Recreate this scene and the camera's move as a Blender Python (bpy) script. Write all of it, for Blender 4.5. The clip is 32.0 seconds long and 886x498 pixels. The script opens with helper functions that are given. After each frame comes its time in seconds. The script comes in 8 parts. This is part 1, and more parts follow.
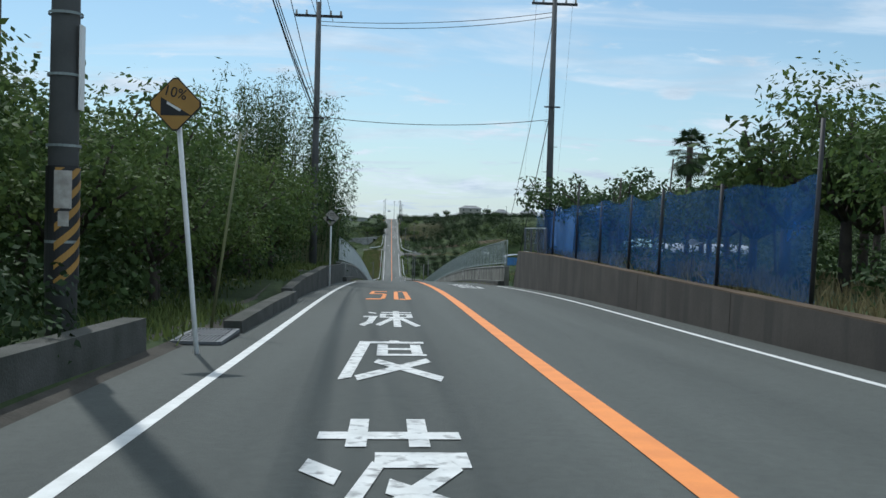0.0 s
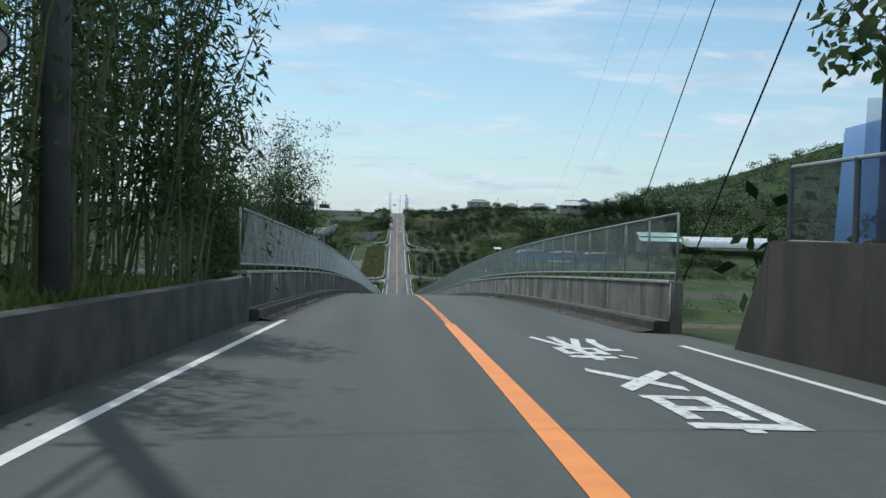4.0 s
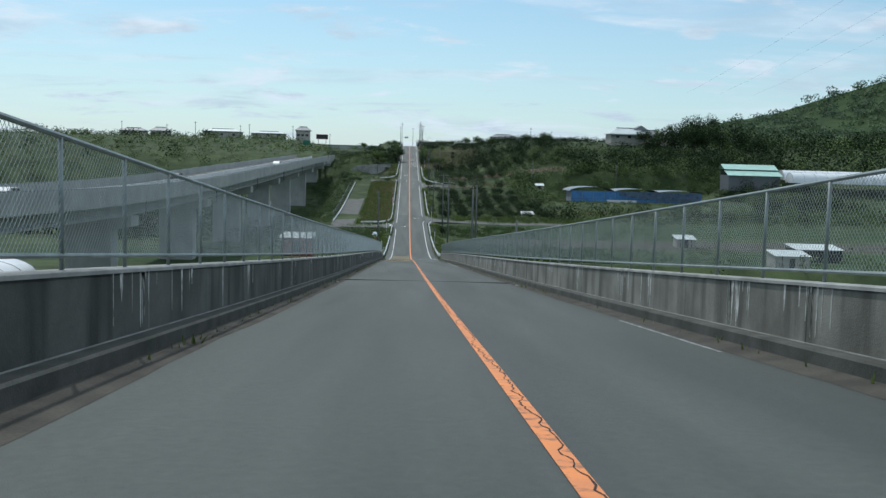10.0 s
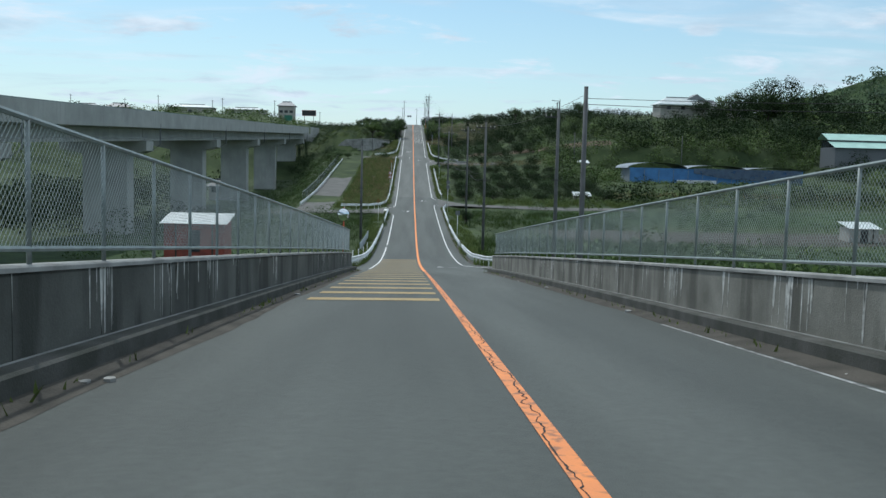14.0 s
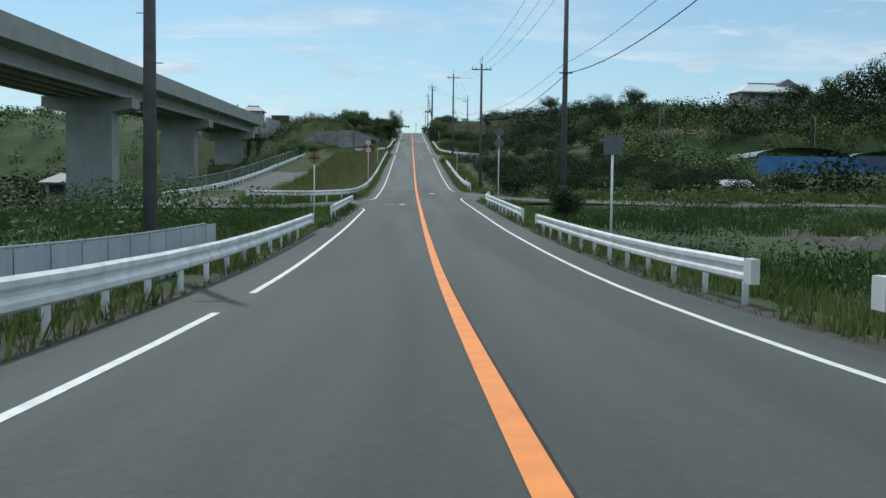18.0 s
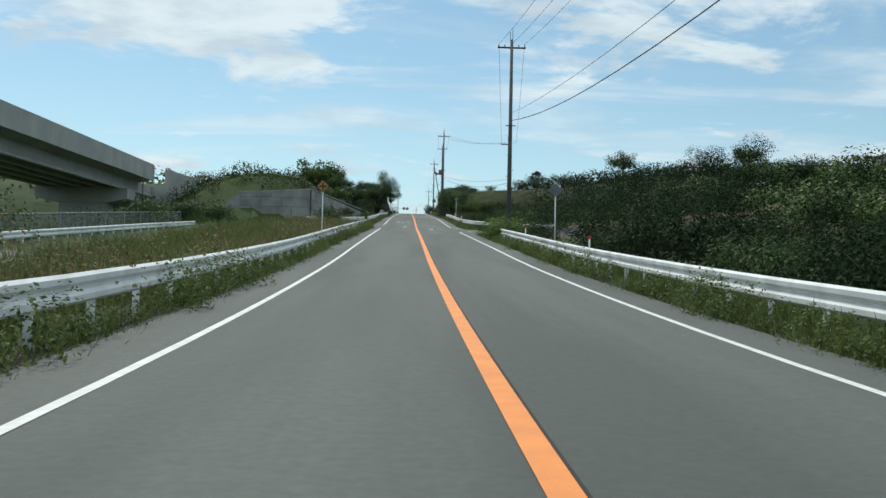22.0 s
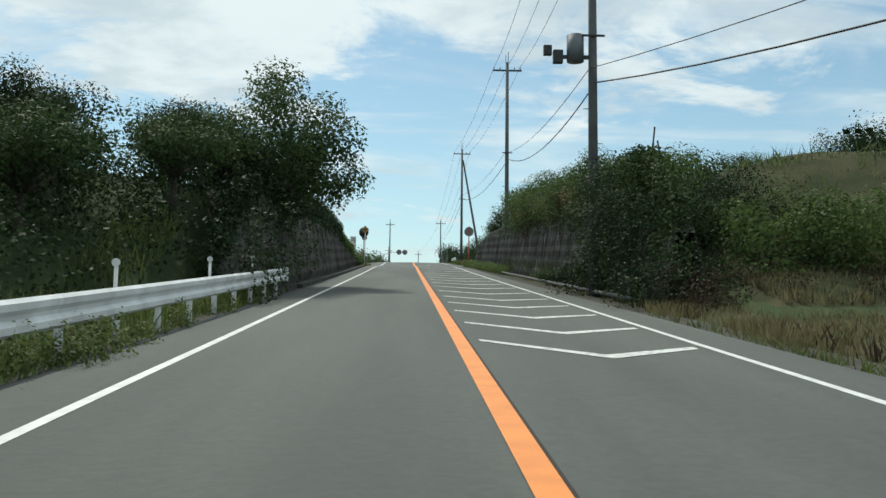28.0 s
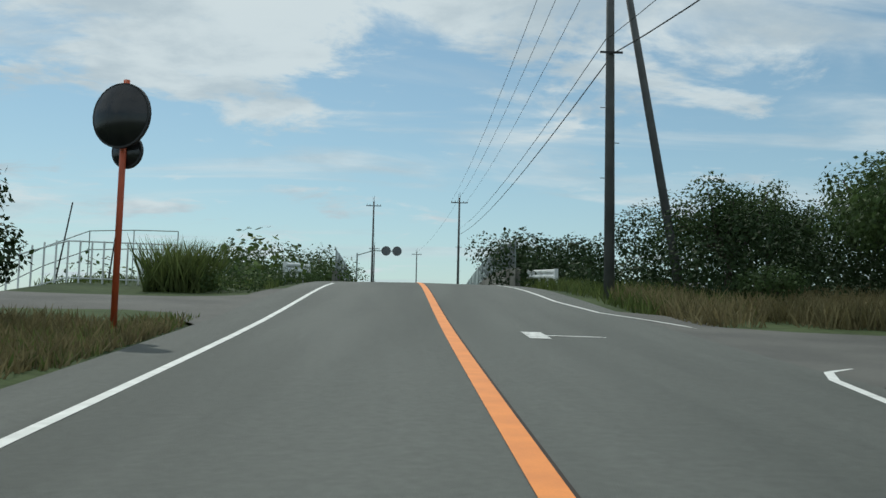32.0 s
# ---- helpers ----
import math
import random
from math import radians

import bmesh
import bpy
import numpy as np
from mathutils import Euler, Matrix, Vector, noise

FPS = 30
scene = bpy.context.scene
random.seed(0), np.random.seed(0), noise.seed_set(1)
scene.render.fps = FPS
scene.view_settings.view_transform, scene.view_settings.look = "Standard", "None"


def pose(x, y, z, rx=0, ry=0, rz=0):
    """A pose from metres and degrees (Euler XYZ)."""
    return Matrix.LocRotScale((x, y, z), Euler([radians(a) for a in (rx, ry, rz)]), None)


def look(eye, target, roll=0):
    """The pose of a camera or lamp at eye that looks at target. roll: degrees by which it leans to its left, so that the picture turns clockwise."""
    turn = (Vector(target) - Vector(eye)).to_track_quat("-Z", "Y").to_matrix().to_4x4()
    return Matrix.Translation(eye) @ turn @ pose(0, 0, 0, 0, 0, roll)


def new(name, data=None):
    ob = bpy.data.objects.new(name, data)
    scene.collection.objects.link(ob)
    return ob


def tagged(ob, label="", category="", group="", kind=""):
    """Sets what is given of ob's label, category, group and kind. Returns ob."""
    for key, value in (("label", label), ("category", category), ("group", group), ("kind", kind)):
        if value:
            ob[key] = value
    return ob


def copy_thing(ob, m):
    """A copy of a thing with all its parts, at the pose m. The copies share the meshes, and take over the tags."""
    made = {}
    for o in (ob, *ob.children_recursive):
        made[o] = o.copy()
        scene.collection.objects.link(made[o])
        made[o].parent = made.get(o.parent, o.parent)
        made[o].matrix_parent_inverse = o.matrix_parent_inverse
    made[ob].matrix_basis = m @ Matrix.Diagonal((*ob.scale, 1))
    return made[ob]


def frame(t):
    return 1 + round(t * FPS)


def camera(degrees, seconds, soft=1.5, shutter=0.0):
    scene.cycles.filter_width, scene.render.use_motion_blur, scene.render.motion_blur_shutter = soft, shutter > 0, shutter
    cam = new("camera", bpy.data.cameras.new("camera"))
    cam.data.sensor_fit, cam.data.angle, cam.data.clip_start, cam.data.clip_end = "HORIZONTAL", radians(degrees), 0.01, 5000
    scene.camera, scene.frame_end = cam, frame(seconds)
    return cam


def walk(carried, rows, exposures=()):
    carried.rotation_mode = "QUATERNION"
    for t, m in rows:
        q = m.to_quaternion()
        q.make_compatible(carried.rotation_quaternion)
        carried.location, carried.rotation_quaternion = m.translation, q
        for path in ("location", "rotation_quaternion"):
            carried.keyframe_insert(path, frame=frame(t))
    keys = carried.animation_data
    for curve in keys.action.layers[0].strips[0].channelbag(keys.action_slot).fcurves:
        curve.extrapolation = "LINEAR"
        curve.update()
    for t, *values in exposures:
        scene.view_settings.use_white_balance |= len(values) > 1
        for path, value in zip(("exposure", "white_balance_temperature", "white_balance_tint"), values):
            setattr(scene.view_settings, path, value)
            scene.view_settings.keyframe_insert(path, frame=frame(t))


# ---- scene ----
cam = camera(50.2, 32.0)
PATH = [
    (0.0, pose(-1.71, 10.25, 1.16, 88.57, -1.60, -3.28)),
    (0.5, pose(-1.83, 12.30, 1.09, 88.50, -1.61, -3.52)),
    (1.0, pose(-1.65, 14.92, 1.02, 88.45, -1.74, -3.45)),
    (1.5, pose(-1.54, 17.87, 0.93, 88.59, -1.70, -3.41)),
    (2.0, pose(-1.45, 21.02, 0.83, 88.65, -1.92, -3.28)),
    (2.5, pose(-1.37, 24.69, 0.72, 88.63, -1.79, -3.13)),
    (3.0, pose(-1.29, 28.86, 0.61, 88.60, -1.56, -3.00)),
    (3.5, pose(-1.19, 33.52, 0.48, 88.48, -1.40, -2.95)),
    (5.5, pose(-0.96, 62.70, -0.81, 87.34, -1.68, -2.54)),
    (6.0, pose(-0.91, 70.87, -1.25, 86.89, -1.65, -2.33)),
    (6.5, pose(-0.88, 79.13, -1.75, 86.42, -1.42, -2.13)),
    (7.0, pose(-0.91, 87.08, -2.29, 85.97, -1.33, -2.11)),
    (7.5, pose(-0.74, 95.42, -2.92, 85.60, -1.44, -2.13)),
    (8.0, pose(-0.63, 104.23, -3.62, 85.21, -1.52, -2.21)),
    (8.5, pose(-0.68, 112.88, -4.36, 85.09, -1.42, -2.27)),
    (9.0, pose(-0.86, 121.39, -5.10, 85.03, -1.33, -2.25)),
    (9.5, pose(-0.80, 129.44, -5.82, 84.97, -1.40, -2.14)),
    (10.0, pose(-0.97, 137.61, -6.56, 85.06, -1.57, -2.16)),
    (10.5, pose(-0.98, 147.15, -7.44, 85.05, -1.58, -2.17)),
    (11.0, pose(-0.91, 157.27, -8.37, 85.07, -1.64, -2.19)),
    (11.5, pose(-0.83, 167.00, -9.25, 85.09, -1.47, -2.23)),
    (12.0, pose(-0.81, 176.72, -10.12, 85.06, -1.47, -2.18)),
    (12.5, pose(-0.98, 186.63, -10.99, 85.04, -1.65, -2.05)),
    (13.0, pose(-0.90, 196.51, -11.84, 85.00, -1.65, -1.86)),
    (13.5, pose(-1.00, 206.72, -12.72, 84.96, -1.58, -1.88)),
    (14.0, pose(-0.93, 216.35, -13.56, 84.90, -1.42, -1.99)),
    (14.5, pose(-0.90, 225.92, -14.39, 84.86, -1.48, -2.02)),
    (16.5, pose(-0.79, 271.17, -18.54, 85.05, -0.81, -2.29)),
    (17.0, pose(-0.68, 282.39, -19.54, 85.33, -0.54, -2.18)),
    (17.5, pose(-0.64, 293.85, -20.46, 86.05, -0.76, -2.11)),
    (18.0, pose(-0.67, 305.05, -21.05, 87.21, -0.69, -2.05)),
    (18.5, pose(-0.70, 315.82, -21.33, 88.80, -0.59, -1.92)),
    (19.0, pose(-0.70, 326.64, -21.34, 90.04, -0.95, -1.80)),
    (19.5, pose(-0.86, 336.61, -21.13, 90.96, -1.39, -2.00)),
    (20.0, pose(-0.79, 346.58, -20.83, 91.85, -0.98, -2.04)),
    (20.5, pose(-0.77, 357.33, -20.41, 92.30, -1.14, -2.25)),
    (21.0, pose(-0.76, 368.76, -19.96, 92.41, -1.21, -2.35)),
    (21.5, pose(-0.78, 380.57, -19.45, 92.51, -1.13, -2.27)),
    (22.0, pose(-0.79, 392.05, -18.86, 93.04, -1.22, -2.21)),
    (22.5, pose(-0.79, 403.62, -18.12, 94.03, -0.77, -2.19)),
    (23.0, pose(-0.75, 415.49, -17.18, 94.87, -0.54, -2.22)),
    (23.5, pose(-0.84, 427.03, -16.15, 95.43, -0.79, -2.33)),
    (24.0, pose(-0.73, 438.29, -15.06, 95.74, -1.09, -2.35)),
    (24.5, pose(-0.70, 449.91, -13.94, 95.72, -0.83, -2.32)),
    (25.0, pose(-0.71, 461.38, -12.85, 95.76, -0.56, -2.25)),
    (25.5, pose(-0.58, 472.51, -11.82, 95.67, -0.72, -2.16)),
    (27.5, pose(-0.76, 514.48, -7.45, 95.72, -0.69, -2.21)),
    (28.0, pose(-0.74, 524.17, -6.46, 95.71, -0.62, -2.23)),
    (28.5, pose(-0.66, 534.08, -5.51, 95.77, -0.88, -2.30)),
    (29.0, pose(-0.75, 543.62, -4.61, 95.80, -0.68, -2.34)),
    (29.5, pose(-0.80, 553.14, -3.70, 95.81, -0.63, -2.36)),
    (30.0, pose(-0.77, 563.40, -2.72, 95.73, -0.62, -2.37)),
    (30.5, pose(-0.76, 573.90, -1.71, 95.68, -0.90, -2.44)),
    (31.0, pose(-0.79, 584.86, -0.65, 95.70, -1.04, -2.52)),
    (31.5, pose(-0.80, 595.32, 0.38, 95.70, -1.12, -2.59)),
    (32.0, pose(-0.82, 604.70, 1.25, 95.69, -1.25, -2.69)),
]
walk(cam, PATH, [(0, -0.06, 5850, 8), (8, -0.1, 5850, 7), (14, -0.02, 5850, 7), (17, -0.06, 5850, 6), (18, -0.1, 5880, 6), (19, -0.33, 5900, 5), (20, -0.25, 5950, 5), (22, 0.0, 6250, 4), (23, -0.13, 6350, 3), (24.5, 0.03, 6450, 2), (29, 0.07, 6500, 3), (31, -0.02, 6550, 3), (31.5, -0.2, 6450, 3), (32, -0.3, 6300, 3)])

# height of the road's centre line, every 20 m from y = -40
ROAD_Z = [1.70, 1.10, 0.29, -0.34, -0.94, -1.87, -3.01, -4.48, -6.17, -7.98, -9.82, -11.61, -13.34, -15.07, -16.83, -18.66, -20.54, -22.03, -22.57, -22.24, -21.50, -20.67, -19.58, -17.99, -16.09, -14.18, -12.30, -10.21, -8.08, -6.15, -4.24, -2.32, -0.37, 1.42, 3.42, 4.50, 4.10, 2.70, 0.90, -1.00, -2.90, -4.80, -6.70]

# ---- light ----
SUN_EL, SUN_AZ = 54.0, -24.0   # degrees; azimuth from +y, positive to +x
world = bpy.data.worlds.new("sky")
scene.world = world
world.use_nodes = True
wn, wl = world.node_tree.nodes, world.node_tree.links
wn.clear()


def wmath(op, a, b=None, c=None):
    m = wn.new("ShaderNodeMath")
    m.operation = op
    for i, v in enumerate((a, b, c)):
        if v is None:
            continue
        if isinstance(v, (int, float)):
            m.inputs[i].default_value = v
        else:
            wl.new(v, m.inputs[i])
    return m.outputs[0]


def wrange(v, a, b, lo=0.0, hi=1.0):
    m = wn.new("ShaderNodeMapRange")
    m.interpolation_type = "SMOOTHSTEP"
    wl.new(v, m.inputs[0])
    for i, k in enumerate((a, b, lo, hi)):
        m.inputs[i + 1].default_value = k
    return m.outputs[0]


sky = wn.new("ShaderNodeTexSky")
sky.sky_type, sky.sun_disc = "NISHITA", False
sky.sun_elevation, sky.sun_rotation = radians(SUN_EL), radians(SUN_AZ)
sky.altitude, sky.air_density, sky.dust_density, sky.ozone_density = 50, 1.0, 0.4, 2.0
coord = wn.new("ShaderNodeTexCoord")
sep = wn.new("ShaderNodeSeparateXYZ")
wl.new(coord.outputs["Generated"], sep.inputs[0])
dx, dy, dz = sep.outputs
up = wmath("MAXIMUM", dz, 0.0)
# clouds lie on a sheet high above: the direction is laid on a plane
denom = wmath("ADD", up, 0.16)
px, py = wmath("DIVIDE", dx, denom), wmath("DIVIDE", dy, denom)
comb = wn.new("ShaderNodeCombineXYZ")
wl.new(px, comb.inputs[0]); wl.new(py, comb.inputs[1])


def cloud_noise(sx, sy, detail, rough, warp, off):
    mp = wn.new("ShaderNodeMapping")
    mp.inputs["Scale"].default_value = (sx, sy, 1)
    mp.inputs["Location"].default_value = (off, off * 0.7, off)
    wl.new(comb.outputs[0], mp.inputs["Vector"])
    nz = wn.new("ShaderNodeTexNoise")
    nz.inputs["Scale"].default_value, nz.inputs["Detail"].default_value = 1.0, detail
    nz.inputs["Roughness"].default_value, nz.inputs["Distortion"].default_value = rough, warp
    wl.new(mp.outputs[0], nz.inputs["Vector"])
    return nz.outputs[0]


wisps = cloud_noise(0.9, 2.6, 9, 0.58, 0.6, 3.1)
puffs = cloud_noise(2.3, 3.0, 13, 0.62, 0.35, 8.4)
# more cloud higher up, most of it in one bank
bank_x = wmath("MULTIPLY", wmath("ADD", dx, 0.21), 4.2)
bank_z = wmath("MULTIPLY", wmath("SUBTRACT", dz, 0.285), 9.0)
bank = wmath("SUBTRACT", 1.0, wmath("ADD", wmath("MULTIPLY", bank_x, bank_x), wmath("MULTIPLY", bank_z, bank_z)))
bank = wmath("MAXIMUM", bank, 0.0)
high = wrange(dz, 0.20, 0.42, 0.0, 0.16)
m1 = wrange(wmath("ADD", wisps, high), 0.46, 0.70, 0.0, 0.72)
m2 = wrange(wmath("ADD", wmath("ADD", puffs, high), wmath("MULTIPLY", bank, 0.16)), 0.545, 0.685, 0.0, 0.95)
haze = wmath("MULTIPLY", wmath("POWER", wmath("SUBTRACT", 1.0, up), 8.0), 0.72)
# one small cloud low over the hill
cl_x = wmath("DIVIDE", wmath("SUBTRACT", dx, 0.288), 0.024)
cl_z = wmath("DIVIDE", wmath("SUBTRACT", dz, 0.140), 0.0075)
cl = wmath("ADD", wmath("SUBTRACT", 1.0, wmath("ADD", wmath("MULTIPLY", cl_x, cl_x), wmath("MULTIPLY", cl_z, cl_z))), wmath("MULTIPLY", wmath("SUBTRACT", cloud_noise(9, 9, 4, 0.6, 0.2, 5.0), 0.5), 2.2))
m3 = wrange(cl, 0.0, 0.9, 0.0, 0.8)
inv = wmath("MULTIPLY", wmath("MULTIPLY", wmath("SUBTRACT", 1.0, m1), wmath("SUBTRACT", 1.0, m3)), wmath("SUBTRACT", 1.0, m2))
mask = wmath("SUBTRACT", 1.0, inv)
shade = wrange(cloud_noise(2.2, 2.6, 8, 0.6, 0.2, 21.0), 0.36, 0.60, 0.25, 1.0)
white = wn.new("ShaderNodeMix"); white.data_type = "RGBA"
white.inputs[6].default_value, white.inputs[7].default_value = (4.6, 5.4, 6.1, 1), (7.3, 7.85, 8.2, 1)
wl.new(shade, white.inputs[0])
tint = wn.new("ShaderNodeMix"); tint.data_type = "RGBA"; tint.blend_type = "MULTIPLY"
tint.inputs[0].default_value = 1.0
tint.inputs[7].default_value = (1.05, 1.12, 1.0, 1)
wl.new(sky.outputs[0], tint.inputs[6])
mixed = wn.new("ShaderNodeMix"); mixed.data_type = "RGBA"
air = wn.new("ShaderNodeMix"); air.data_type = "RGBA"
air.inputs[7].default_value = (5.1, 5.95, 6.7, 1)
wl.new(haze, air.inputs[0]); wl.new(tint.outputs[2], air.inputs[6])
wl.new(mask, mixed.inputs[0]); wl.new(air.outputs[2], mixed.inputs[6]); wl.new(white.outputs[2], mixed.inputs[7])
bg = wn.new("ShaderNodeBackground")
bg.inputs["Strength"].default_value = 0.11
wout = wn.new("ShaderNodeOutputWorld")
wl.new(mixed.outputs[2], bg.inputs["Color"])
wl.new(bg.outputs[0], wout.inputs["Surface"])

sun_data = bpy.data.lights.new("sun", "SUN")
sun_data.energy, sun_data.angle, sun_data.color = 2.6, radians(0.8), (1.0, 0.95, 0.86)
sun = new("sun", sun_data)
el, az = radians(SUN_EL), radians(SUN_AZ)
SUN_DIR = Vector((math.sin(az) * math.cos(el), math.cos(az) * math.cos(el), math.sin(el)))
sun.matrix_world = look(SUN_DIR * 100, (0, 0, 0))


# ---- materials ----
def mat(name, color, rough=0.8, metal=0.0, color2=None, scale=3.0, stretch=(1, 1, 1), fine=0.0, bump=0.0, bump_scale=40.0,
        vary=0.0, by="", translucent=0.0, streak=None, spec=0.5, worn=None):
    """Two colours mixed by a large noise; fine grain; variation by object or island; streaks that run down; wear through to another colour."""
    m = bpy.data.materials.new(name)
    m.use_nodes = True
    n, l = m.node_tree.nodes, m.node_tree.links
    b = n["Principled BSDF"]
    b.inputs["Roughness"].default_value, b.inputs["Metallic"].default_value = rough, metal
    b.inputs["Specular IOR Level"].default_value = spec
    geo = n.new("ShaderNodeNewGeometry")

    def noise_at(sc, detail, st=(1, 1, 1)):
        mp = n.new("ShaderNodeMapping")
        mp.inputs["Scale"].default_value = st
        l.new(geo.outputs["Position"], mp.inputs["Vector"])
        t = n.new("ShaderNodeTexNoise")
        t.inputs["Scale"].default_value, t.inputs["Detail"].default_value = sc, detail
        l.new(mp.outputs[0], t.inputs["Vector"])
        return t.outputs[0]

    def blend(fac, a, c, lo=0.35, hi=0.65, top=1.0):
        r = n.new("ShaderNodeMapRange")
        r.inputs[1].default_value, r.inputs[2].default_value, r.inputs[4].default_value = lo, hi, top
        l.new(fac, r.inputs[0])
        x = n.new("ShaderNodeMix"); x.data_type = "RGBA"
        l.new(r.outputs[0], x.inputs[0])
        for i, v in ((6, a), (7, c)):
            if isinstance(v, tuple):
                x.inputs[i].default_value = (*v, 1)
            else:
                l.new(v, x.inputs[i])
        return x.outputs[2]

    out = blend(noise_at(scale, 6, stretch), tuple(color), tuple(color2 or [c * 0.75 for c in color]))
    if streak:
        out = blend(noise_at(1.0, 6, (1.5, 1.5, 0.22)), out, tuple(streak[0]), 0.50, 0.62, 0.9)
        if len(streak) > 1:
            out = blend(noise_at(1.0, 5, (3.7, 3.7, 0.12)), out, tuple(streak[1]), 0.60, 0.68, 0.9)
    if worn:
        out = blend(noise_at(9.0, 8), out, tuple(worn), 0.52, 0.66, 0.8)
    if fine or vary:
        hsv = n.new("ShaderNodeHueSaturation")
        if vary:
            src = geo.outputs["Random Per Island"] if by == "island" else n.new("ShaderNodeObjectInfo").outputs["Random"]
            amount = vary
        else:
            src, amount = noise_at(scale * 25, 3), fine * 2
        mul = n.new("ShaderNodeMath"); mul.operation = "MULTIPLY_ADD"
        l.new(src, mul.inputs[0])
        mul.inputs[1].default_value, mul.inputs[2].default_value = amount, 1 - amount / 2
        l.new(mul.outputs[0], hsv.inputs["Value"])
        l.new(out, hsv.inputs["Color"])
        out = hsv.outputs[0]
    l.new(out, b.inputs["Base Color"])
    if bump:
        bn = n.new("ShaderNodeBump")
        bn.inputs["Strength"].default_value, bn.inputs["Distance"].default_value = bump, 0.02
        l.new(noise_at(bump_scale, 4), bn.inputs["Height"])
        l.new(bn.outputs[0], b.inputs["Normal"])
    if translucent:
        tr = n.new("ShaderNodeBsdfTranslucent")
        l.new(out, tr.inputs["Color"])
        mx = n.new("ShaderNodeMixShader")
        mx.inputs[0].default_value = translucent
        l.new(b.outputs[0], mx.inputs[1]); l.new(tr.outputs[0], mx.inputs[2])
        l.new(mx.outputs[0], n["Material Output"].inputs["Surface"])
    return m


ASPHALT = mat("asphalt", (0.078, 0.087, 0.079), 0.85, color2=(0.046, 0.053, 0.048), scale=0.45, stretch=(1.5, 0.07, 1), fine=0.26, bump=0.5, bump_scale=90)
# asphalt for the climb, its colour raised to carry the backlit glare
ASPHALT_GLARE = mat("glare_pale_asphalt", (0.104, 0.112, 0.102), 0.85, color2=(0.068, 0.075, 0.068), scale=0.45, stretch=(1.5, 0.07, 1), fine=0.26, bump=0.5, bump_scale=90)
ASPHALT_OLD = mat("old_asphalt", (0.11, 0.11, 0.10), 0.9, color2=(0.075, 0.075, 0.07), scale=0.6, fine=0.2, bump=0.4, bump_scale=60)
WHITE_LINE = mat("white_road_paint", (0.70, 0.71, 0.69), 0.7, color2=(0.56, 0.57, 0.55), scale=6, fine=0.1, worn=(0.16, 0.16, 0.155))
WORN_WHITE = mat("worn_away_paint", (0.40, 0.41, 0.40), 0.8, color2=(0.12, 0.12, 0.12), scale=4, fine=0.2, worn=(0.07, 0.072, 0.07))
EDGE_WHITE = mat("white_edge_paint", (0.72, 0.73, 0.71), 0.7, color2=(0.58, 0.59, 0.57), scale=5, fine=0.15)
ORANGE_LINE = mat("orange_road_paint", (0.80, 0.27, 0.055), 0.7, color2=(0.70, 0.23, 0.05), scale=3, fine=0.1)
ORANGE_WORN = mat("worn_orange_road_paint", (0.72, 0.24, 0.06), 0.75, color2=(0.60, 0.21, 0.07), scale=3, fine=0.12, worn=(0.20, 0.10, 0.06))
YELLOW_BAR = mat("worn_yellow_paint", (0.38, 0.275, 0.105), 0.8, color2=(0.30, 0.22, 0.095), scale=5, fine=0.2, worn=(0.12, 0.11, 0.085))
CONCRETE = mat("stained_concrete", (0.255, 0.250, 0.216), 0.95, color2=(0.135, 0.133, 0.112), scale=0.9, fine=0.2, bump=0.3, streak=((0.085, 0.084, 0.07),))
# stained concrete again, darkened in its colour for the side without sun
CONC_SHADE = mat("shaded_stained_concrete", (0.125, 0.128, 0.114), 0.95, color2=(0.060, 0.063, 0.055), scale=0.7, fine=0.2, bump=0.3, streak=((0.036, 0.039, 0.032),))
LIME = mat("lime_streaks", (0.66, 0.66, 0.62), 0.95, color2=(0.36, 0.36, 0.33), scale=5, fine=0.2, worn=(0.20, 0.20, 0.18))
WALL_DARK = mat("dark_retaining_wall", (0.074, 0.066, 0.056), 0.95, color2=(0.046, 0.041, 0.035), scale=0.7, fine=0.2, bump=0.15, streak=((0.040, 0.037, 0.032),))
# mirror face with a dark reflection put into its base colour
DARK_MIRROR = mat("dark_reflection_mirror", (0.05, 0.05, 0.052), 0.18, 0.6)
CRACK = mat("crack_filler", (0.030, 0.022, 0.018), 0.9)
# leaves of the far hills, paler and bluer: distance haze in the colour
HAZE_LEAF = mat("hazy_far_leaf", (0.085, 0.130, 0.062), 0.6, color2=(0.052, 0.088, 0.048), scale=0.02, vary=0.8, by="island", translucent=0.25, spec=0.2)
CONC_DARK = mat("mossy_concrete", (0.080, 0.080, 0.072), 0.95, color2=(0.040, 0.043, 0.034), scale=1.6, fine=0.25, bump=0.4)
CONC_CAP = mat("pale_concrete_coping", (0.36, 0.36, 0.34), 0.95, color2=(0.22, 0.22, 0.205), scale=1.8, fine=0.15)
CONC_CLEAN = mat("viaduct_concrete", (0.40, 0.41, 0.39), 0.9, color2=(0.30, 0.31, 0.295), scale=0.35, fine=0.1, streak=((0.335, 0.342, 0.327),))
CONC_BLOCK = mat("panel_wall_concrete", (0.33, 0.33, 0.315), 0.95, color2=(0.22, 0.22, 0.208), scale=0.8, fine=0.15, vary=0.25, by="object", bump=0.3)
CONC_RIB = mat("ribbed_wall_concrete", (0.155, 0.146, 0.132), 0.95, color2=(0.082, 0.078, 0.070), scale=0.9, fine=0.15, bump=0.4, streak=((0.045, 0.043, 0.036), (0.24, 0.23, 0.21)))
STEEL = mat("galvanised_steel", (0.28, 0.32, 0.31), 0.55, 0.4, color2=(0.20, 0.23, 0.225), scale=4)
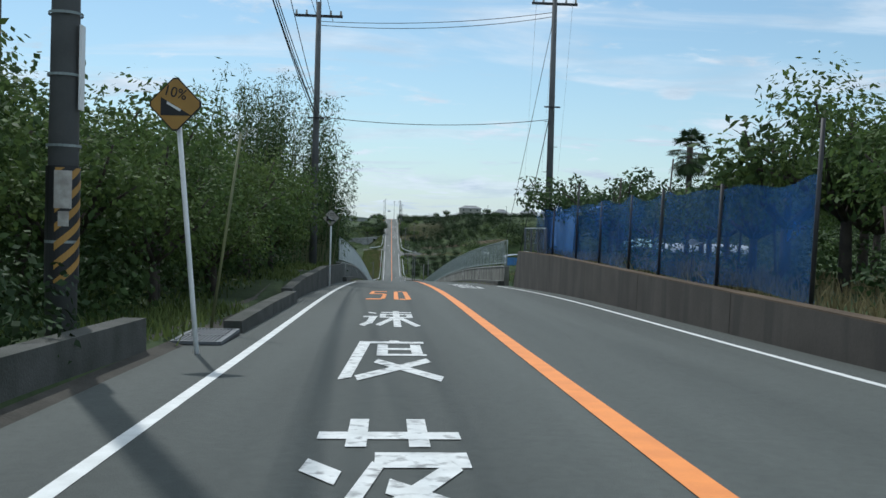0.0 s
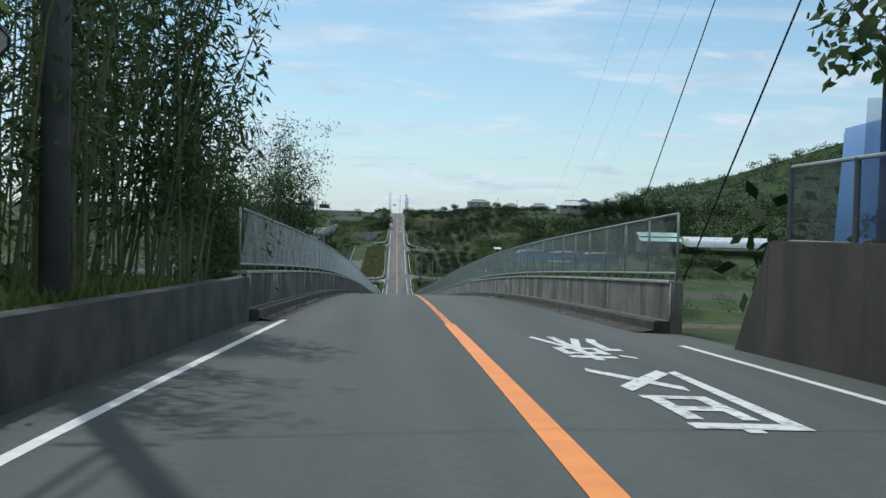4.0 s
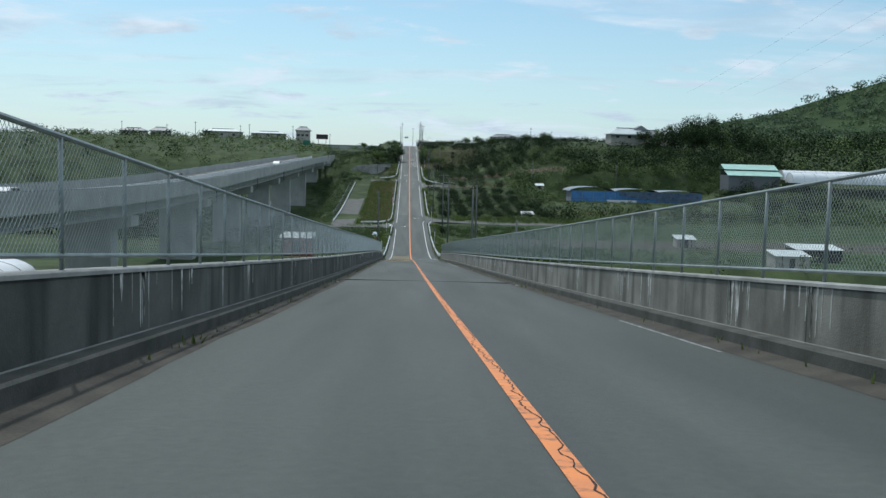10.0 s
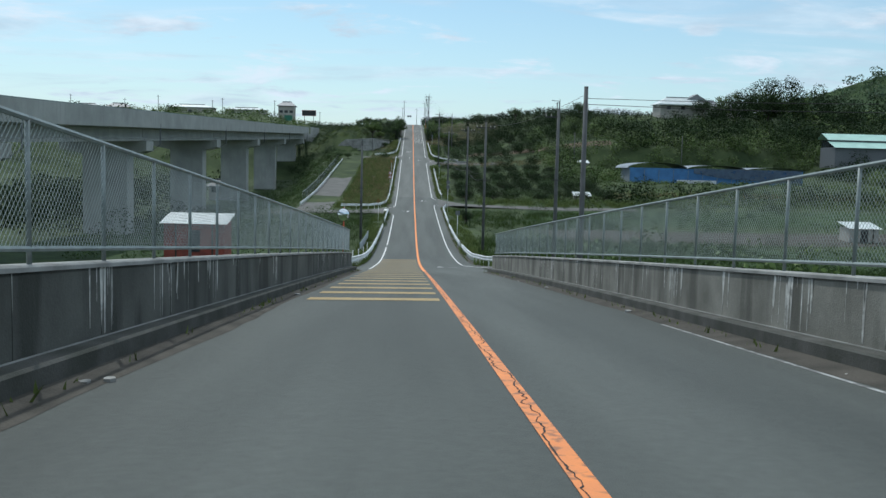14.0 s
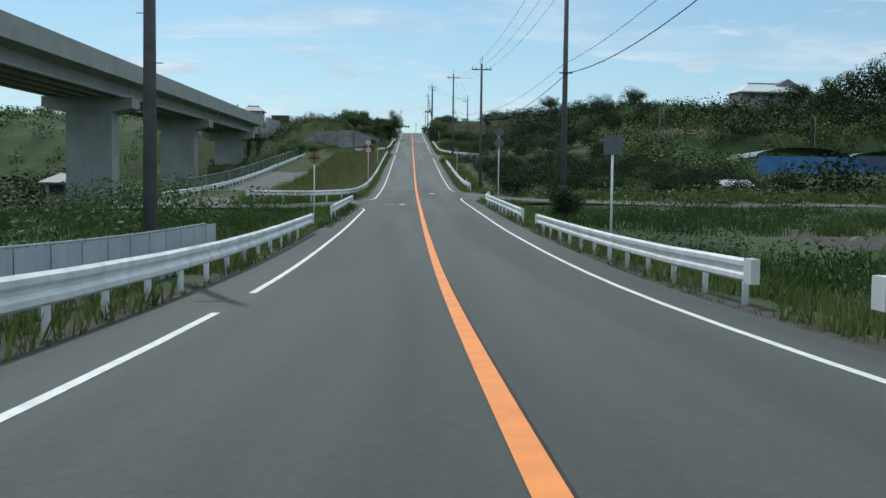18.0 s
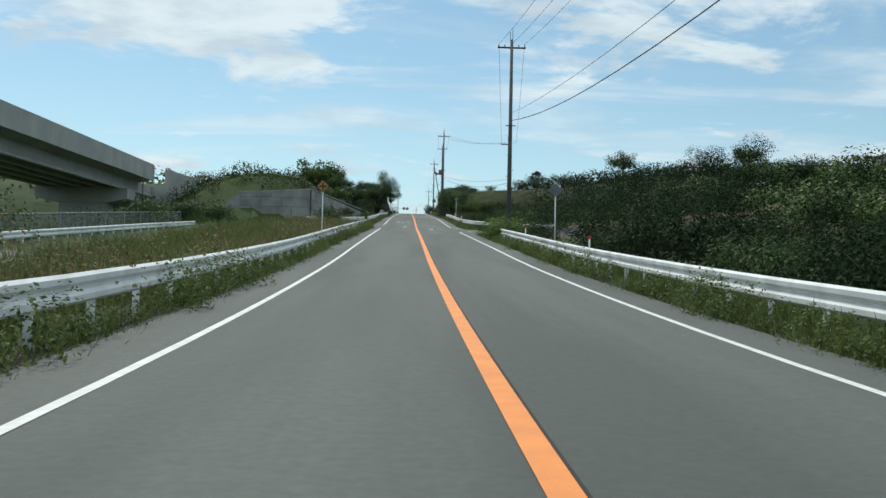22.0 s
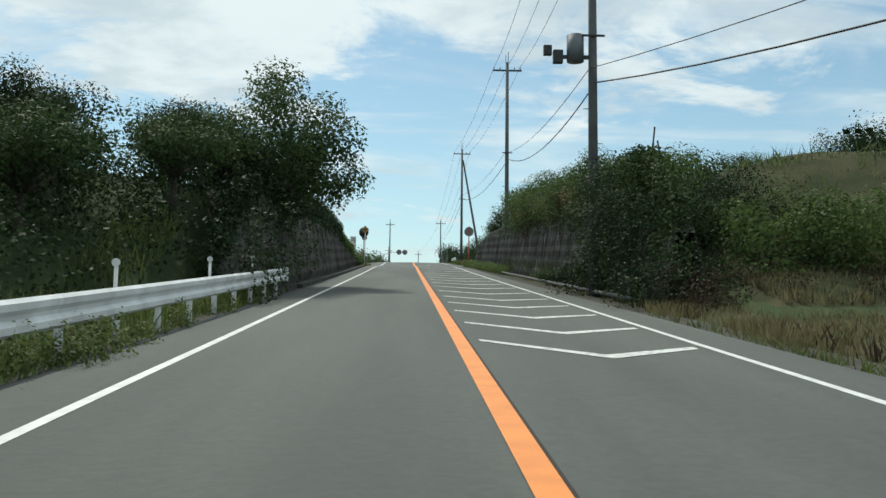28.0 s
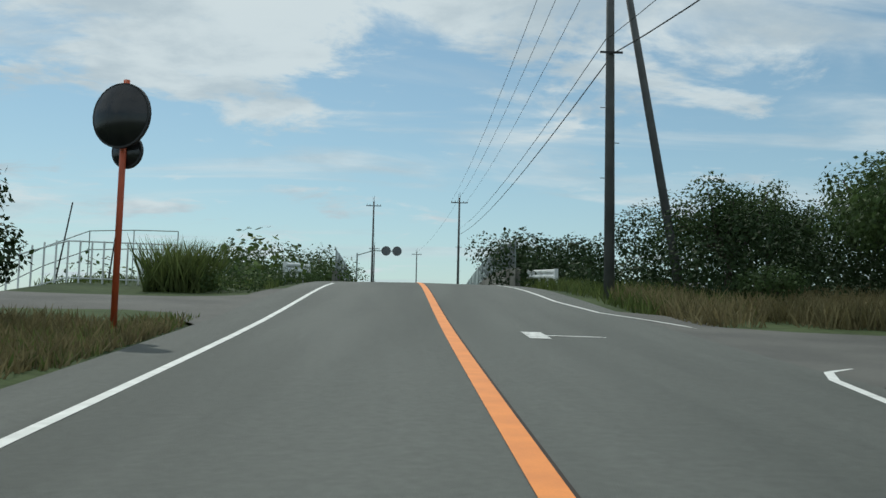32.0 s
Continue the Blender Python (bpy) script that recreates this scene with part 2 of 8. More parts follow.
MESH_WIRE = mat("fence_wire", (0.36, 0.40, 0.395), 0.6, 0.1, color2=(0.28, 0.32, 0.31), scale=2)
WHITE_STEEL = mat("white_painted_steel", (0.82, 0.84, 0.84), 0.4, 0.0, color2=(0.66, 0.68, 0.68), scale=1.2, fine=0.08, streak=((0.60, 0.61, 0.60),))
POLE = mat("concrete_pole", (0.118, 0.120, 0.120), 0.85, color2=(0.085, 0.087, 0.088), scale=2, fine=0.1)
DARK = mat("dark_metal", (0.04, 0.04, 0.042), 0.55, 0.3)
WIRE = mat("wire", (0.02, 0.02, 0.022), 0.7)
GRASS = mat("grass_ground", (0.062, 0.086, 0.034), 0.97, color2=(0.026, 0.042, 0.016), scale=0.16, fine=0.5, bump=0.6, bump_scale=5, spec=0.2)
SOIL = mat("bare_soil", (0.13, 0.095, 0.065), 0.97, color2=(0.08, 0.06, 0.043), scale=0.5, fine=0.3, bump=0.6, bump_scale=8, spec=0.2)
DEAD_EARTH = mat("dead_grass_ground", (0.080, 0.074, 0.040), 0.97, color2=(0.038, 0.047, 0.022), scale=0.7, fine=0.5, bump=0.8, bump_scale=9, spec=0.1)
DIRT = mat("gritty_shoulder", (0.085, 0.078, 0.066), 0.97, color2=(0.05, 0.047, 0.040), scale=1.5, fine=0.3, bump=0.5, bump_scale=30, spec=0.2)
CROP = mat("green_crop", (0.040, 0.070, 0.022), 0.97, color2=(0.020, 0.040, 0.013), scale=0.4, fine=0.3, bump=0.5, bump_scale=8, spec=0.2)
LEAF = mat("leaf", (0.074, 0.114, 0.040), 0.6, color2=(0.040, 0.070, 0.027), scale=0.5, vary=0.75, by="island", translucent=0.28, spec=0.10)
LEAF_LIGHT = mat("light_leaf", (0.108, 0.155, 0.046), 0.6, color2=(0.058, 0.096, 0.030), scale=0.5, vary=0.75, by="island", translucent=0.36, spec=0.10)
LEAF_DARK = mat("dark_leaf", (0.042, 0.068, 0.028), 0.6, color2=(0.023, 0.042, 0.018), scale=0.4, vary=0.7, by="island", translucent=0.18, spec=0.10)
LEAF_CITRUS = mat("citrus_leaf", (0.036, 0.064, 0.022), 0.7, color2=(0.022, 0.044, 0.015), scale=0.4, vary=0.9, by="island", translucent=0.2, spec=0.03)
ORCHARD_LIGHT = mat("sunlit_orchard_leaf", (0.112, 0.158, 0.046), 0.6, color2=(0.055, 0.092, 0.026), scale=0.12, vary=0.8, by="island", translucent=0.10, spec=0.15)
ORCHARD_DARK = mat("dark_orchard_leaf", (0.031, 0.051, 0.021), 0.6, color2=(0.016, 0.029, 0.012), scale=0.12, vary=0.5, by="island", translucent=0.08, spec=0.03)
LEAF_LUSH = mat("lush_leaf", (0.150, 0.205, 0.060), 0.55, color2=(0.085, 0.130, 0.036), scale=0.5, vary=0.7, by="island", translucent=0.36, spec=0.12)
BLADE = mat("grass_blade", (0.138, 0.172, 0.056), 0.7, color2=(0.075, 0.108, 0.030), scale=0.6, vary=0.8, by="island", translucent=0.35, spec=0.2)
BLADE_DARK = mat("rank_grass", (0.062, 0.098, 0.028), 0.7, color2=(0.036, 0.062, 0.018), scale=0.3, vary=0.8, by="island", translucent=0.4, spec=0.1)
DEAD = mat("dead_brown_growth", (0.085, 0.060, 0.040), 0.85, color2=(0.045, 0.034, 0.025), scale=0.8, vary=0.7, by="island", translucent=0.15, spec=0.1)
DRY = mat("dry_grass", (0.24, 0.20, 0.105), 0.8, color2=(0.145, 0.13, 0.062), scale=0.8, vary=0.7, by="island", translucent=0.25, spec=0.2)
BARK = mat("bark", (0.075, 0.060, 0.047), 0.95, color2=(0.045, 0.037, 0.030), scale=4, fine=0.2, bump=0.6)
BAMBOO = mat("bamboo", (0.16, 0.17, 0.07), 0.6, color2=(0.10, 0.11, 0.05), scale=2)
FAR_GREEN = mat("wooded_slope", (0.050, 0.078, 0.030), 0.97, color2=(0.028, 0.048, 0.022), scale=0.05, fine=0.4, spec=0.1)
YELLOW = mat("sign_yellow", (0.40, 0.22, 0.045), 0.5, color2=(0.33, 0.18, 0.04), scale=3, fine=0.05)
BLACK = mat("sign_black", (0.015, 0.015, 0.016), 0.5)
SIGN_WHITE = mat("sign_white", (0.75, 0.75, 0.74), 0.5, color2=(0.66, 0.66, 0.65), scale=3)
SIGN_RED = mat("sign_red", (0.52, 0.035, 0.045), 0.5)
SIGN_BLUE = mat("sign_blue", (0.03, 0.07, 0.32), 0.5)
SIGN_GREY = mat("sign_back_grey", (0.17, 0.18, 0.19), 0.6, 0.3, color2=(0.13, 0.14, 0.15), scale=4)
ORANGE_PAINT = mat("orange_enamel", (0.50, 0.085, 0.025), 0.5, color2=(0.40, 0.07, 0.025), scale=4)
ROOF_TILE = mat("grey_roof_tile", (0.20, 0.21, 0.22), 0.6, color2=(0.14, 0.15, 0.16), scale=1)
ROOF_GREEN = mat("pale_green_metal_roof", (0.40, 0.60, 0.52), 0.45, color2=(0.34, 0.52, 0.45), scale=0.5)
ROOF_WHITE = mat("pale_metal_roof", (0.62, 0.66, 0.64), 0.4, color2=(0.52, 0.56, 0.55), scale=0.5)
PLASTER = mat("house_plaster", (0.42, 0.40, 0.36), 0.9, color2=(0.34, 0.32, 0.29), scale=0.6)
GLASS_DARK = mat("dark_window", (0.02, 0.025, 0.03), 0.15)
FILM = mat("white_plastic_film", (0.70, 0.72, 0.73), 0.4, color2=(0.60, 0.62, 0.64), scale=0.4)
BLUE_SHEET = mat("blue_sheet", (0.070, 0.21, 0.46), 0.6, color2=(0.050, 0.15, 0.34), scale=0.6, fine=0.1)
GREY_NET = mat("grey_shade_net", (0.24, 0.28, 0.32), 0.8, color2=(0.18, 0.21, 0.25), scale=0.4)
RUST = mat("red_painted_boards", (0.30, 0.07, 0.045), 0.8, color2=(0.2, 0.05, 0.035), scale=1.5)
FENCE_GREY = mat("grey_sheet_fence", (0.44, 0.48, 0.52), 0.5, 0.0, color2=(0.36, 0.40, 0.44), scale=1.0)
PAPER = mat("torn_paper", (0.45, 0.43, 0.39), 0.9, color2=(0.28, 0.26, 0.23), scale=9)
MIRROR = bpy.data.materials.new("mirror_glass")
MIRROR.use_nodes = True
MIRROR.node_tree.nodes["Principled BSDF"].inputs["Base Color"].default_value = (0.75, 0.78, 0.8, 1)
MIRROR.node_tree.nodes["Principled BSDF"].inputs["Metallic"].default_value = 1.0
MIRROR.node_tree.nodes["Principled BSDF"].inputs["Roughness"].default_value = 0.06


def net_material(name, color, open_part):
    """A fine woven net: part of the light passes straight through."""
    m = mat(name, color, 0.8, color2=[c * 0.8 for c in color], scale=0.9, fine=0.1, translucent=0.5)
    n, l = m.node_tree.nodes, m.node_tree.links
    old = n["Material Output"].inputs["Surface"].links[0].from_socket
    geo = n.new("ShaderNodeNewGeometry")
    t = n.new("ShaderNodeTexNoise")
    t.inputs["Scale"].default_value, t.inputs["Detail"].default_value = 0.7, 3
    l.new(geo.outputs["Position"], t.inputs["Vector"])
    r = n.new("ShaderNodeMapRange")
    r.inputs[1].default_value, r.inputs[2].default_value = 0.3, 0.7
    r.inputs[3].default_value, r.inputs[4].default_value = open_part - 0.12, open_part + 0.12
    l.new(t.outputs[0], r.inputs[0])
    clear = n.new("ShaderNodeBsdfTransparent")
    mx = n.new("ShaderNodeMixShader")
    l.new(r.outputs[0], mx.inputs[0]); l.new(old, mx.inputs[1]); l.new(clear.outputs[0], mx.inputs[2])
    l.new(mx.outputs[0], n["Material Output"].inputs["Surface"])
    return m


BLUE_NET = net_material("blue_net", (0.020, 0.15, 0.46), 0.52)
SHADE_NET = net_material("grey_net_skirt", (0.22, 0.26, 0.30), 0.35)


# ---- mesh helpers ----
class Geo:
    def __init__(self):
        self.v, self.f = [], []

    def quadstrip(self, rows, close=False):
        base, w = len(self.v), len(rows[0])
        for r in rows:
            self.v.extend(r)
        for i in range(len(rows) - 1):
            for j in range(w if close else w - 1):
                a, b = base + i * w + j, base + i * w + (j + 1) % w
                self.f.append((a, b, b + w, a + w))
        return self

    def poly(self, pts):
        b = len(self.v)
        self.v.extend(pts)
        self.f.append(tuple(range(b, b + len(pts))))
        return self

    def box(self, x0, y0, z0, x1, y1, z1):
        b = len(self.v)
        self.v += [(x0, y0, z0), (x1, y0, z0), (x1, y1, z0), (x0, y1, z0), (x0, y0, z1), (x1, y0, z1), (x1, y1, z1), (x0, y1, z1)]
        self.f += [tuple(b + i for i in q) for q in ((0, 3, 2, 1), (4, 5, 6, 7), (0, 1, 5, 4), (1, 2, 6, 5), (2, 3, 7, 6), (3, 0, 4, 7))]
        return self

    def tube(self, p0, p1, r0, r1=None, n=8):
        p0, p1 = Vector(p0), Vector(p1)
        r1 = r0 if r1 is None else r1
        d = (p1 - p0).normalized()
        u = d.orthogonal().normalized()
        w = d.cross(u)
        rows = [[tuple(p + (u * math.cos(a) + w * math.sin(a)) * r) for a in [2 * math.pi * i / n for i in range(n)]] for p, r in ((p0, r0), (p1, r1))]
        b = len(self.v)
        self.quadstrip(rows, close=True)
        self.f += [tuple(b + i for i in reversed(range(n))), tuple(b + n + i for i in range(n))]
        return self

    def pipe(self, pts, r, n=6):
        """One closed tube along a bent line."""
        rows = []
        for i, p in enumerate(pts):
            d = (Vector(pts[min(i + 1, len(pts) - 1)]) - Vector(pts[max(i - 1, 0)])).normalized()
            u = d.cross(Vector((0.12, 0.05, 0.99))).normalized() if abs(d.z) < 0.95 else d.cross(Vector((1, 0.1, 0))).normalized()
            w = d.cross(u)
            rows.append([tuple(Vector(p) + (u * math.cos(a) + w * math.sin(a)) * r) for a in [2 * math.pi * k / n for k in range(n)]])
        b = len(self.v)
        self.quadstrip(rows, close=True)
        self.f += [tuple(b + k for k in reversed(range(n))), tuple(b + (len(pts) - 1) * n + k for k in range(n))]
        return self

    def prism(self, pts, z0, z1):
        """An upright prism over a plan of (x, y) points, anticlockwise."""
        b, n = len(self.v), len(pts)
        self.v += [(x, y, z0) for x, y in pts] + [(x, y, z1) for x, y in pts]
        self.f += [tuple(b + i for i in reversed(range(n))), tuple(b + n + i for i in range(n))]
        self.f += [(b + i, b + (i + 1) % n, b + n + (i + 1) % n, b + n + i) for i in range(n)]
        return self

    def plate(self, pts, y0, y1):
        """A plate in the x-z plane with its front towards -y."""
        b, n = len(self.v), len(pts)
        self.v += [(x, y0, z) for x, z in pts] + [(x, y1, z) for x, z in pts]
        self.f += [tuple(b + i for i in range(n)), tuple(b + n + i for i in reversed(range(n)))]
        self.f += [(b + (i + 1) % n, b + i, b + n + i, b + n + (i + 1) % n) for i in range(n)]
        return self

    def sweep(self, profile, path, closed=True):
        """A profile of (side, up) swept along a path; side is to the right of travel."""
        rows = []
        for i, p in enumerate(path):
            a, b = Vector(path[max(i - 1, 0)]), Vector(path[min(i + 1, len(path) - 1)])
            d = (b - a); d.z = 0; d.normalize()
            s = Vector((d.y, -d.x, 0))
            rows.append([tuple(Vector(p) + s * q[0] + Vector((0, 0, q[1]))) for q in profile])
        b0, w = len(self.v), len(profile)
        self.quadstrip(rows, close=closed)
        if closed:
            self.f += [tuple(b0 + i for i in reversed(range(w))), tuple(b0 + (len(rows) - 1) * w + i for i in range(w))]
        return self


def mesh_of(name, geo, material, smooth=False):
    me = bpy.data.meshes.new(name)
    me.from_pydata(geo.v, [], geo.f)
    me.materials.append(material)
    if smooth:
        me.shade_smooth()
    me.update()
    return me


def quads_mesh(name, V, material):
    """A mesh of loose quads from an (n, 4, 3) array."""
    n = len(V)
    me = bpy.data.meshes.new(name)
    me.vertices.add(4 * n)
    me.vertices.foreach_set("co", np.ascontiguousarray(V, np.float32).ravel())
    me.loops.add(4 * n)
    me.loops.foreach_set("vertex_index", np.arange(4 * n, dtype=np.int32))
    me.polygons.add(n)
    me.polygons.foreach_set("loop_start", np.arange(0, 4 * n, 4, dtype=np.int32))
    me.materials.append(material)
    me.update(calc_edges=True)
    return me


def as_mesh(name, geo, material, smooth):
    return mesh_of(name, geo, material, smooth) if isinstance(geo, Geo) else geo


def thing(name, geo=None, material=None, label="", category="", group="", kind="", at=None, smooth=False):
    ob = new(name, as_mesh(name, geo, material, smooth) if geo is not None else None)
    if at is not None:
        ob.matrix_basis = at if isinstance(at, Matrix) else Matrix.Translation(at)
    return tagged(ob, label, category, group, kind)


def part(name, geo, material, parent, label="", smooth=False, at=None):
    ob = new(name, as_mesh(name, geo, material, smooth))
    ob.parent = parent
    if at is not None:
        ob.matrix_basis = at if isinstance(at, Matrix) else Matrix.Translation(at)
    if label:
        ob["label"] = label
    return ob


def road_z(y):
    """Height of the road at y, smooth between the stations."""
    u = min(max((y + 40) / 20, 0), len(ROAD_Z) - 1.001)
    i = int(u); f = u - i
    a, b, c, d = (ROAD_Z[min(max(k, 0), len(ROAD_Z) - 1)] for k in (i - 1, i, i + 1, i + 2))
    return b + 0.5 * f * (c - a + f * (2 * a - 5 * b + 4 * c - d + f * (3 * (b - c) + d - a)))


def lerp(y, ys, vs):
    return float(np.interp(y, ys, vs))


def smooth01(t):
    t = min(max(t, 0.0), 1.0)
    return t * t * (3 - 2 * t)


def along(x, y0, y1, lift=0.0, step=4.0):
    n = max(1, int(round((y1 - y0) / step)))
    return [(x, y0 + (y1 - y0) * i / n, road_z(y0 + (y1 - y0) * i / n) + lift) for i in range(n + 1)]


def on_road(pts, lift=0.0):
    """Path points (x, y), set at the road's height."""
    return [(x, y, road_z(y) + lift) for x, y in pts]


rng = np.random.default_rng(7)


def leaves(centres, radii, n, size, rng, shell=0.55, droop=0.2, slim=0.5, flat=False):
    """n leaves in and on ellipsoids: an (n, 4, 3) array of rhombs."""
    c, r = np.asarray(centres, float), np.asarray(radii, float)
    if r.ndim == 1:
        r = np.repeat(r[:, None], 3, 1)
    w = (r[:, 0] * r[:, 1] + r[:, 2] * r[:, 1]) ; w = w / w.sum()
    k = rng.choice(len(c), n, p=w)
    d = rng.normal(size=(n, 3)); d /= np.linalg.norm(d, axis=1)[:, None]
    f = shell + (1.08 - shell) * rng.random(n) ** 0.6
    p = c[k] + d * r[k] * f[:, None]
    face = d * 0.8 + rng.normal(size=(n, 3)) * 0.45
    face[:, 2] += 0.45
    face /= np.linalg.norm(face, axis=1)[:, None]
    a = rng.normal(size=(n, 3)) + d * 0.5
    a[:, 2] -= droop
    a -= face * (a * face).sum(1)[:, None]
    a /= np.linalg.norm(a, axis=1)[:, None]
    b = np.cross(a, face)
    s = size * (0.6 + 0.8 * rng.random(n))[:, None]
    return np.stack([p, p + a * s * 0.5 + b * s * slim * 0.5, p + a * s, p + a * s * 0.5 - b * s * slim * 0.5], 1)


def blades(x, y, z, h, rng, width=0.03, lean=0.35):
    """One grass blade at each root."""
    n = len(x)
    root = np.stack([x, y, z], 1)
    ang = rng.random(n) * 2 * np.pi
    side = np.stack([np.cos(ang), np.sin(ang), np.zeros(n)], 1) * (width * (0.6 + 0.8 * rng.random(n)))[:, None]
    tip = root + np.stack([rng.normal(size=n) * lean, rng.normal(size=n) * lean, np.ones(n)], 1) * (h * (0.5 + 0.8 * rng.random(n)))[:, None]
    mid = (root + tip) / 2
    mid[:, 2] += 0.06 * h
    return np.stack([root - side, root + side, mid + side * 0.8, tip], 1)


# ---- ground ----
def ground_z(x, y):
    rz = road_z(min(max(y, -40), 780))
    side = abs(x)
    floor = lerp(y, [40, 56, 75, 110, 150, 220, 275, 320], [0, -3.5, -9, -16, -20, -22.6, -22.9, -22.7])
    over = 60.5 < y < 269
    near = floor if over else rz - 0.10
    if x > 0:
        if y <= 60.5:
            far = lerp(y, [-100, 0, 50], [1, -1, -6])
            if side > 4.4 and y < 53:
                near = lerp(y, [-40, 0, 50, 55], [0.7, 0.05, 0.0, -0.3])
            w = smooth01((side - 45) / 60)
        else:
            far = lerp(y, [55, 80, 110, 200, 340, 400, 470, 520, 575, 640, 720, 900, 1400], [-6, -12, -17, -22, -22.4, -19.5, -10.0, -1.5, 7.0, 8.4, 8.4, 9.5, 14])
            if 400 < y < 470:
                far = lerp(y, [400, 420, 450, 470], [-19.5, -18.0, -13.6, -10.0])
            if y > 275:
                near = rz - 0.1 - 0.5 * smooth01((side - 5.2) / 3) * smooth01((y - 285) / 15) * smooth01((470 - y) / 40)
            if 543 < y < 616 and side > 6.9:
                bank = lerp(y, [543, 550, 555, 600, 612, 616], [0.2, 1.6, 3.3, 2.9, 1.9, 0.3]) + 1.3 * smooth01((side - 6.6) / 7) * smooth01((y - 548) / 7) * smooth01((606 - y) / 12)
                near = rz + bank
            start, width = lerp(y, [300, 420, 560], [60, 13, 12]), lerp(y, [300, 420, 560], [50, 60, 45])
            w = smooth01((side - 60) / 80) if over else smooth01((side - start) / width)
    else:
        if y <= 60.5:
            far = lerp(y, [-100, 50], [2, -6])
            if side > 4.4:
                near = rz + lerp(y, [-40, 12, 33, 36, 55], [0.0, 0.02, 0.06, 0.36, 0.75])
            w = smooth01((side - 30) / 40)
        else:
            far = lerp(y, [55, 80, 110, 200, 340, 440, 490, 512, 530, 600, 680, 900, 1400], [-6, -12, -17, -22, -23, -22, -19, -8, -3.0, 4.6, 5.8, 7, 9])
            if y > 275:
                near = rz - 0.1 - 0.4 * smooth01((side - 5.2) / 3) * smooth01((y - 285) / 15) * smooth01((470 - y) / 40)
            if 503 < y <= 605:
                top = lerp(y, [503, 512, 530, 548, 600], [-6.3, -3.8, -1.9, -1.0, 6.0])
                edge = lerp(y, [503, 536, 560], [13.0, 7.5, 6.0])
                near = near + (top - near) * smooth01((side - edge) / 7)
            if 544 < y < 607 and side > 6.4:
                near = max(near, rz + lerp(y, [544, 552, 580, 589, 596, 603, 607], [0.3, 3.2, 2.8, 2.0, 1.3, 0.8, 0.1]) + 0.4 * smooth01((side - 6.5) / 5))
            w = smooth01((side - 30) / 30) if over else smooth01((side - lerp(y, [300, 420, 500, 530], [20, 21, 24, 20])) / 9)
    z = near + (far - near) * w
    # the motorway's own cutting
    if x < -11 and 528 < y < 760:
        cut = lerp(y, [528, 560, 600, 640, 700, 760], [-1.6, -1.0, 0.2, 1.4, 2.2, 6.0])
        z += (min(z, cut) - z) * smooth01((-x - 11) / 5) * smooth01((56 + x) / 8) * smooth01((y - 528) / 14)
    # level ground round the net house
    if x > 36 and 410 < y < 490:
        dip = smooth01((x - 38) / 12) * smooth01((116 - x) / 12) * smooth01((y - 412) / 22) * smooth01((488 - y) / 9)
        z += (-16.8 - z) * dip
    if side < 4.35 and not over:
        z = rz - 0.3
    return z + 0.22 * noise.noise((x * 0.08, y * 0.08, 0)) * smooth01((side - 6) / 6)


def build_ground():
    xs = [s * v for s in (-1, 1) for v in (4.2, 4.5, 4.8, 5.3, 5.6, 6, 7, 8, 9.5, 11, 13, 16, 19, 22, 25, 28, 31, 36, 42, 50, 60, 72, 86, 100, 120, 145, 180, 230, 300, 420, 700, 1400, 3500)] + [0]
    xs.sort()
    ys = [-3500, -800, -250, -120] + list(range(-80, 50, 4)) + list(range(50, 80, 2)) + list(range(80, 265, 5)) + list(range(265, 660, 3)) + list(range(660, 900, 15)) + [950, 1020, 1120, 1300, 1600, 2200, 4500]
    g = Geo()
    g.quadstrip([[(x, y, ground_z(x, y)) for x in xs] for y in ys])
    thing("ground", g, GRASS, "green grassy hillsides and valley floor", "ground", kind="structure", smooth=True)


build_ground()


def patch(name, material, x0, x1, y0, y1, label, category, lift=0.06, n=10, wild=1.5):
    """A field or a strip that lies on the ground with an uneven edge."""
    g, rows = Geo(), []
    for i in range(n + 1):
        y = y0 + (y1 - y0) * i / n
        a = x0 + wild * noise.noise((y * 0.1, x0, 1))
        b = x1 + wild * noise.noise((y * 0.1, x1, 2))
        rows.append([(a + (b - a) * j / n, y, ground_z(a + (b - a) * j / n, y) + (-0.06 if i in (0, n) or j in (0, n) else lift)) for j in range(n + 1)])
    return thing(name, g.quadstrip(rows), material, label, category, kind="structure", smooth=True)


patch("field", DIRT, 14, 120, 336, 352, "ploughed brown field on the valley floor", "field", 0.10)
patch("field", CROP, 9, 110, 292, 332, "green crop field beside the road", "field", 0.10)
patch("field", SOIL, 20, 150, 225, 262, "pale brown field below the bridge", "field", 0.10)
patch("field", CROP, 14, 130, 358, 384, "green field at the hill's foot", "field", 0.10)
patch("field", SOIL, 14, 60, 492, 500, "bare red earth strip on the slope", "field", 0.12)
patch("bare_ground", DEAD_EARTH, 5.0, 30, 528, 580, "brown ground under dead grass on the bank", "ground", 0.16, n=36, wild=0.4)
patch("bare_ground", SOIL, 6.0, 12.0, 464.5, 469.5, "bare brown soil beside a side road", "ground", 0.09, wild=0.6)
patch("field", CROP, -70, -8, 285, 318, "green field under the viaduct", "field", 0.10)


# ---- road ----
def ribbon(x0, x1, y0, y1, lift, step=2.0):
    n = max(1, int(math.ceil((y1 - y0) / step)))
    return Geo().quadstrip([[(x0, y, road_z(y) + lift), (x1, y, road_z(y) + lift)] for y in [y0 + (y1 - y0) * i / n for i in range(n + 1)]])


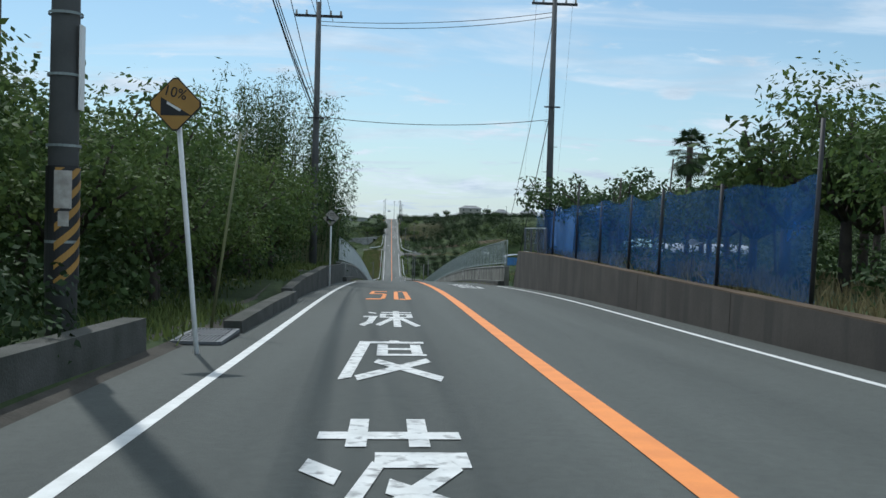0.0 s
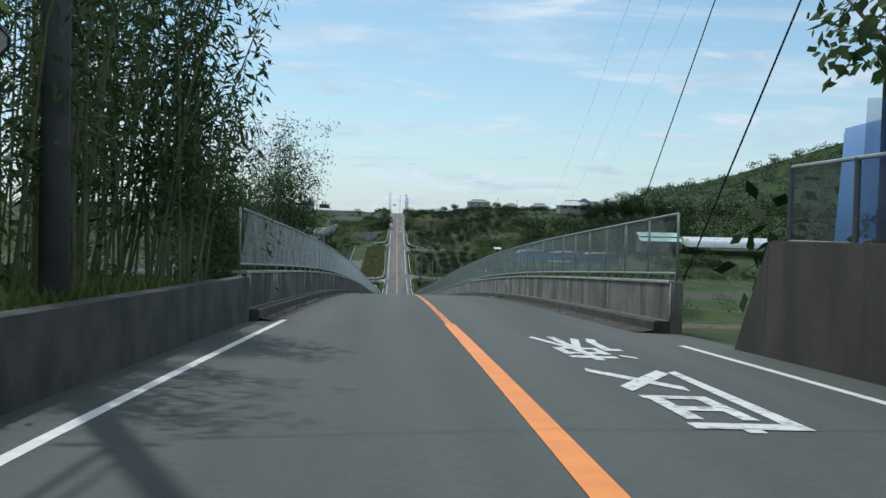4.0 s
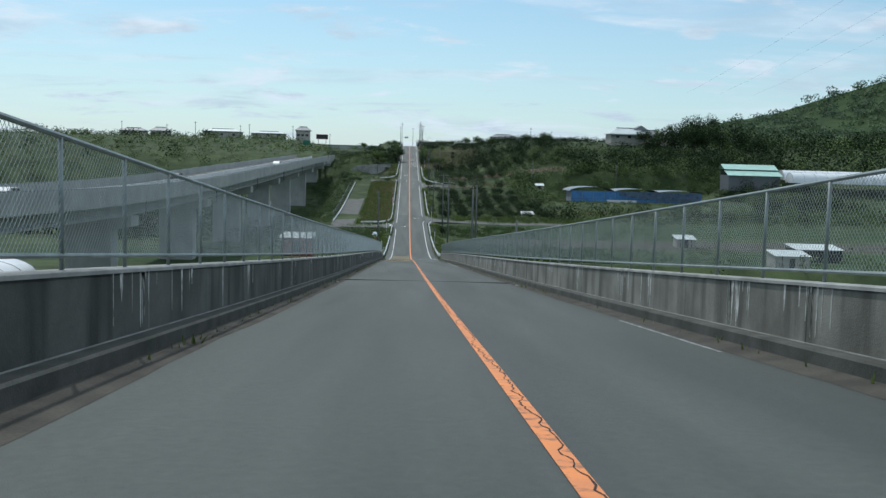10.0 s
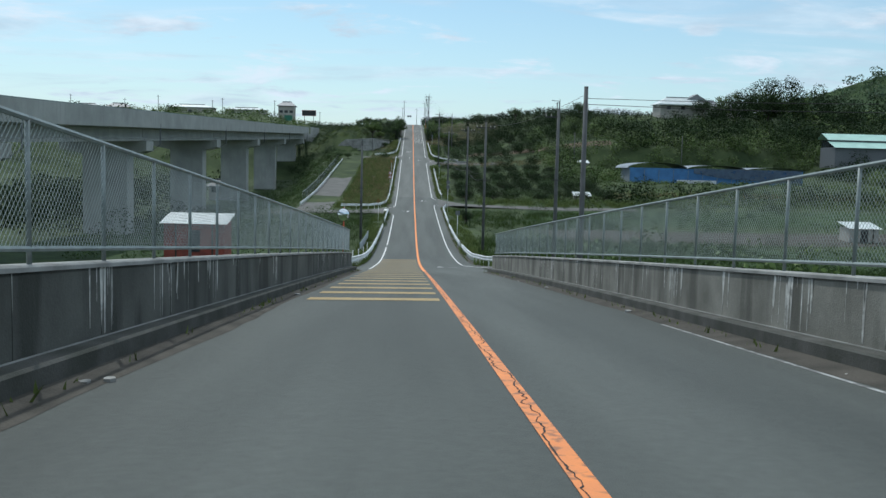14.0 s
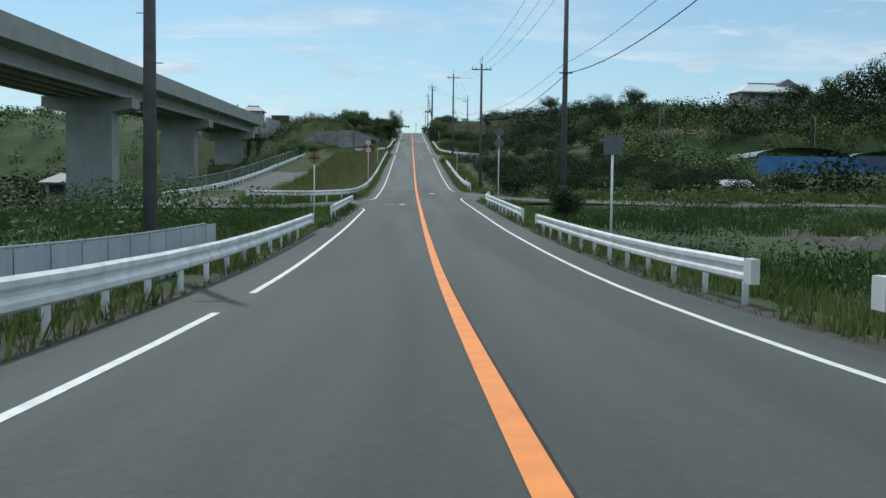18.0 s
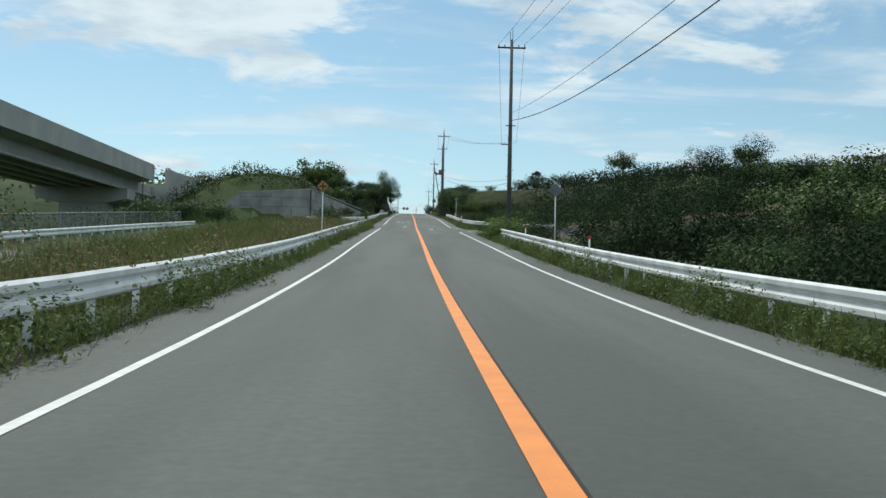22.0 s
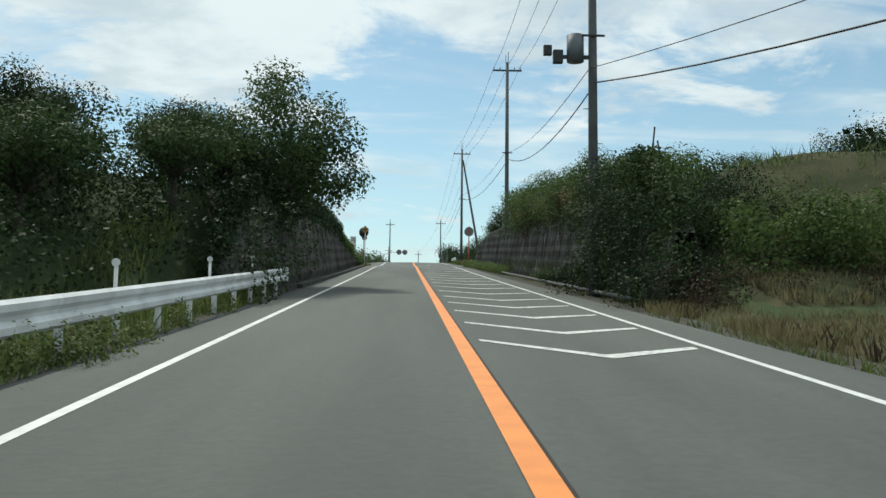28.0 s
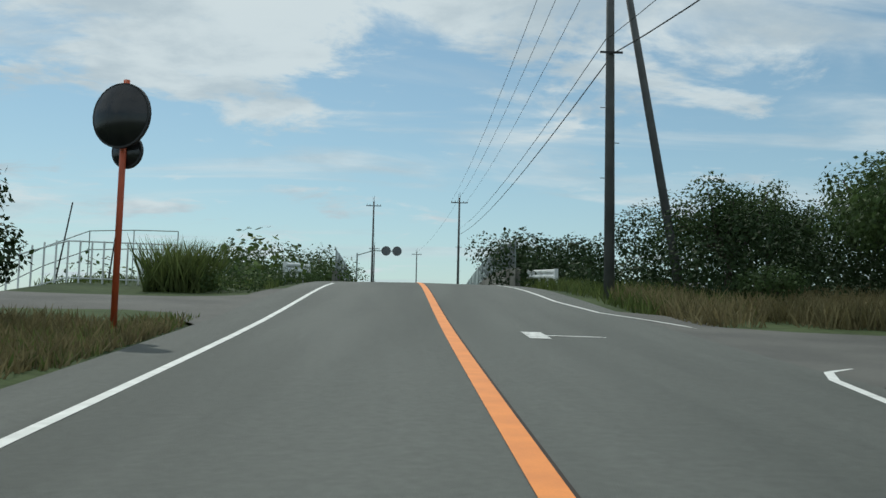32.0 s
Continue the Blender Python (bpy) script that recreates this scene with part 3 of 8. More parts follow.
def strip(pts, w, lift=0.006):
    """A painted strip of width w along road points (x, y)."""
    return Geo().sweep([(-w / 2, 0), (w / 2, 0)], on_road(pts, lift), closed=False)


CAMBER = 0.010


def build_road():
    xs = (-4.3, -3.25, 0, 3.25, 4.3)
    for y0, y1, material, label in ((-40, 396, ASPHALT, "grey asphalt two-lane road with worn wheel tracks"), (396, 790, ASPHALT_GLARE, "asphalt road climbing to the crest, coloured paler for glare")):
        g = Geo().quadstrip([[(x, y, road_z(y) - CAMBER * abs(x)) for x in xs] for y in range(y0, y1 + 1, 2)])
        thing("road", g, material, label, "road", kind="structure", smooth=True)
    thing("centre_line", ribbon(-0.105, 0.105, -40, 58, 0.006), ORANGE_LINE, "solid orange centre line", "road marking", kind="structure")
    thing("centre_line", ribbon(-0.07, 0.07, 58, 268, 0.006), ORANGE_WORN, "cracked orange centre line on the bridge", "road marking", kind="structure")
    thing("centre_line", ribbon(-0.097, 0.097, 268, 790, 0.006), ORANGE_LINE, "solid orange centre line", "road marking", kind="structure")
    edges = (((-3.36, -40), (-3.36, 30), (-3.33, 52), (-3.33, 59)), ((-3.29, 274), (-3.29, 318)), ((-3.29, 321), (-3.29, 361.0), (-3.5, 362.2), (-4.2, 362.6)),
             ((-5.4, 374.4), (-4.2, 375.4), (-3.6, 376.3), (-3.29, 378.4), (-3.29, 477), (-3.5, 478.6), (-4.6, 479)),
             ((-6, 485), (-4.4, 487.5), (-3.4, 490), (-3.29, 493), (-3.29, 640)),
             ((3.40, -40), (3.40, 54)), ((5.2, 284.5), (4.1, 286.6), (3.35, 289.5), (3.36, 293), (3.33, 374), (3.36, 379.2), (3.6, 380.9), (4.3, 382)),
             ((5.2, 392.6), (4.27, 393.0), (3.6, 393.7), (3.36, 396), (3.36, 466), (3.4, 468.4), (3.7, 469.8), (4.7, 470.4)),
             ((6.0, 479), (4.2, 483.5), (3.4, 486.5), (3.36, 490), (3.36, 608.5), (3.5, 611.5), (3.79, 613.5), (4.04, 615.1), (4.34, 615.9), (4.84, 616.4)), ((5.0, 622.4), (4.45, 624.4), (3.76, 626.2), (3.36, 630), (3.36, 660)))
    for pts in edges:
        fine = []
        for a, b in zip(pts, pts[1:]):
            n = max(1, int(abs(b[1] - a[1]) / 3))
            fine += [(a[0] + (b[0] - a[0]) * i / n, a[1] + (b[1] - a[1]) * i / n) for i in range(n)]
        fine.append(pts[-1])
        gg = Geo().sweep([(-0.058, 0), (0.058, 0)], [(x, y, road_z(y) - CAMBER * abs(x) + 0.005) for x, y in fine], closed=False)
        thing("edge_line", gg, EDGE_WHITE, "solid white edge line", "road marking", kind="structure")
    # side roads at the crossings
    for x0, x1, ya, yb, yc, yd, drop in ((-4.25, -40, 362.5, 375, 366, 371, -0.3), (4.25, 40, 377, 393.5, 383, 387.5, 0.1), (-4.25, -14, 478.5, 489, 479.5, 485.5, -0.1), (4.25, 24, 462, 486, 468, 474.5, -0.2),
                                         (4.25, 30, 283, 291.5, 284, 288, -0.3), (4.25, 40, 614.5, 627, 617.5, 623, 0.2), (-4.25, -22, 621, 634, 624, 630, 0.0)):
        rows = []
        for i in range(13):
            f = i / 12
            k = min(1.0, f * 4)
            a, b = ya + (yc - ya) * smooth01(k), yb + (yd - yb) * smooth01(k)
            x = x0 + (x1 - x0) * f ** 1.5
            row = []
            for j in range(5):
                y, g = a + (b - a) * j / 4, smooth01(f * 1.6)
                over = ground_z(x, y) + 0.05 if y > 600 and i else -99
                z = max((road_z(y) - 0.045) * (1 - g) + (ground_z(x, y) + 0.08) * g, over)
                row.append((x, y, ground_z(x, y) - 0.08 if y > 600 and i > 1 and j in (0, 4) else z))
            rows.append(row)
        thing("side_road", Geo().quadstrip(rows), ASPHALT_OLD, "narrow grey asphalt side road at a crossing", "road", kind="structure", smooth=True)
    # ramp beside the viaduct
    rows = [[(x, y, road_z(y) - 0.45) for x in (-19.6, -17, -14.2)] for y in range(372, 487, 6)]
    thing("service_road", Geo().quadstrip(rows), ASPHALT_OLD, "pale narrow service road climbing beside the viaduct", "road", kind="structure", smooth=True)
    # gritty shoulders
    for x0, x1, y0, y1 in ((-4.9, -4.25, 275, 345), (-5.0, -4.25, 378, 478), (-4.9, -4.25, 490, 545), (4.25, 4.9, 292, 374), (4.25, 5.0, 396, 462), (4.25, 4.9, 488, 612), (-5.2, -4.25, 545, 612), (4.25, 4.6, -40, 54), (-4.75, -4.25, -40, 59)):
        gg = Geo().quadstrip([[(x0, y, max(ground_z(x0, y), road_z(y) - 0.12) + 0.03), (x1, y, road_z(y) - CAMBER * 4.25 - 0.004)] for y in np.arange(y0, y1 + 1, 3.0)])
        thing("shoulder", gg, DIRT, "gritty dark road shoulder", "road", kind="structure", smooth=True)


build_road()
rr = np.random.default_rng(17)
V, y, x = [], 60.0, 0.0
while y < 268:
    nx, ny_ = float(np.clip(x + rr.normal() * 0.020, -0.05, 0.055)), y + 0.03 + 0.09 * rr.random()
    if noise.noise((y * 0.15, 3, 0)) > -0.25:
        w = 0.003 + 0.006 * rr.random()
        V.append([(x - w, y, road_z(y) + 0.0085), (x + w, y, road_z(y) + 0.0085), (nx + w, ny_, road_z(ny_) + 0.0085), (nx - w, ny_, road_z(ny_) + 0.0085)])
    x, y = nx, ny_
for xx, ya, yb in ((3.34, 91, 101), (3.36, 214, 232), (-3.02, 117.6, 126.3), (3.30, 150, 156)):
    mark_pts = [(xx, ya + (yb - ya) * i / 8) for i in range(9)]
    thing("edge_line", Geo().sweep([(-0.03, 0), (0.03, 0)], [(u, v, road_z(v) - CAMBER * abs(u) + 0.005) for u, v in mark_pts], closed=False), WORN_WHITE, "faint worn remains of a white edge line", "road marking", kind="structure")
thing("line_cracks", quads_mesh("line_cracks", np.array(V), CRACK), None, "dark crack running along the orange centre line", "crack", kind="stuff")
thing("joint_seal", ribbon(0.100, 0.124, 268, 700, 0.005), CRACK, "thin dark seam beside the centre line", "seam", kind="structure")


def mark(pieces, material, label, category="road marking"):
    """A painted mark made of convex pieces on the road."""
    g = Geo()
    for pts in pieces:
        g.poly([(x, y, road_z(y) - CAMBER * abs(x) + 0.008) for x, y in pts])
    return thing("road_marking", g, material, label, category, kind="structure")


def quad(x0, y0, x1, y1):
    return [(x0, y0), (x1, y0), (x1, y1), (x0, y1)]


def crossing_mark(x, y, side):
    """A short thick bar with a thin line to the side road."""
    s = side
    mark([quad(x - 0.17, y - 0.6, x + 0.17, y + 0.6), [(x + s * 0.17, y - 0.06), (x + s * 1.15, y - 0.06), (x + s * 1.15, y + 0.06), (x + s * 0.17, y + 0.06)][::s]], WHITE_LINE, "white crossing mark on the asphalt")


for x, y, s in ((-1.12, 368.2, -1), (1.35, 388.7, 1), (-1.1, 483.8, -1), (1.3, 477.6, 1), (1.35, 283.1, 1), (1.4, 620, 1)):
    crossing_mark(x, y, s)

mark([quad(4.25, 475.2, 4.72, 475.36), quad(4.42, 474.2, 4.72, 474.36), quad(4.45, 473.2, 4.75, 473.6), quad(4.4, 472.5, 4.6, 472.8), quad(4.4, 471.8, 4.55, 472.0)], WHITE_LINE, "broken white give-way line at a side road")
mark([[(-5.02, 368.9), (-4.55, 368.6), (-4.48, 372.3), (-4.98, 372.5)]], WHITE_LINE, "wide white stop bar at a side road")
mark([quad(-2.1 + 0.55 * i, 501.2, -1.8 + 0.55 * i, 502.2) for i in range(3)], WHITE_LINE, "three short white marks in the lane")
for i in range(21):
    y = 237.6 + 3.07 * i
    mark([quad(-3.16, y - 0.5, -0.2, y + 0.5)], YELLOW_BAR, "faded yellow slow-down bar across the lane")

for y in (537.3, 540.6, 544, 547.3, 550.6, 554.4, 558.6, 562.7, 566.9, 571.2, 576, 581, 587.3, 593.9, 599.8, 606):
    w = 0.28
    mark([[(0.27, y - 0.15), (1.7, y - 2.05), (1.7, y - 2.05 + w * 1.5), (0.27, y - 0.15 + w)], [(1.7, y - 2.05), (3.15, y - 0.65), (3.15, y - 0.65 + w), (1.7, y - 2.05 + w * 1.5)]], WHITE_LINE, "white zebra chevron in the closed half of the lane")



def stroke(cells, x, y, sx, sy, material, label):
    """Painted strokes, each given in a unit square, scaled to the road."""
    mark([[(x + sx * u, y + sy * v) for u, v in c] for c in cells], material, label)


def bar(u0, v0, u1, v1, w):
    """A thick stroke from one point to another."""
    d = Vector((u1 - u0, v1 - v0)); d.normalize()
    px_, py_ = -d.y * w / 2, d.x * w / 2
    return [(u0 - px_, v0 - py_), (u1 - px_, v1 - py_), (u1 + px_, v1 + py_), (u0 + px_, v0 + py_)][::-1]


def ccw(c):
    a = sum(c[i][0] * c[(i + 1) % len(c)][1] - c[(i + 1) % len(c)][0] * c[i][1] for i in range(len(c)))
    return c if a > 0 else c[::-1]


DO = [quad(0.10, 0.90, 1.0, 0.965), quad(0.52, 0.94, 0.66, 1.0), [(0.10, 0.93), (0.26, 0.93), (0.13, 0.04), (0.0, 0.0)], quad(0.36, 0.55, 0.50, 0.86), quad(0.80, 0.55, 0.94, 0.86), quad(0.50, 0.69, 0.80, 0.75), quad(0.36, 0.53, 0.98, 0.58),
      ccw(bar(0.36, 0.40, 1.05, 0.02, 0.10)), ccw(bar(0.18, 0.03, 0.98, 0.42, 0.10))]
SOKU = [[(0.02, 0.64), (0.30, 0.64), (0.22, 0.18), (0.10, 0.22), (0.14, 0.56), (0.02, 0.56)], [(0.0, 0.12), (0.10, 0.05), (0.24, 0.30), (0.14, 0.36)], ccw(bar(0.10, 0.90, 0.26, 0.82, 0.06)), quad(0.36, 0.86, 0.98, 0.93), quad(0.34, 0.56, 0.46, 0.80), quad(0.86, 0.56, 0.98, 0.80), quad(0.34, 0.54, 0.98, 0.60), quad(0.46, 0.72, 0.86, 0.78),
        quad(0.60, 0.02, 0.73, 1.0), ccw(bar(0.62, 0.54, 0.32, 0.10, 0.11)), ccw(bar(0.72, 0.54, 1.02, 0.06, 0.11))]
RAKU = [quad(0.02, 0.80, 1.0, 0.86), quad(0.22, 0.74, 0.36, 0.98), quad(0.64, 0.74, 0.78, 0.98), ccw(bar(0.0, 0.62, 0.22, 0.54, 0.08)), ccw(bar(0.0, 0.40, 0.2, 0.34, 0.08)), quad(0.42, 0.60, 1.0, 0.70), ccw(bar(0.44, 0.62, 0.30, 0.40, 0.08)), ccw(bar(0.5, 0.5, 1.0, 0.34, 0.08)), ccw(bar(0.92, 0.62, 0.36, 0.30, 0.08)),
        quad(0.42, 0.02, 0.54, 0.28), quad(0.84, 0.02, 0.96, 0.28), quad(0.42, 0.22, 0.96, 0.28), quad(0.42, 0.02, 0.96, 0.08)]
FIVE = [quad(0.1, 0.92, 0.95, 1.0), [(0.1, 0.94), (0.30, 0.94), (0.26, 0.62), (0.04, 0.62)], quad(0.04, 0.60, 0.80, 0.68), [(0.74, 0.66), (0.94, 0.60), (0.86, 0.10), (0.66, 0.04)], [(0.0, 0.0), (0.70, 0.02), (0.74, 0.11), (0.0, 0.10)]]
ZERO = [[(0.06, 0.04), (0.30, 0.0), (0.34, 1.0), (0.12, 0.96)], [(0.68, 0.0), (0.96, 0.05), (0.90, 0.96), (0.64, 1.0)], quad(0.36, 0.0, 0.66, 0.09), quad(0.38, 0.93, 0.62, 1.0)]


# ---- painted letters near the start ----
for cells, y, h, name in ((RAKU, 13.1, 4.1, "fall"), (DO, 19.25, 4.0, "degree"), (SOKU, 25.5, 4.0, "speed")):
    stroke(cells, -2.16, y, 0.96, h, WHITE_LINE, "worn white painted road lettering, part of a slow-down notice")
stroke(FIVE, -2.24, 34.1, 0.56, 5.5, ORANGE_LINE, "orange painted speed-limit numeral 5")
stroke(ZERO, -1.56, 34.1, 0.5, 5.5, ORANGE_LINE, "orange painted speed-limit numeral 0")
for k, (x, y) in enumerate(((1.12, 46.1), (1.18, 51.2))):
    stroke([[(1 - u, 1 - v) for u, v in c] for c in (DO, SOKU)[k]], x, y, 1.0, 4.0, WHITE_LINE, "white road lettering seen upside down in the other lane")

# expansion joint of the bridge
thing("expansion_joint", Geo().sweep([(-3.6, -0.03), (3.7, -0.03), (3.7, 0.004), (-3.6, 0.004)], on_road(((0, 177.5), (0, 177.72)))), ASPHALT_OLD, "pale steel expansion joint across the bridge deck", "expansion joint", kind="structure")


# ---- bridge ----
def build_bridge():
    for side, y0, y1 in ((-1, 58.6, 269), (1, 57.0, 272)):
        x = side * 4.2
        bridge = thing("bridge_parapet", None, None, "stained concrete bridge parapet with chain-link fence", "parapet", "bridge parapets")
        # wall in cast lengths with narrow joints
        n = 42
        # the left face gets the copy with shade put into its colour
        face = CONC_SHADE if side < 0 else CONCRETE
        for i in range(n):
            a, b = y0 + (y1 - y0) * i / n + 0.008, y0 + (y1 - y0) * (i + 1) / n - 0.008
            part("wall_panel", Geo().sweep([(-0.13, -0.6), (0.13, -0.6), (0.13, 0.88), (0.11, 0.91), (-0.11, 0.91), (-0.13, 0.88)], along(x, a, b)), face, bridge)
        part("coping", Geo().sweep([(-0.155, 0.91), (0.155, 0.91), (0.155, 0.95), (0.14, 0.965), (-0.14, 0.965), (-0.155, 0.95)], along(x, y0, y1)), CONC_CAP, bridge)
        part("kerb", Geo().sweep([(-0.16, -0.4), (0.16, -0.4), (0.16, 0.17), (0.13, 0.195), (-0.13, 0.195), (-0.16, 0.17)], along(side * 3.95, y0, y1)), CONC_DARK, bridge)
        part("ledge", Geo().sweep([(-0.012, 0.18), (0.012, 0.18), (0.012, 0.205), (-0.012, 0.205)], along(side * 4.045, y0, y1)), CONC_CAP, bridge, "pale worn edge above the kerb")
        # grime swept into the gutter
        gut = []
        for v in np.arange(y0, y1, 1.0):
            w = 3.42 + 0.10 * noise.noise((v * 0.15, side, 0)) + 0.06 * noise.noise((v * 0.9, side, 4))
            gut.append([(side * w, v, road_z(v) - CAMBER * w + 0.003), (side * 3.80, v, road_z(v) + 0.02)])
        part("gutter_grime", Geo().quadstrip(gut), DIRT, bridge, "dark grit lying along the kerb")
        # lime runs below the coping, in groups at the joints and cracks
        V = []
        for k in range(n * 2):
            if rng.random() < 0.2:
                continue
            yc = y0 + (y1 - y0) * k / (2 * n)
            for j in range(1 + int(16 * rng.random() ** 2)):
                y = yc + 0.4 * rng.normal() * (j > 0)
                w = 0.010 + 0.05 * rng.random() ** 2
                lo = 0.21 + 0.62 * rng.random() ** 1.6
                xi = x - side * 0.1335
                zs = np.linspace(0.905, lo, 5)
                ws = [w * (1 - 0.2 * q + 0.25 * rng.normal() * 0.4) for q in range(5)]
                for q in range(4):
                    V.append([(xi, y - ws[q + 1], road_z(y) + zs[q + 1]), (xi, y + ws[q + 1], road_z(y) + zs[q + 1]), (xi, y + ws[q], road_z(y) + zs[q]), (xi, y - ws[q], road_z(y) + zs[q])])
        part("lime_stain", quads_mesh("lime_stain", np.array(V), LIME), None, bridge, "white lime streaks")["kind"] = "stuff"
        hexa = [(0.028 * math.cos(a), 0.028 * math.sin(a)) for a in [math.pi * i / 3 for i in range(6)]]
        part("top_rail", Geo().sweep(hexa, along(x, y0, y1, 2.22)), STEEL, bridge)
        part("bottom_rail", Geo().sweep(hexa, along(x, y0, y1, 1.10)), STEEL, bridge)
        post = mesh_of("post", Geo().tube((0, 0, 0), (0, 0, 1.28), 0.024, 0.024, 7), STEEL, True)
        for i in range(int((y1 - y0) / 2) + 1):
            y = y0 + 2 * i
            part("post", post, None, bridge, at=(x, y, road_z(y) + 0.96))
        # woven wire, each wire a thin three-sided rod
        h, pitch, r = 1.10, 0.082, 0.0025
        k = np.arange(y0, y1 - h, pitch)
        za = np.array([road_z(v) for v in k]) + 1.10
        zb = np.array([road_z(v + h) for v in k]) + 1.10
        quads = []
        for (ya, z0_, yb, z1_), off in (((k, za, k + h, zb + h), 0.004), ((k, za + h, k + h, zb), -0.004)):
            for s in range(3):
                c0, c1 = 2 * math.pi * s / 3, 2 * math.pi * (s + 1) / 3
                P = lambda yy, zz, c: np.stack([np.full(len(yy), x + off + r * math.cos(c)), yy, zz + r * 1.4 * math.sin(c)], 1)
                quads.append(np.stack([P(ya, z0_, c0), P(ya, z0_, c1), P(yb, z1_, c1), P(yb, z1_, c0)], 1))
        part("chain_link", quads_mesh("chain_link", np.concatenate(quads), MESH_WIRE), None, bridge, "grey woven wire mesh")["kind"] = "stuff"
    deck = thing("bridge_deck", None, None, "concrete bridge carrying the road over the valley", "bridge", kind="structure")
    part("slab", Geo().sweep([(-4.6, -0.10), (-4.6, -0.9), (-3.0, -1.9), (3.0, -1.9), (4.6, -0.9), (4.6, -0.10)], along(0, 60, 270)), CONCRETE, deck)
    for y in (62, 98, 134, 170, 206, 242):
        part("pier", Geo().box(-2.4, y - 0.8, ground_z(0, y) - 1, 2.4, y + 0.8, road_z(y) - 1.85), CONCRETE, deck)


build_bridge()


# ---- motorway viaduct ----
def via_top(y):
    return -9.84 + (y - 269) * 0.0272 + 0.00025 * max(0.0, 300 - max(y, 130)) ** 2


def build_viaduct():
    v = thing("viaduct", None, None, "grey concrete motorway viaduct on wide piers", "viaduct")
    ys = [40 + i * 12 for i in range(40)]
    path = [(-38.0, min(y, 516), via_top(min(y, 516))) for y in ys]
    part("deck", Geo().sweep([(-6, -1.15), (-6, -1.75), (-4.6, -2.1), (4.6, -2.1), (6, -1.75), (6, -1.15)], path), CONC_CLEAN, v)
    for s in (-1, 1):
        part("parapet", Geo().sweep([(s * 6.02 - 0.14, -1.9), (s * 6.02 + 0.14, -1.9), (s * 6.02 + 0.14, 0), (s * 6.02 - 0.14, 0)], path), CONC_CLEAN, v)
        part("top_rail", Geo().sweep([(s * 6 - 0.05, 0.0), (s * 6 + 0.05, 0.0), (s * 6 + 0.05, 0.12), (s * 6 - 0.05, 0.12)], path), STEEL, v)
    part("carriageway", Geo().sweep([(-5.8, -1.146), (5.8, -1.146), (5.8, -1.10), (-5.8, -1.10)], path), ASPHALT_OLD, v)
    part("centre_barrier", Geo().sweep([(-0.05, -1.1), (0.05, -1.1), (0.05, -0.35), (-0.05, -0.35)], path), WHITE_STEEL, v)
    piers = [82 + 42 * i for i in range(11)]
    for x in (-42.2, -40.1, -38, -35.9, -33.8):
        for a, b in zip([40] + piers, piers + [514]):
            part("girder", Geo().sweep([(-0.32, -3.5), (0.32, -3.5), (0.32, -3.25), (0.12, -3.1), (0.12, -2.1), (-0.12, -2.1), (-0.12, -3.1), (-0.32, -3.25)], [(x, a + 0.1, via_top(a)), (x, b - 0.1, via_top(b))]), CONC_CLEAN, v)
    for y in piers:
        z = via_top(y) - 3.5
        part("pier_cap", Geo().plate([(-43.2, z), (-43.2, z - 1.2), (-40.6, z - 1.7), (-35.1, z - 1.7), (-32.8, z - 1.2), (-32.8, z)][::-1], y - 1.6, y + 1.6), CONC_CLEAN, v)
        part("pier", Geo().box(-40.5, y - 1.4, ground_z(-38, y) - 2, -35.2, y + 1.4, z - 1.0), CONC_CLEAN, v)
        part("drain_pipe", Geo().pipe([(-31.9, y + 1.4, z + 2.2), (-31.9, y + 1.4, z - 0.4), (-33.0, y + 1.3, z - 1.2), (-35.9, y + 1.1, z - 2.2), (-35.9, y + 1.1, ground_z(-36, y))], 0.09, 8), SIGN_GREY, v)
        for xx in (-41.6, -34.4):
            part("bearing_block", Geo().box(xx - 0.45, y - 0.7, z - 0.02, xx + 0.45, y + 0.7, z + 0.35), CONC_CAP, v)
    # the abutment at its end
    z = via_top(516)
    part("abutment", Geo().box(-45, 514, -24, -31.6, 520, z - 2.0), CONC_CLEAN, v)
    part("wing_wall", Geo().sweep([(-0.3, -14), (0.3, -14), (0.3, 0.15), (-0.3, 0.15)], [(-31.8, 514, z), (-31.4, 519, z), (-30.6, 524, z + 0.2)]), CONC_CLEAN, v)


build_viaduct()


def road_car(x, y, z, color, rot=0.0, truck=False):
    """A small distant car that stands on the motorway."""
    c = thing("car", None, None, "small %s car on the motorway deck" % ("white" if color is SIGN_WHITE else "dark"), "car", "cars on the motorway", at=pose(x, y, z, 0, 0, rot))
    part("body", Geo().plate([(-2.1, 0.35), (2.1, 0.35), (2.1, 0.75), (1.3, 0.85), (0.8, 1.38), (-1.1, 1.4), (-1.9, 0.9), (-2.1, 0.8)], -0.8, 0.8), color, c)
    part("window", Geo().plate([(-1.0, 0.92), (1.15, 0.92), (0.75, 1.3), (-0.95, 1.32)], -0.815, 0.815), GLASS_DARK, c)
    for wx in (-1.3, 1.3):
        for wy in (-0.7, 0.7):
            part("wheel", Geo().tube((wx, wy - 0.1, 0.31), (wx, wy + 0.1, 0.31), 0.31, 0.31, 12), DARK, c)


for x, y, col in ((-36, 222, SIGN_WHITE), (-36, 395, SIGN_WHITE), (-40, 300, DARK)):
    road_car(x, y, via_top(y) - 1.13, col, 90)


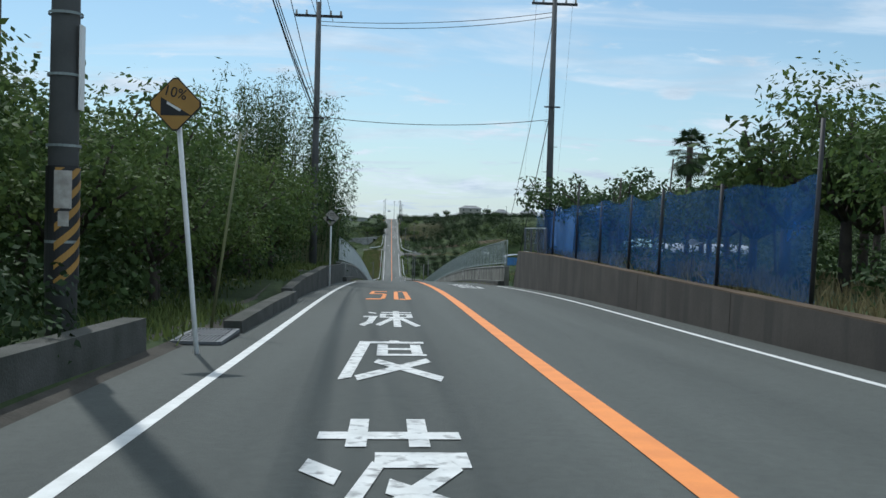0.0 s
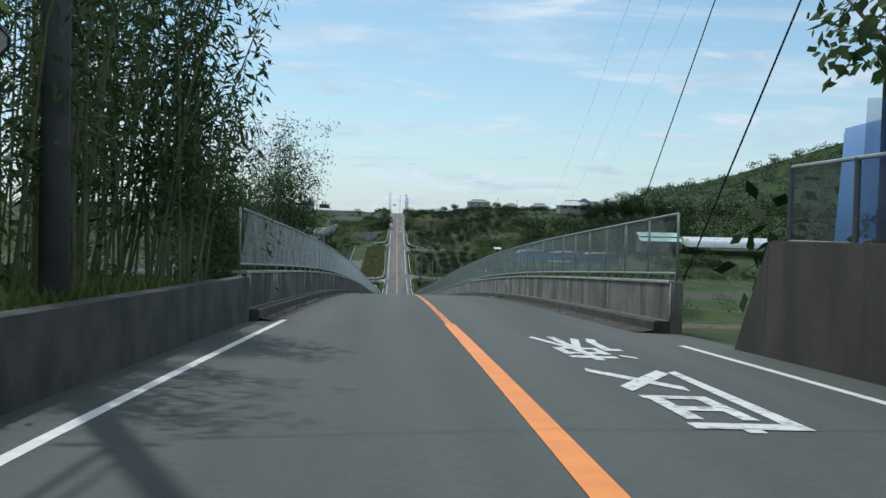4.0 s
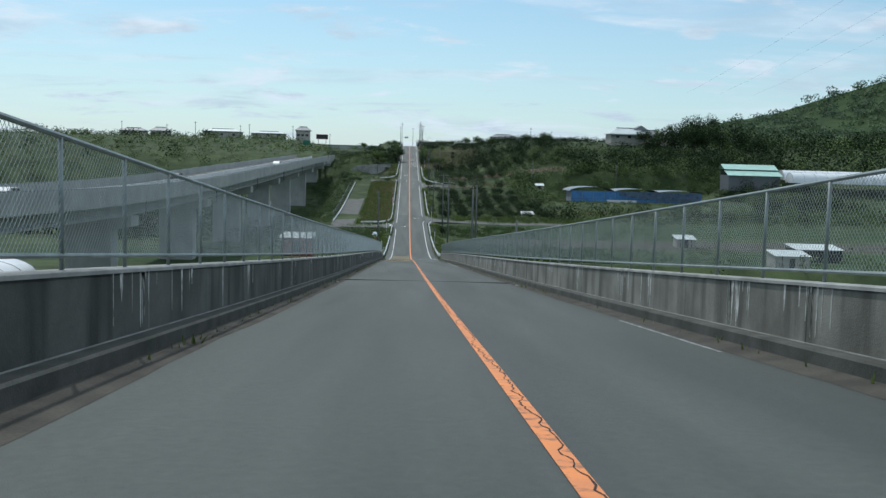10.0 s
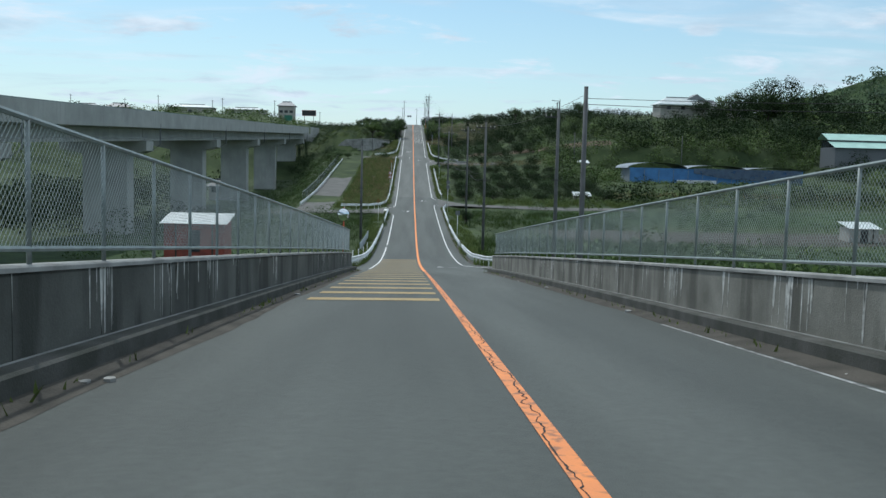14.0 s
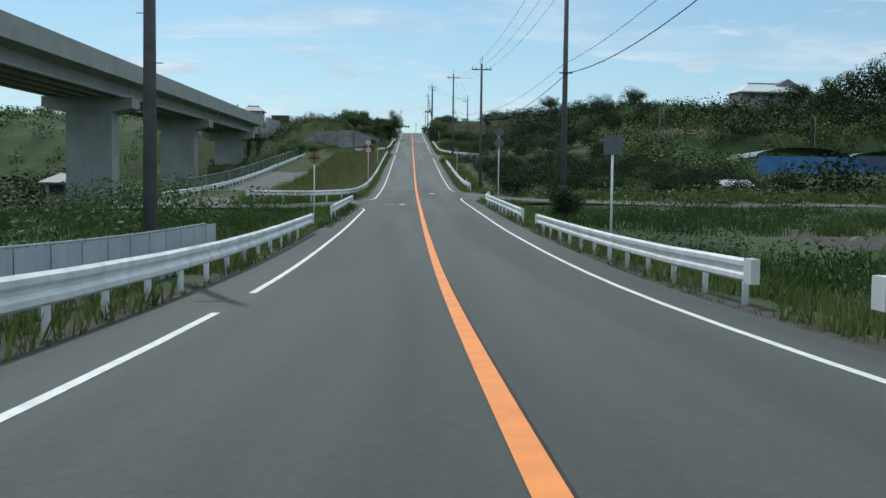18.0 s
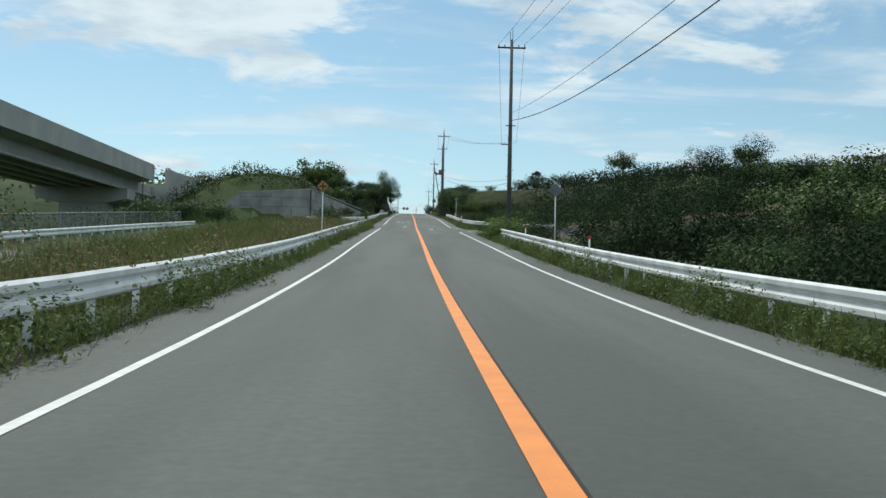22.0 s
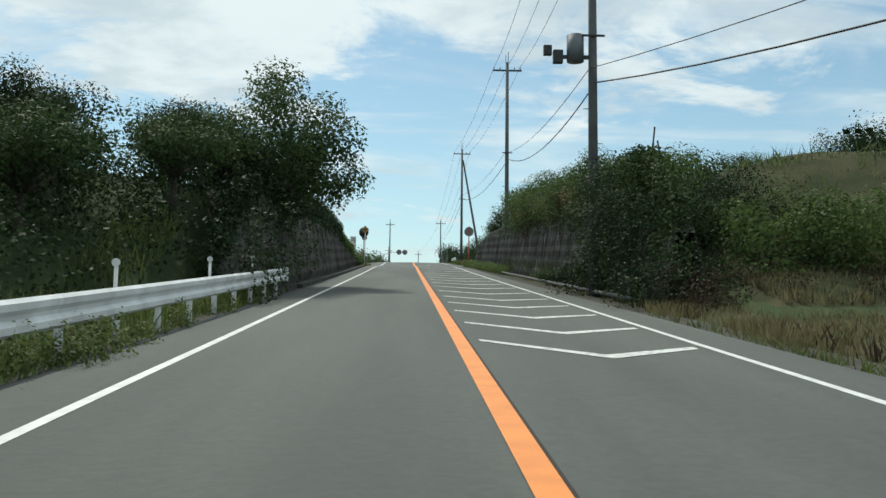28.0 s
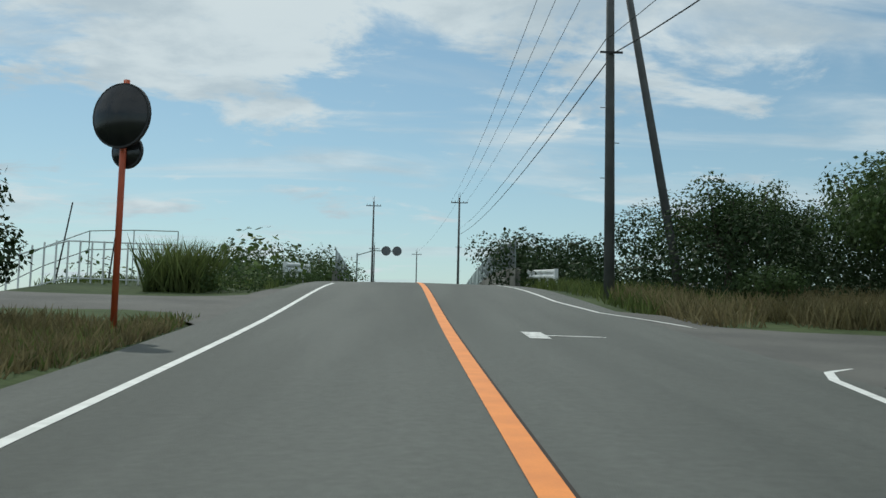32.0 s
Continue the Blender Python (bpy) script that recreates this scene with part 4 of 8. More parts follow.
# ---- guard rails ----
W_BEAM = [(0.0, 0.37), (0.055, 0.41), (0.055, 0.48), (0.0, 0.535), (0.0, 0.575), (0.055, 0.63), (0.055, 0.70), (0.0, 0.74), (-0.015, 0.74), (0.035, 0.69), (0.035, 0.64), (-0.02, 0.585), (-0.02, 0.525), (0.035, 0.47), (0.035, 0.42), (-0.015, 0.37)]


def guard_rail(pts, flip=False, base=None):
    """pts: (x, y) along the rail; the beam's waves face the road."""
    h = base or (lambda x, y: road_z(y) - 0.04)
    fine = []
    for a, b in zip(pts, pts[1:]):
        n = max(1, int(math.dist(a, b) / 4))
        fine += [(a[0] + (b[0] - a[0]) * i / n, a[1] + (b[1] - a[1]) * i / n) for i in range(n)]
    fine.append(pts[-1])
    path = [(x, y, h(x, y)) for x, y in fine]
    rail = thing("guard_rail", None, None, "white painted steel guard rail on posts beside the road", "guard rail", "guard rails")
    prof = [(-s, u) for s, u in W_BEAM][::-1] if flip else W_BEAM
    part("beam", Geo().sweep(prof, path), WHITE_STEEL, rail)
    post = mesh_of("post", Geo().tube((0, 0, -0.25), (0, 0, 0.70), 0.055, 0.055, 8), WHITE_STEEL, True)
    s = 0.09 if flip else -0.09
    travelled, nxt = 0.0, 0.5
    for a, b in zip(path, path[1:]):
        L = math.dist(a, b)
        while nxt < travelled + L:
            f = (nxt - travelled) / L
            p = Vector(a).lerp(Vector(b), f)
            d = (Vector(b) - Vector(a)).normalized()
            part("post", post, None, rail, at=(p.x + d.y * s, p.y - d.x * s, p.z))
            nxt += 2.0
        travelled += L
    for p in (path[0], path[-1]):
        part("end_cap", Geo().box(p[0] - 0.07, p[1] - 0.16, p[2] + 0.36, p[0] + 0.07, p[1] + 0.16, p[2] + 0.75), WHITE_STEEL, rail)


guard_rail(((-4.5, 271), (-4.5, 320), (-4.35, 341)))
guard_rail(((-4.3, 350), (-4.2, 363.8)))
guard_rail(((-12, 371.8), (-7.5, 373), (-5.6, 376.5), (-4.85, 381), (-4.7, 395), (-4.75, 480)))
guard_rail(((-11, 487.5), (-7.2, 490), (-5.6, 494.5)))
guard_rail(((-5.2, 496.5), (-4.8, 505), (-4.3, 552)))
guard_rail(((8.6, 284), (6.6, 287.5), (5.3, 292.5), (4.75, 300), (4.7, 315.5)), flip=True)
guard_rail(((4.65, 319.5), (4.5, 343)), flip=True)
guard_rail(((4.55, 348.5), (4.6, 370), (5.3, 376)), flip=True)
guard_rail(((5.2, 396.5), (4.95, 403), (4.9, 452)), flip=True)
guard_rail(((12, 474), (8, 479), (5.8, 486), (5.0, 494), (4.75, 529)), flip=True)
guard_rail(((5.2, 641), (5.1, 648)), flip=True)
guard_rail(((-5.1, 640), (-5.0, 648)))
ramp_z = lambda x, y: road_z(y) - 0.45
guard_rail(((-19.4, 378), (-19.3, 420), (-19.2, 474)), base=ramp_z)
guard_rail(((-6.5, 633.2), (-8.5, 633.4)), base=lambda x, y: ground_z(x, y))


def delineator(x, y, h=1.05, red=False):
    d = thing("delineator", None, None, "short white post with a round %s reflector" % ("red" if red else "white"), "delineator", "roadside delineators", at=(x, y, ground_z(x, y)))
    part("post", Geo().tube((0, 0, -0.2), (0, 0, h), 0.03, 0.03, 8), SIGN_WHITE, d, smooth=True)
    part("reflector", Geo().plate([(0.06 * math.cos(a), h + 0.05 + 0.06 * math.sin(a)) for a in [2 * math.pi * i / 14 for i in range(14)]], -0.035, -0.01), SIGN_RED if red else SIGN_WHITE, d)


for y in (285, 293, 301, 309, 532, 538, 544.5, 550):
    delineator(-4.95, y)
for x, y in ((5.2, 402.5), (5.2, 423), (5.2, 440), (5.3, 500), (5.3, 515)):
    delineator(x, y, red=True)


# ---- poles and wires ----
def utility_pole(x, y, top, arm=1.0, lamp=False, brace=None, trafo=0.0, plain=False, bands=False, r=0.17, base=None):
    z = ground_z(x, y) if base is None else base
    h = top - z
    p = thing("utility_pole", None, None, "tall dark concrete utility pole%s" % (" with lean-to strut" if brace else " with lamp arm" if lamp else " with steel crossarm"), "utility pole", "utility poles", at=(x, y, z))
    part("shaft", Geo().tube((0, 0, -0.6), (0, 0, h), r, r * 0.62, 12), POLE, p, smooth=True)
    if not plain:
        w = arm
        part("crossarm", Geo().box(-w, -0.05, h - 0.62, w if not lamp else 0.1, 0.05, h - 0.52), DARK, p)
        part("top_pin", Geo().pipe([(0.07, 0, h - 0.1), (0.07, 0, h + 0.75)], 0.022, 5), DARK, p)
        part("top_pin", Geo().pipe([(-0.10, 0, h - 0.1), (-0.10, 0, h + 0.55)], 0.022, 5), DARK, p)
        for sx in ((-0.92, -0.5, 0.5, 0.92) if not lamp else (-0.95, -0.55)):
            part("insulator", Geo().tube((sx * w, 0, h - 0.52), (sx * w, 0, h - 0.34), 0.05, 0.035, 8), PLASTER, p)
        part("low_arm", Geo().box(-0.35, -0.2, h * 0.56, 0.35, -0.15, h * 0.56 + 0.06), DARK, p)
        for k in range(4):
            part("step_bolt", Geo().pipe([((-1) ** k * 0.1, 0, 2.6 + k * 1.1), ((-1) ** k * 0.3, 0, 2.6 + k * 1.1)], 0.012, 4), DARK, p)
    if lamp:
        part("lamp_arm", Geo().pipe([(0.02, 0, h - 0.2), (0.02, 0, h + 0.62), (-0.55, 0, h + 0.66)], 0.028, 6), DARK, p)
    if trafo:
        part("transformer", Geo().tube((-0.55, 0, trafo), (-0.55, 0, trafo + 0.85), 0.27, 0.27, 14), SIGN_GREY, p, "grey transformer can", smooth=True)
        part("bracket", Geo().box(-1.15, -0.06, trafo + 0.1, -0.1, 0.06, trafo + 0.2), DARK, p)
        part("fuse_box", Geo().box(-1.25, -0.12, trafo - 0.05, -0.95, 0.12, trafo + 0.35), DARK, p)
        part("fuse_box", Geo().box(-1.55, -0.1, trafo + 0.2, -1.3, 0.1, trafo + 0.5), DARK, p)
    if brace:
        part("strut", Geo().tube((brace, 0.2, -0.4), (0.12, 0.05, h - 1.3), 0.15, 0.10, 10), POLE, p, smooth=True)
    return Vector((x, y, top))


POLES_L = [utility_pole(-5.2, 20.6, 10.6, plain=True), utility_pole(-4.85, 50.1, 10.3)]
POLE_R0 = utility_pole(5.25, 51.35, 11.5)
R_LINE = [utility_pole(8.0, 265, -9.4, plain=True), utility_pole(10.2, 288, -9.2, lamp=True), utility_pole(7.0, 316.6, -9.0), utility_pole(7.4, 354.5, -8.0), utility_pole(6.5, 401, -7.0, base=-19.9), utility_pole(6.25, 458, -0.4), utility_pole(11.8, 511.5, 1.6, lamp=True),
          utility_pole(5.0, 553, 9.6, trafo=7.4, base=-5.0), utility_pole(6.0, 588, 13.0, base=-1.6), utility_pole(5.5, 633, 16.2, brace=2.35)]
utility_pole(-6.5, 326.6, -11.6, arm=0.5, lamp=True)
FAR = [utility_pole(-4.6, 731, 20, base=5), utility_pole(6.0, 716, 18.5, base=5), utility_pole(2.5, 800, 20, base=4), utility_pole(-6, 790, 20, base=4)]
utility_pole(-10.6, 32, 12, plain=True)
utility_pole(43, 470, -4, plain=True, r=0.13)
utility_pole(75, 480, -4, plain=True, r=0.13)
utility_pole(8.3, 216.3, -10.8, plain=True, r=0.12)


def wire(a, b, sag=0.6, r=0.014):
    pts = []
    for i in range(13):
        f = i / 12
        p = Vector(a).lerp(Vector(b), f)
        p.z -= 4 * sag * f * (1 - f)
        pts.append(tuple(p))
    thing("overhead_wire", Geo().pipe(pts, r, 4), WIRE, "thin black overhead wire between poles", "wire", "overhead wires")


LOW_Y, LOW_Z = (316, 354.5, 401, 458, 511.5, 553, 588, 633), (-14.6, -14.2, -12.3, -6.15, -3.86, 1.75, 6.2, 10.3)
for a, b in zip(R_LINE[2:], R_LINE[3:]):
    for dx_ in (-0.9, 0.0, 0.9):
        wire(a + Vector((dx_, 0, -0.3)), b + Vector((dx_, 0, -0.3)), 0.7, 0.012)
    za, zb = (lerp(p.y, LOW_Y, LOW_Z) for p in (a, b))
    wire(Vector((a.x + 0.1, a.y, za)), Vector((b.x + 0.1, b.y, zb)), 0.95, 0.024)
    wire(Vector((a.x - 0.1, a.y, za + 0.45)), Vector((b.x - 0.1, b.y, zb + 0.45)), 0.6, 0.014)
wire(R_LINE[-1], FAR[1] , 0.9, 0.012)
wire(R_LINE[-1] + Vector((0.9, 0, -0.3)), FAR[1] + Vector((0.9, 0, -0.3)), 0.9, 0.012)
wire(Vector((5.6, 633, 10.3)), FAR[1] + Vector((0, 0, -4.4)), 0.9, 0.022)
wire(Vector((5.4, 633, 10.8)), FAR[1] + Vector((-0.3, 0, -3.9)), 0.9, 0.014)
wire(R_LINE[-1] + Vector((-0.9, 0, -0.3)), FAR[1] + Vector((-0.9, 0, -0.3)), 0.9, 0.012)
wire(FAR[1], FAR[2], 0.9, 0.012)
wire(FAR[0], FAR[3], 0.9, 0.012)
L0, L1 = POLES_L
for dz_, sag in ((-1.0, 0.4), (-1.2, 0.5), (-6.0, 0.5)):
    wire(L1 + Vector((0, 0, dz_ * 0.79)), POLE_R0 + Vector((0, 0, dz_ * 0.93)), sag * 0.6, 0.014)
wire(L0 + Vector((0, 0, -0.6)), L1 + Vector((0, 0, -4.7)), 0.5, 0.022)
wire(L0 + Vector((0.3, 0, 1.5)), L1 + Vector((0, 0, -4.2)), 0.4, 0.014)
for i, (dx_, dz_) in enumerate(((-0.1, -4.45), (0.12, -4.6), (0.05, -5.0))):
    wire(L0 + Vector((0.1 * i, 0, -0.2 - 0.25 * i)), L1 + Vector((dx_, 0, dz_)), 0.45 + 0.1 * i, 0.016)
wire((-5, -38, 13), L1 + Vector((0, 0, -0.8)), 0.7, 0.012)
wire((-4, -38, 13), L1 + Vector((0.6, 0, -0.8)), 0.7, 0.012)
for dx_ in (-0.8, 0.0, 0.8):
    wire(POLE_R0 + Vector((dx_, 0, -0.4)), (36 + 5 * dx_, 250, 3), 2.0, 0.0045)
wire(POLE_R0 + Vector((0, 0, -1)), (4.6, 66, -3), 0.05, 0.012)
wire(POLE_R0 + Vector((0, 0, -5)), (4.9, 62, -3.5), 0.05, 0.018)
wire(R_LINE[0] + Vector((0, 0, -0.4)), R_LINE[2] + Vector((0, 0, -0.3)), 0.6, 0.012)
wire(R_LINE[0] + Vector((0, 0, -0.6)), (60, 250, -8), 0.9, 0.014)
wire(R_LINE[0] + Vector((0, 0, -0.9)), (60, 252, -8), 1.1, 0.014)

# worn yellow and black guard on the nearest pole
guard = thing("pole_guard", None, None, "worn black and yellow striped guard with torn posters round a pole", "pole guard", at=(-5.2, 20.6, ground_z(-5.2, 20.6)))
ring = lambda r, z0, z1, a0, a1, n=10: Geo().quadstrip([[(r * math.cos(a0 + (a1 - a0) * i / n), r * math.sin(a0 + (a1 - a0) * i / n), z) for i in range(n + 1)] for z in (z0, z1)])
part("sleeve", ring(0.176, 0.75, 2.0, -3.4, 0.6, 18), BLACK, guard)
for k in range(7):
    g = Geo()
    a0, a1 = -1.7, 0.1
    z = 0.70 + k * 0.2
    rows = [[(0.181 * math.cos(a0 + (a1 - a0) * i / 10), 0.181 * math.sin(a0 + (a1 - a0) * i / 10), min(max(z + dz2 + 0.28 * i / 10, 0.76), 1.98)) for i in range(11)] for dz2 in (0, 0.09)]
    part("stripe", g.quadstrip(rows), YELLOW, guard)
part("poster", ring(0.185, 1.55, 1.95, -1.75, -0.75), PAPER, guard, "torn grey paper notice")
part("poster", ring(0.185, 1.36, 1.52, -1.5, -0.9), PAPER, guard, "torn grey paper notice")
for z in (1.18, 2.2, 2.95, 3.6):
    part("band", ring(0.178, z, z + 0.03, 0, 6.28, 20), STEEL, guard)
part("number_plate", Geo().box(0.17, -0.08, 2.6, 0.19, 0.06, 3.5), SIGN_WHITE, guard)


# ---- signs ----
def circle(r, cx=0, cz=0, n=28):
    return [(cx + r * math.cos(2 * math.pi * i / n), cz + r * math.sin(2 * math.pi * i / n)) for i in range(n)]


def diamond(r, cz, k=0.028):
    """A square on its corner with rounded tips."""
    out = []
    for i in range(4):
        a = math.pi / 2 * i
        for s in (-1, 1):
            out.append((math.cos(a) * (r - k) + s * -math.sin(a) * k, cz + math.sin(a) * (r - k) + s * math.cos(a) * k))
    return out


def text_mesh(body, size, name="lettering"):
    cu = bpy.data.curves.new("text", "FONT")
    cu.body, cu.size, cu.align_x, cu.align_y, cu.extrude = body, size, "CENTER", "CENTER", 0.002
    tmp = bpy.data.objects.new("text", cu)
    scene.collection.objects.link(tmp)
    me = bpy.data.meshes.new_from_object(tmp.evaluated_get(bpy.context.evaluated_depsgraph_get()))
    me.name = name
    bpy.data.objects.remove(tmp)
    me.materials.clear()
    return me


FACE = Matrix.Rotation(radians(90), 4, "X")


def sign_post(s, h, r=0.03, lean=0.0, material=WHITE_STEEL):
    part("post", Geo().tube((-lean, 0, -0.3), (0, 0.03, h), r, r, 10), material, s, smooth=True)


def slope_sign(x, y, h, lean=0.0, turn=0.0, faded=False):
    s = thing("warning_sign", None, None, "yellow diamond steep-hill sign reading 10 percent on a white post", "road sign", "slope warning signs", at=pose(x, y, ground_z(x, y), 0, 0, turn))
    sign_post(s, h, lean=lean)
    part("border", Geo().plate(diamond(0.335, h), -0.045, -0.03), BLACK, s)
    part("plate", Geo().plate(diamond(0.315, h), -0.05, -0.045), PAPER if faded else YELLOW, s, "yellow sign face")
    part("slope_symbol", Geo().plate([(-0.17, h - 0.13), (0.20, h - 0.13), (-0.17, h + 0.08)][::1], -0.054, -0.05), BLACK, s)
    part("arrow", Geo().plate([(-0.10, h + 0.005), (0.06, h - 0.085), (0.075, h - 0.06), (-0.09, h + 0.03)][::1], -0.057, -0.054), SIGN_WHITE, s)
    t = text_mesh("10%", 0.17)
    t.materials.append(BLACK)
    part("numerals", t, None, s, at=Matrix.Translation((0.0, -0.054, h + 0.13)) @ FACE @ Matrix.Rotation(radians(-14), 4, "Z"))
    return s


slope_sign(-4.21, 21.45, 3.16, lean=-0.36, turn=-8)
slope_sign(-3.86, 45.7, 2.80, turn=-6, faded=True)


def crossroad_sign(x, y, h, back=False, base=None):
    s = thing("warning_sign", None, None, "yellow diamond crossroads sign on a white post" if not back else "grey back of a diamond warning sign on a white post", "road sign", "crossroads signs", at=(x, y, ground_z(x, y) if base is None else base))
    sign_post(s, h + 0.3 if back else h)
    part("border", Geo().plate(diamond(0.335, h), -0.045, -0.03), SIGN_GREY if back else BLACK, s)
    if back:
        part("stay", Geo().box(-0.22, -0.07, h - 0.02, 0.22, -0.045, h + 0.02), SIGN_GREY, s)
    else:
        part("plate", Geo().plate(diamond(0.312, h), -0.05, -0.045), YELLOW, s)
        part("cross", Geo().plate([(-0.035, h - 0.2), (0.035, h - 0.2), (0.035, h + 0.2), (-0.035, h + 0.2)], -0.054, -0.05), BLACK, s)
        part("cross", Geo().plate([(-0.2, h - 0.035), (0.2, h - 0.035), (0.2, h + 0.035), (-0.2, h + 0.035)], -0.056, -0.052), BLACK, s)
    return s


crossroad_sign(-5.3, 351.4, 3.0)
crossroad_sign(-5.28, 441.4, 2.95)
crossroad_sign(5.8, 434.2, 2.95, back=True)
crossroad_sign(-4.3, 603.3, 2.95, base=0.05)
crossroad_sign(6.2, 530.5, 3.0, back=True)


def round_signs(x, y, z1, back=False):
    g = ground_z(x, y)
    s = thing("round_signs", None, None, "grey backs of two round signs on a tall white post" if back else "two round red-rimmed signs on a tall white post", "road sign", "round road signs", at=(x, y, g))
    h = z1 - g
    sign_post(s, h + 0.15, 0.035)
    for k, hz in enumerate((h, h - 0.72)):
        part("disc", Geo().plate(circle(0.30, 0, hz), -0.05, -0.035), SIGN_GREY if back else SIGN_RED, s)
        if back:
            part("stay", Geo().box(-0.28, -0.06, hz - 0.03, 0.28, -0.04, hz + 0.03), SIGN_GREY, s)
            continue
        part("face", Geo().plate(circle(0.235, 0, hz), -0.054, -0.05), SIGN_WHITE, s)
        if k == 0:
            t = text_mesh("50", 0.26)
            t.materials.append(SIGN_BLUE)
            part("numerals", t, None, s, at=Matrix.Translation((0, -0.058, hz)) @ FACE)
        else:
            part("slash", Geo().plate([(-0.19, hz + 0.16), (-0.16, hz + 0.19), (0.19, hz - 0.16), (0.16, hz - 0.19)][::-1], -0.058, -0.054), SIGN_RED, s)
            part("symbol", Geo().plate([(-0.10, hz - 0.12), (-0.05, hz - 0.12), (-0.02, hz + 0.13), (-0.07, hz + 0.13)], -0.057, -0.054), SIGN_BLUE, s)
            part("symbol", Geo().plate([(0.04, hz - 0.02), (0.09, hz - 0.02), (0.09, hz + 0.15), (0.04, hz + 0.15)], -0.057, -0.054), SIGN_BLUE, s)


round_signs(-4.6, 395.6, -15.4)
round_signs(5.2, 367.4, -16.35, back=True)


def traffic_mirror(x, y, zc, r=0.5, back=False, second=False, turn=0.0):
    g = ground_z(x, y)
    h = zc - g
    s = thing("traffic_mirror", None, None, "round convex road mirror on an orange post" if not back else "grey back of a round road mirror on an orange post", "traffic mirror", "traffic mirrors", at=pose(x, y, g, 0, 0, turn))
    part("post", Geo().tube((0, 0.06, -0.3), (0, 0.06, h + r + 0.1), 0.05, 0.05, 12), ORANGE_PAINT, s, smooth=True)
    dome = lambda rr, cz, y0, bulge: Geo().quadstrip([[(rr * f * math.cos(a), y0 - bulge * (1 - f * f), cz + rr * f * math.sin(a)) for a in [2 * math.pi * i / 32 for i in range(33)]] for f in (0.001, 0.25, 0.5, 0.75, 0.9, 1.0)])
    for cz, rr, yy in ((h, r, -0.05),) + (((h - 0.52, 0.24, 0.14),) if second else ()):
        part("back_shell", Geo().plate(circle(rr + 0.03, 0, cz, 32), yy, yy + 0.06), SIGN_GREY if back else DARK, s)
        if not back:
            part("mirror", dome(rr, cz, yy - 0.004, 0.12 * rr / 0.5), DARK_MIRROR if second else MIRROR, s, smooth=True)
        else:
            part("stay", Geo().box(-0.05, yy - 0.05, cz - rr * 0.7, 0.05, yy, cz + rr * 0.9), ORANGE_PAINT, s)
    return s


m1 = traffic_mirror(-5.85, 287.8, -17.5, 0.46, turn=-14)
part("name_plate", Geo().box(-0.07, -0.03, 2.0, 0.07, -0.015, 2.85), SIGN_WHITE, m1)
for k in range(4):
    part("text_bar", Geo().box(-0.035, -0.036, 2.12 + k * 0.18, 0.035, -0.03, 2.22 + k * 0.18), BLACK, m1)
traffic_mirror(-5.15, 619.2, 4.62, 0.48, second=True, turn=-20)
traffic_mirror(5.2, 615.0, 4.35, 0.42, back=True)

shrine = thing("name_sign", None, None, "tall white board with black characters on posts", "sign", at=(-5.5, 607.1, ground_z(-5.5, 607.1) + 0.16))
part("board", Geo().box(-0.25, -0.03, 0.6, 0.25, 0.0, 2.45), SIGN_WHITE, shrine)
part("top_cap", Geo().box(-0.27, -0.04, 2.45, 0.27, 0.01, 2.49), SIGN_GREY, shrine)
for k, ch in enumerate("丹生神"):
    t = text_mesh(ch, 0.44)
    t.materials.append(BLACK)
    part("character", t, None, shrine, at=Matrix.Translation((0, -0.034, 2.12 - k * 0.52)) @ FACE)
for sx in (-0.15, 0.15):
    part("leg", Geo().box(sx - 0.03, 0, -0.5, sx + 0.03, 0.05, 2.0), BARK, shrine)

# twin round signs on an arm past the crest
gantry = thing("arm_sign", None, None, "two dark round signs on an arm past the crest", "road sign", at=(-5.2, 700, 2.5))
part("mast", Geo().tube((0, 0, -2), (0, 0, 7.6), 0.09, 0.07, 10), STEEL, gantry)
part("arm", Geo().pipe([(0, 0, 7.4), (1.6, 0, 7.9), (4.4, 0, 7.9)], 0.05, 6), STEEL, gantry)
for cx in (2.9, 4.0):
    part("disc", Geo().plate(circle(0.48, cx, 7.9, 24), -0.1, -0.04), SIGN_GREY, gantry)

for x, y, h in ((5.0, 331.4, 3.4),):
    s = thing("marker_post", None, None, "slim white roadside post", "post", "slim roadside posts", at=(x, y, ground_z(x, y)))
    part("post", Geo().tube((0, 0, -0.3), (0, 0, h), 0.035, 0.035, 8), WHITE_STEEL, s, smooth=True)
    part("plate", Geo().box(-0.26, -0.06, h - 0.5, 0.26, -0.045, h + 0.05), SIGN_GREY, s)


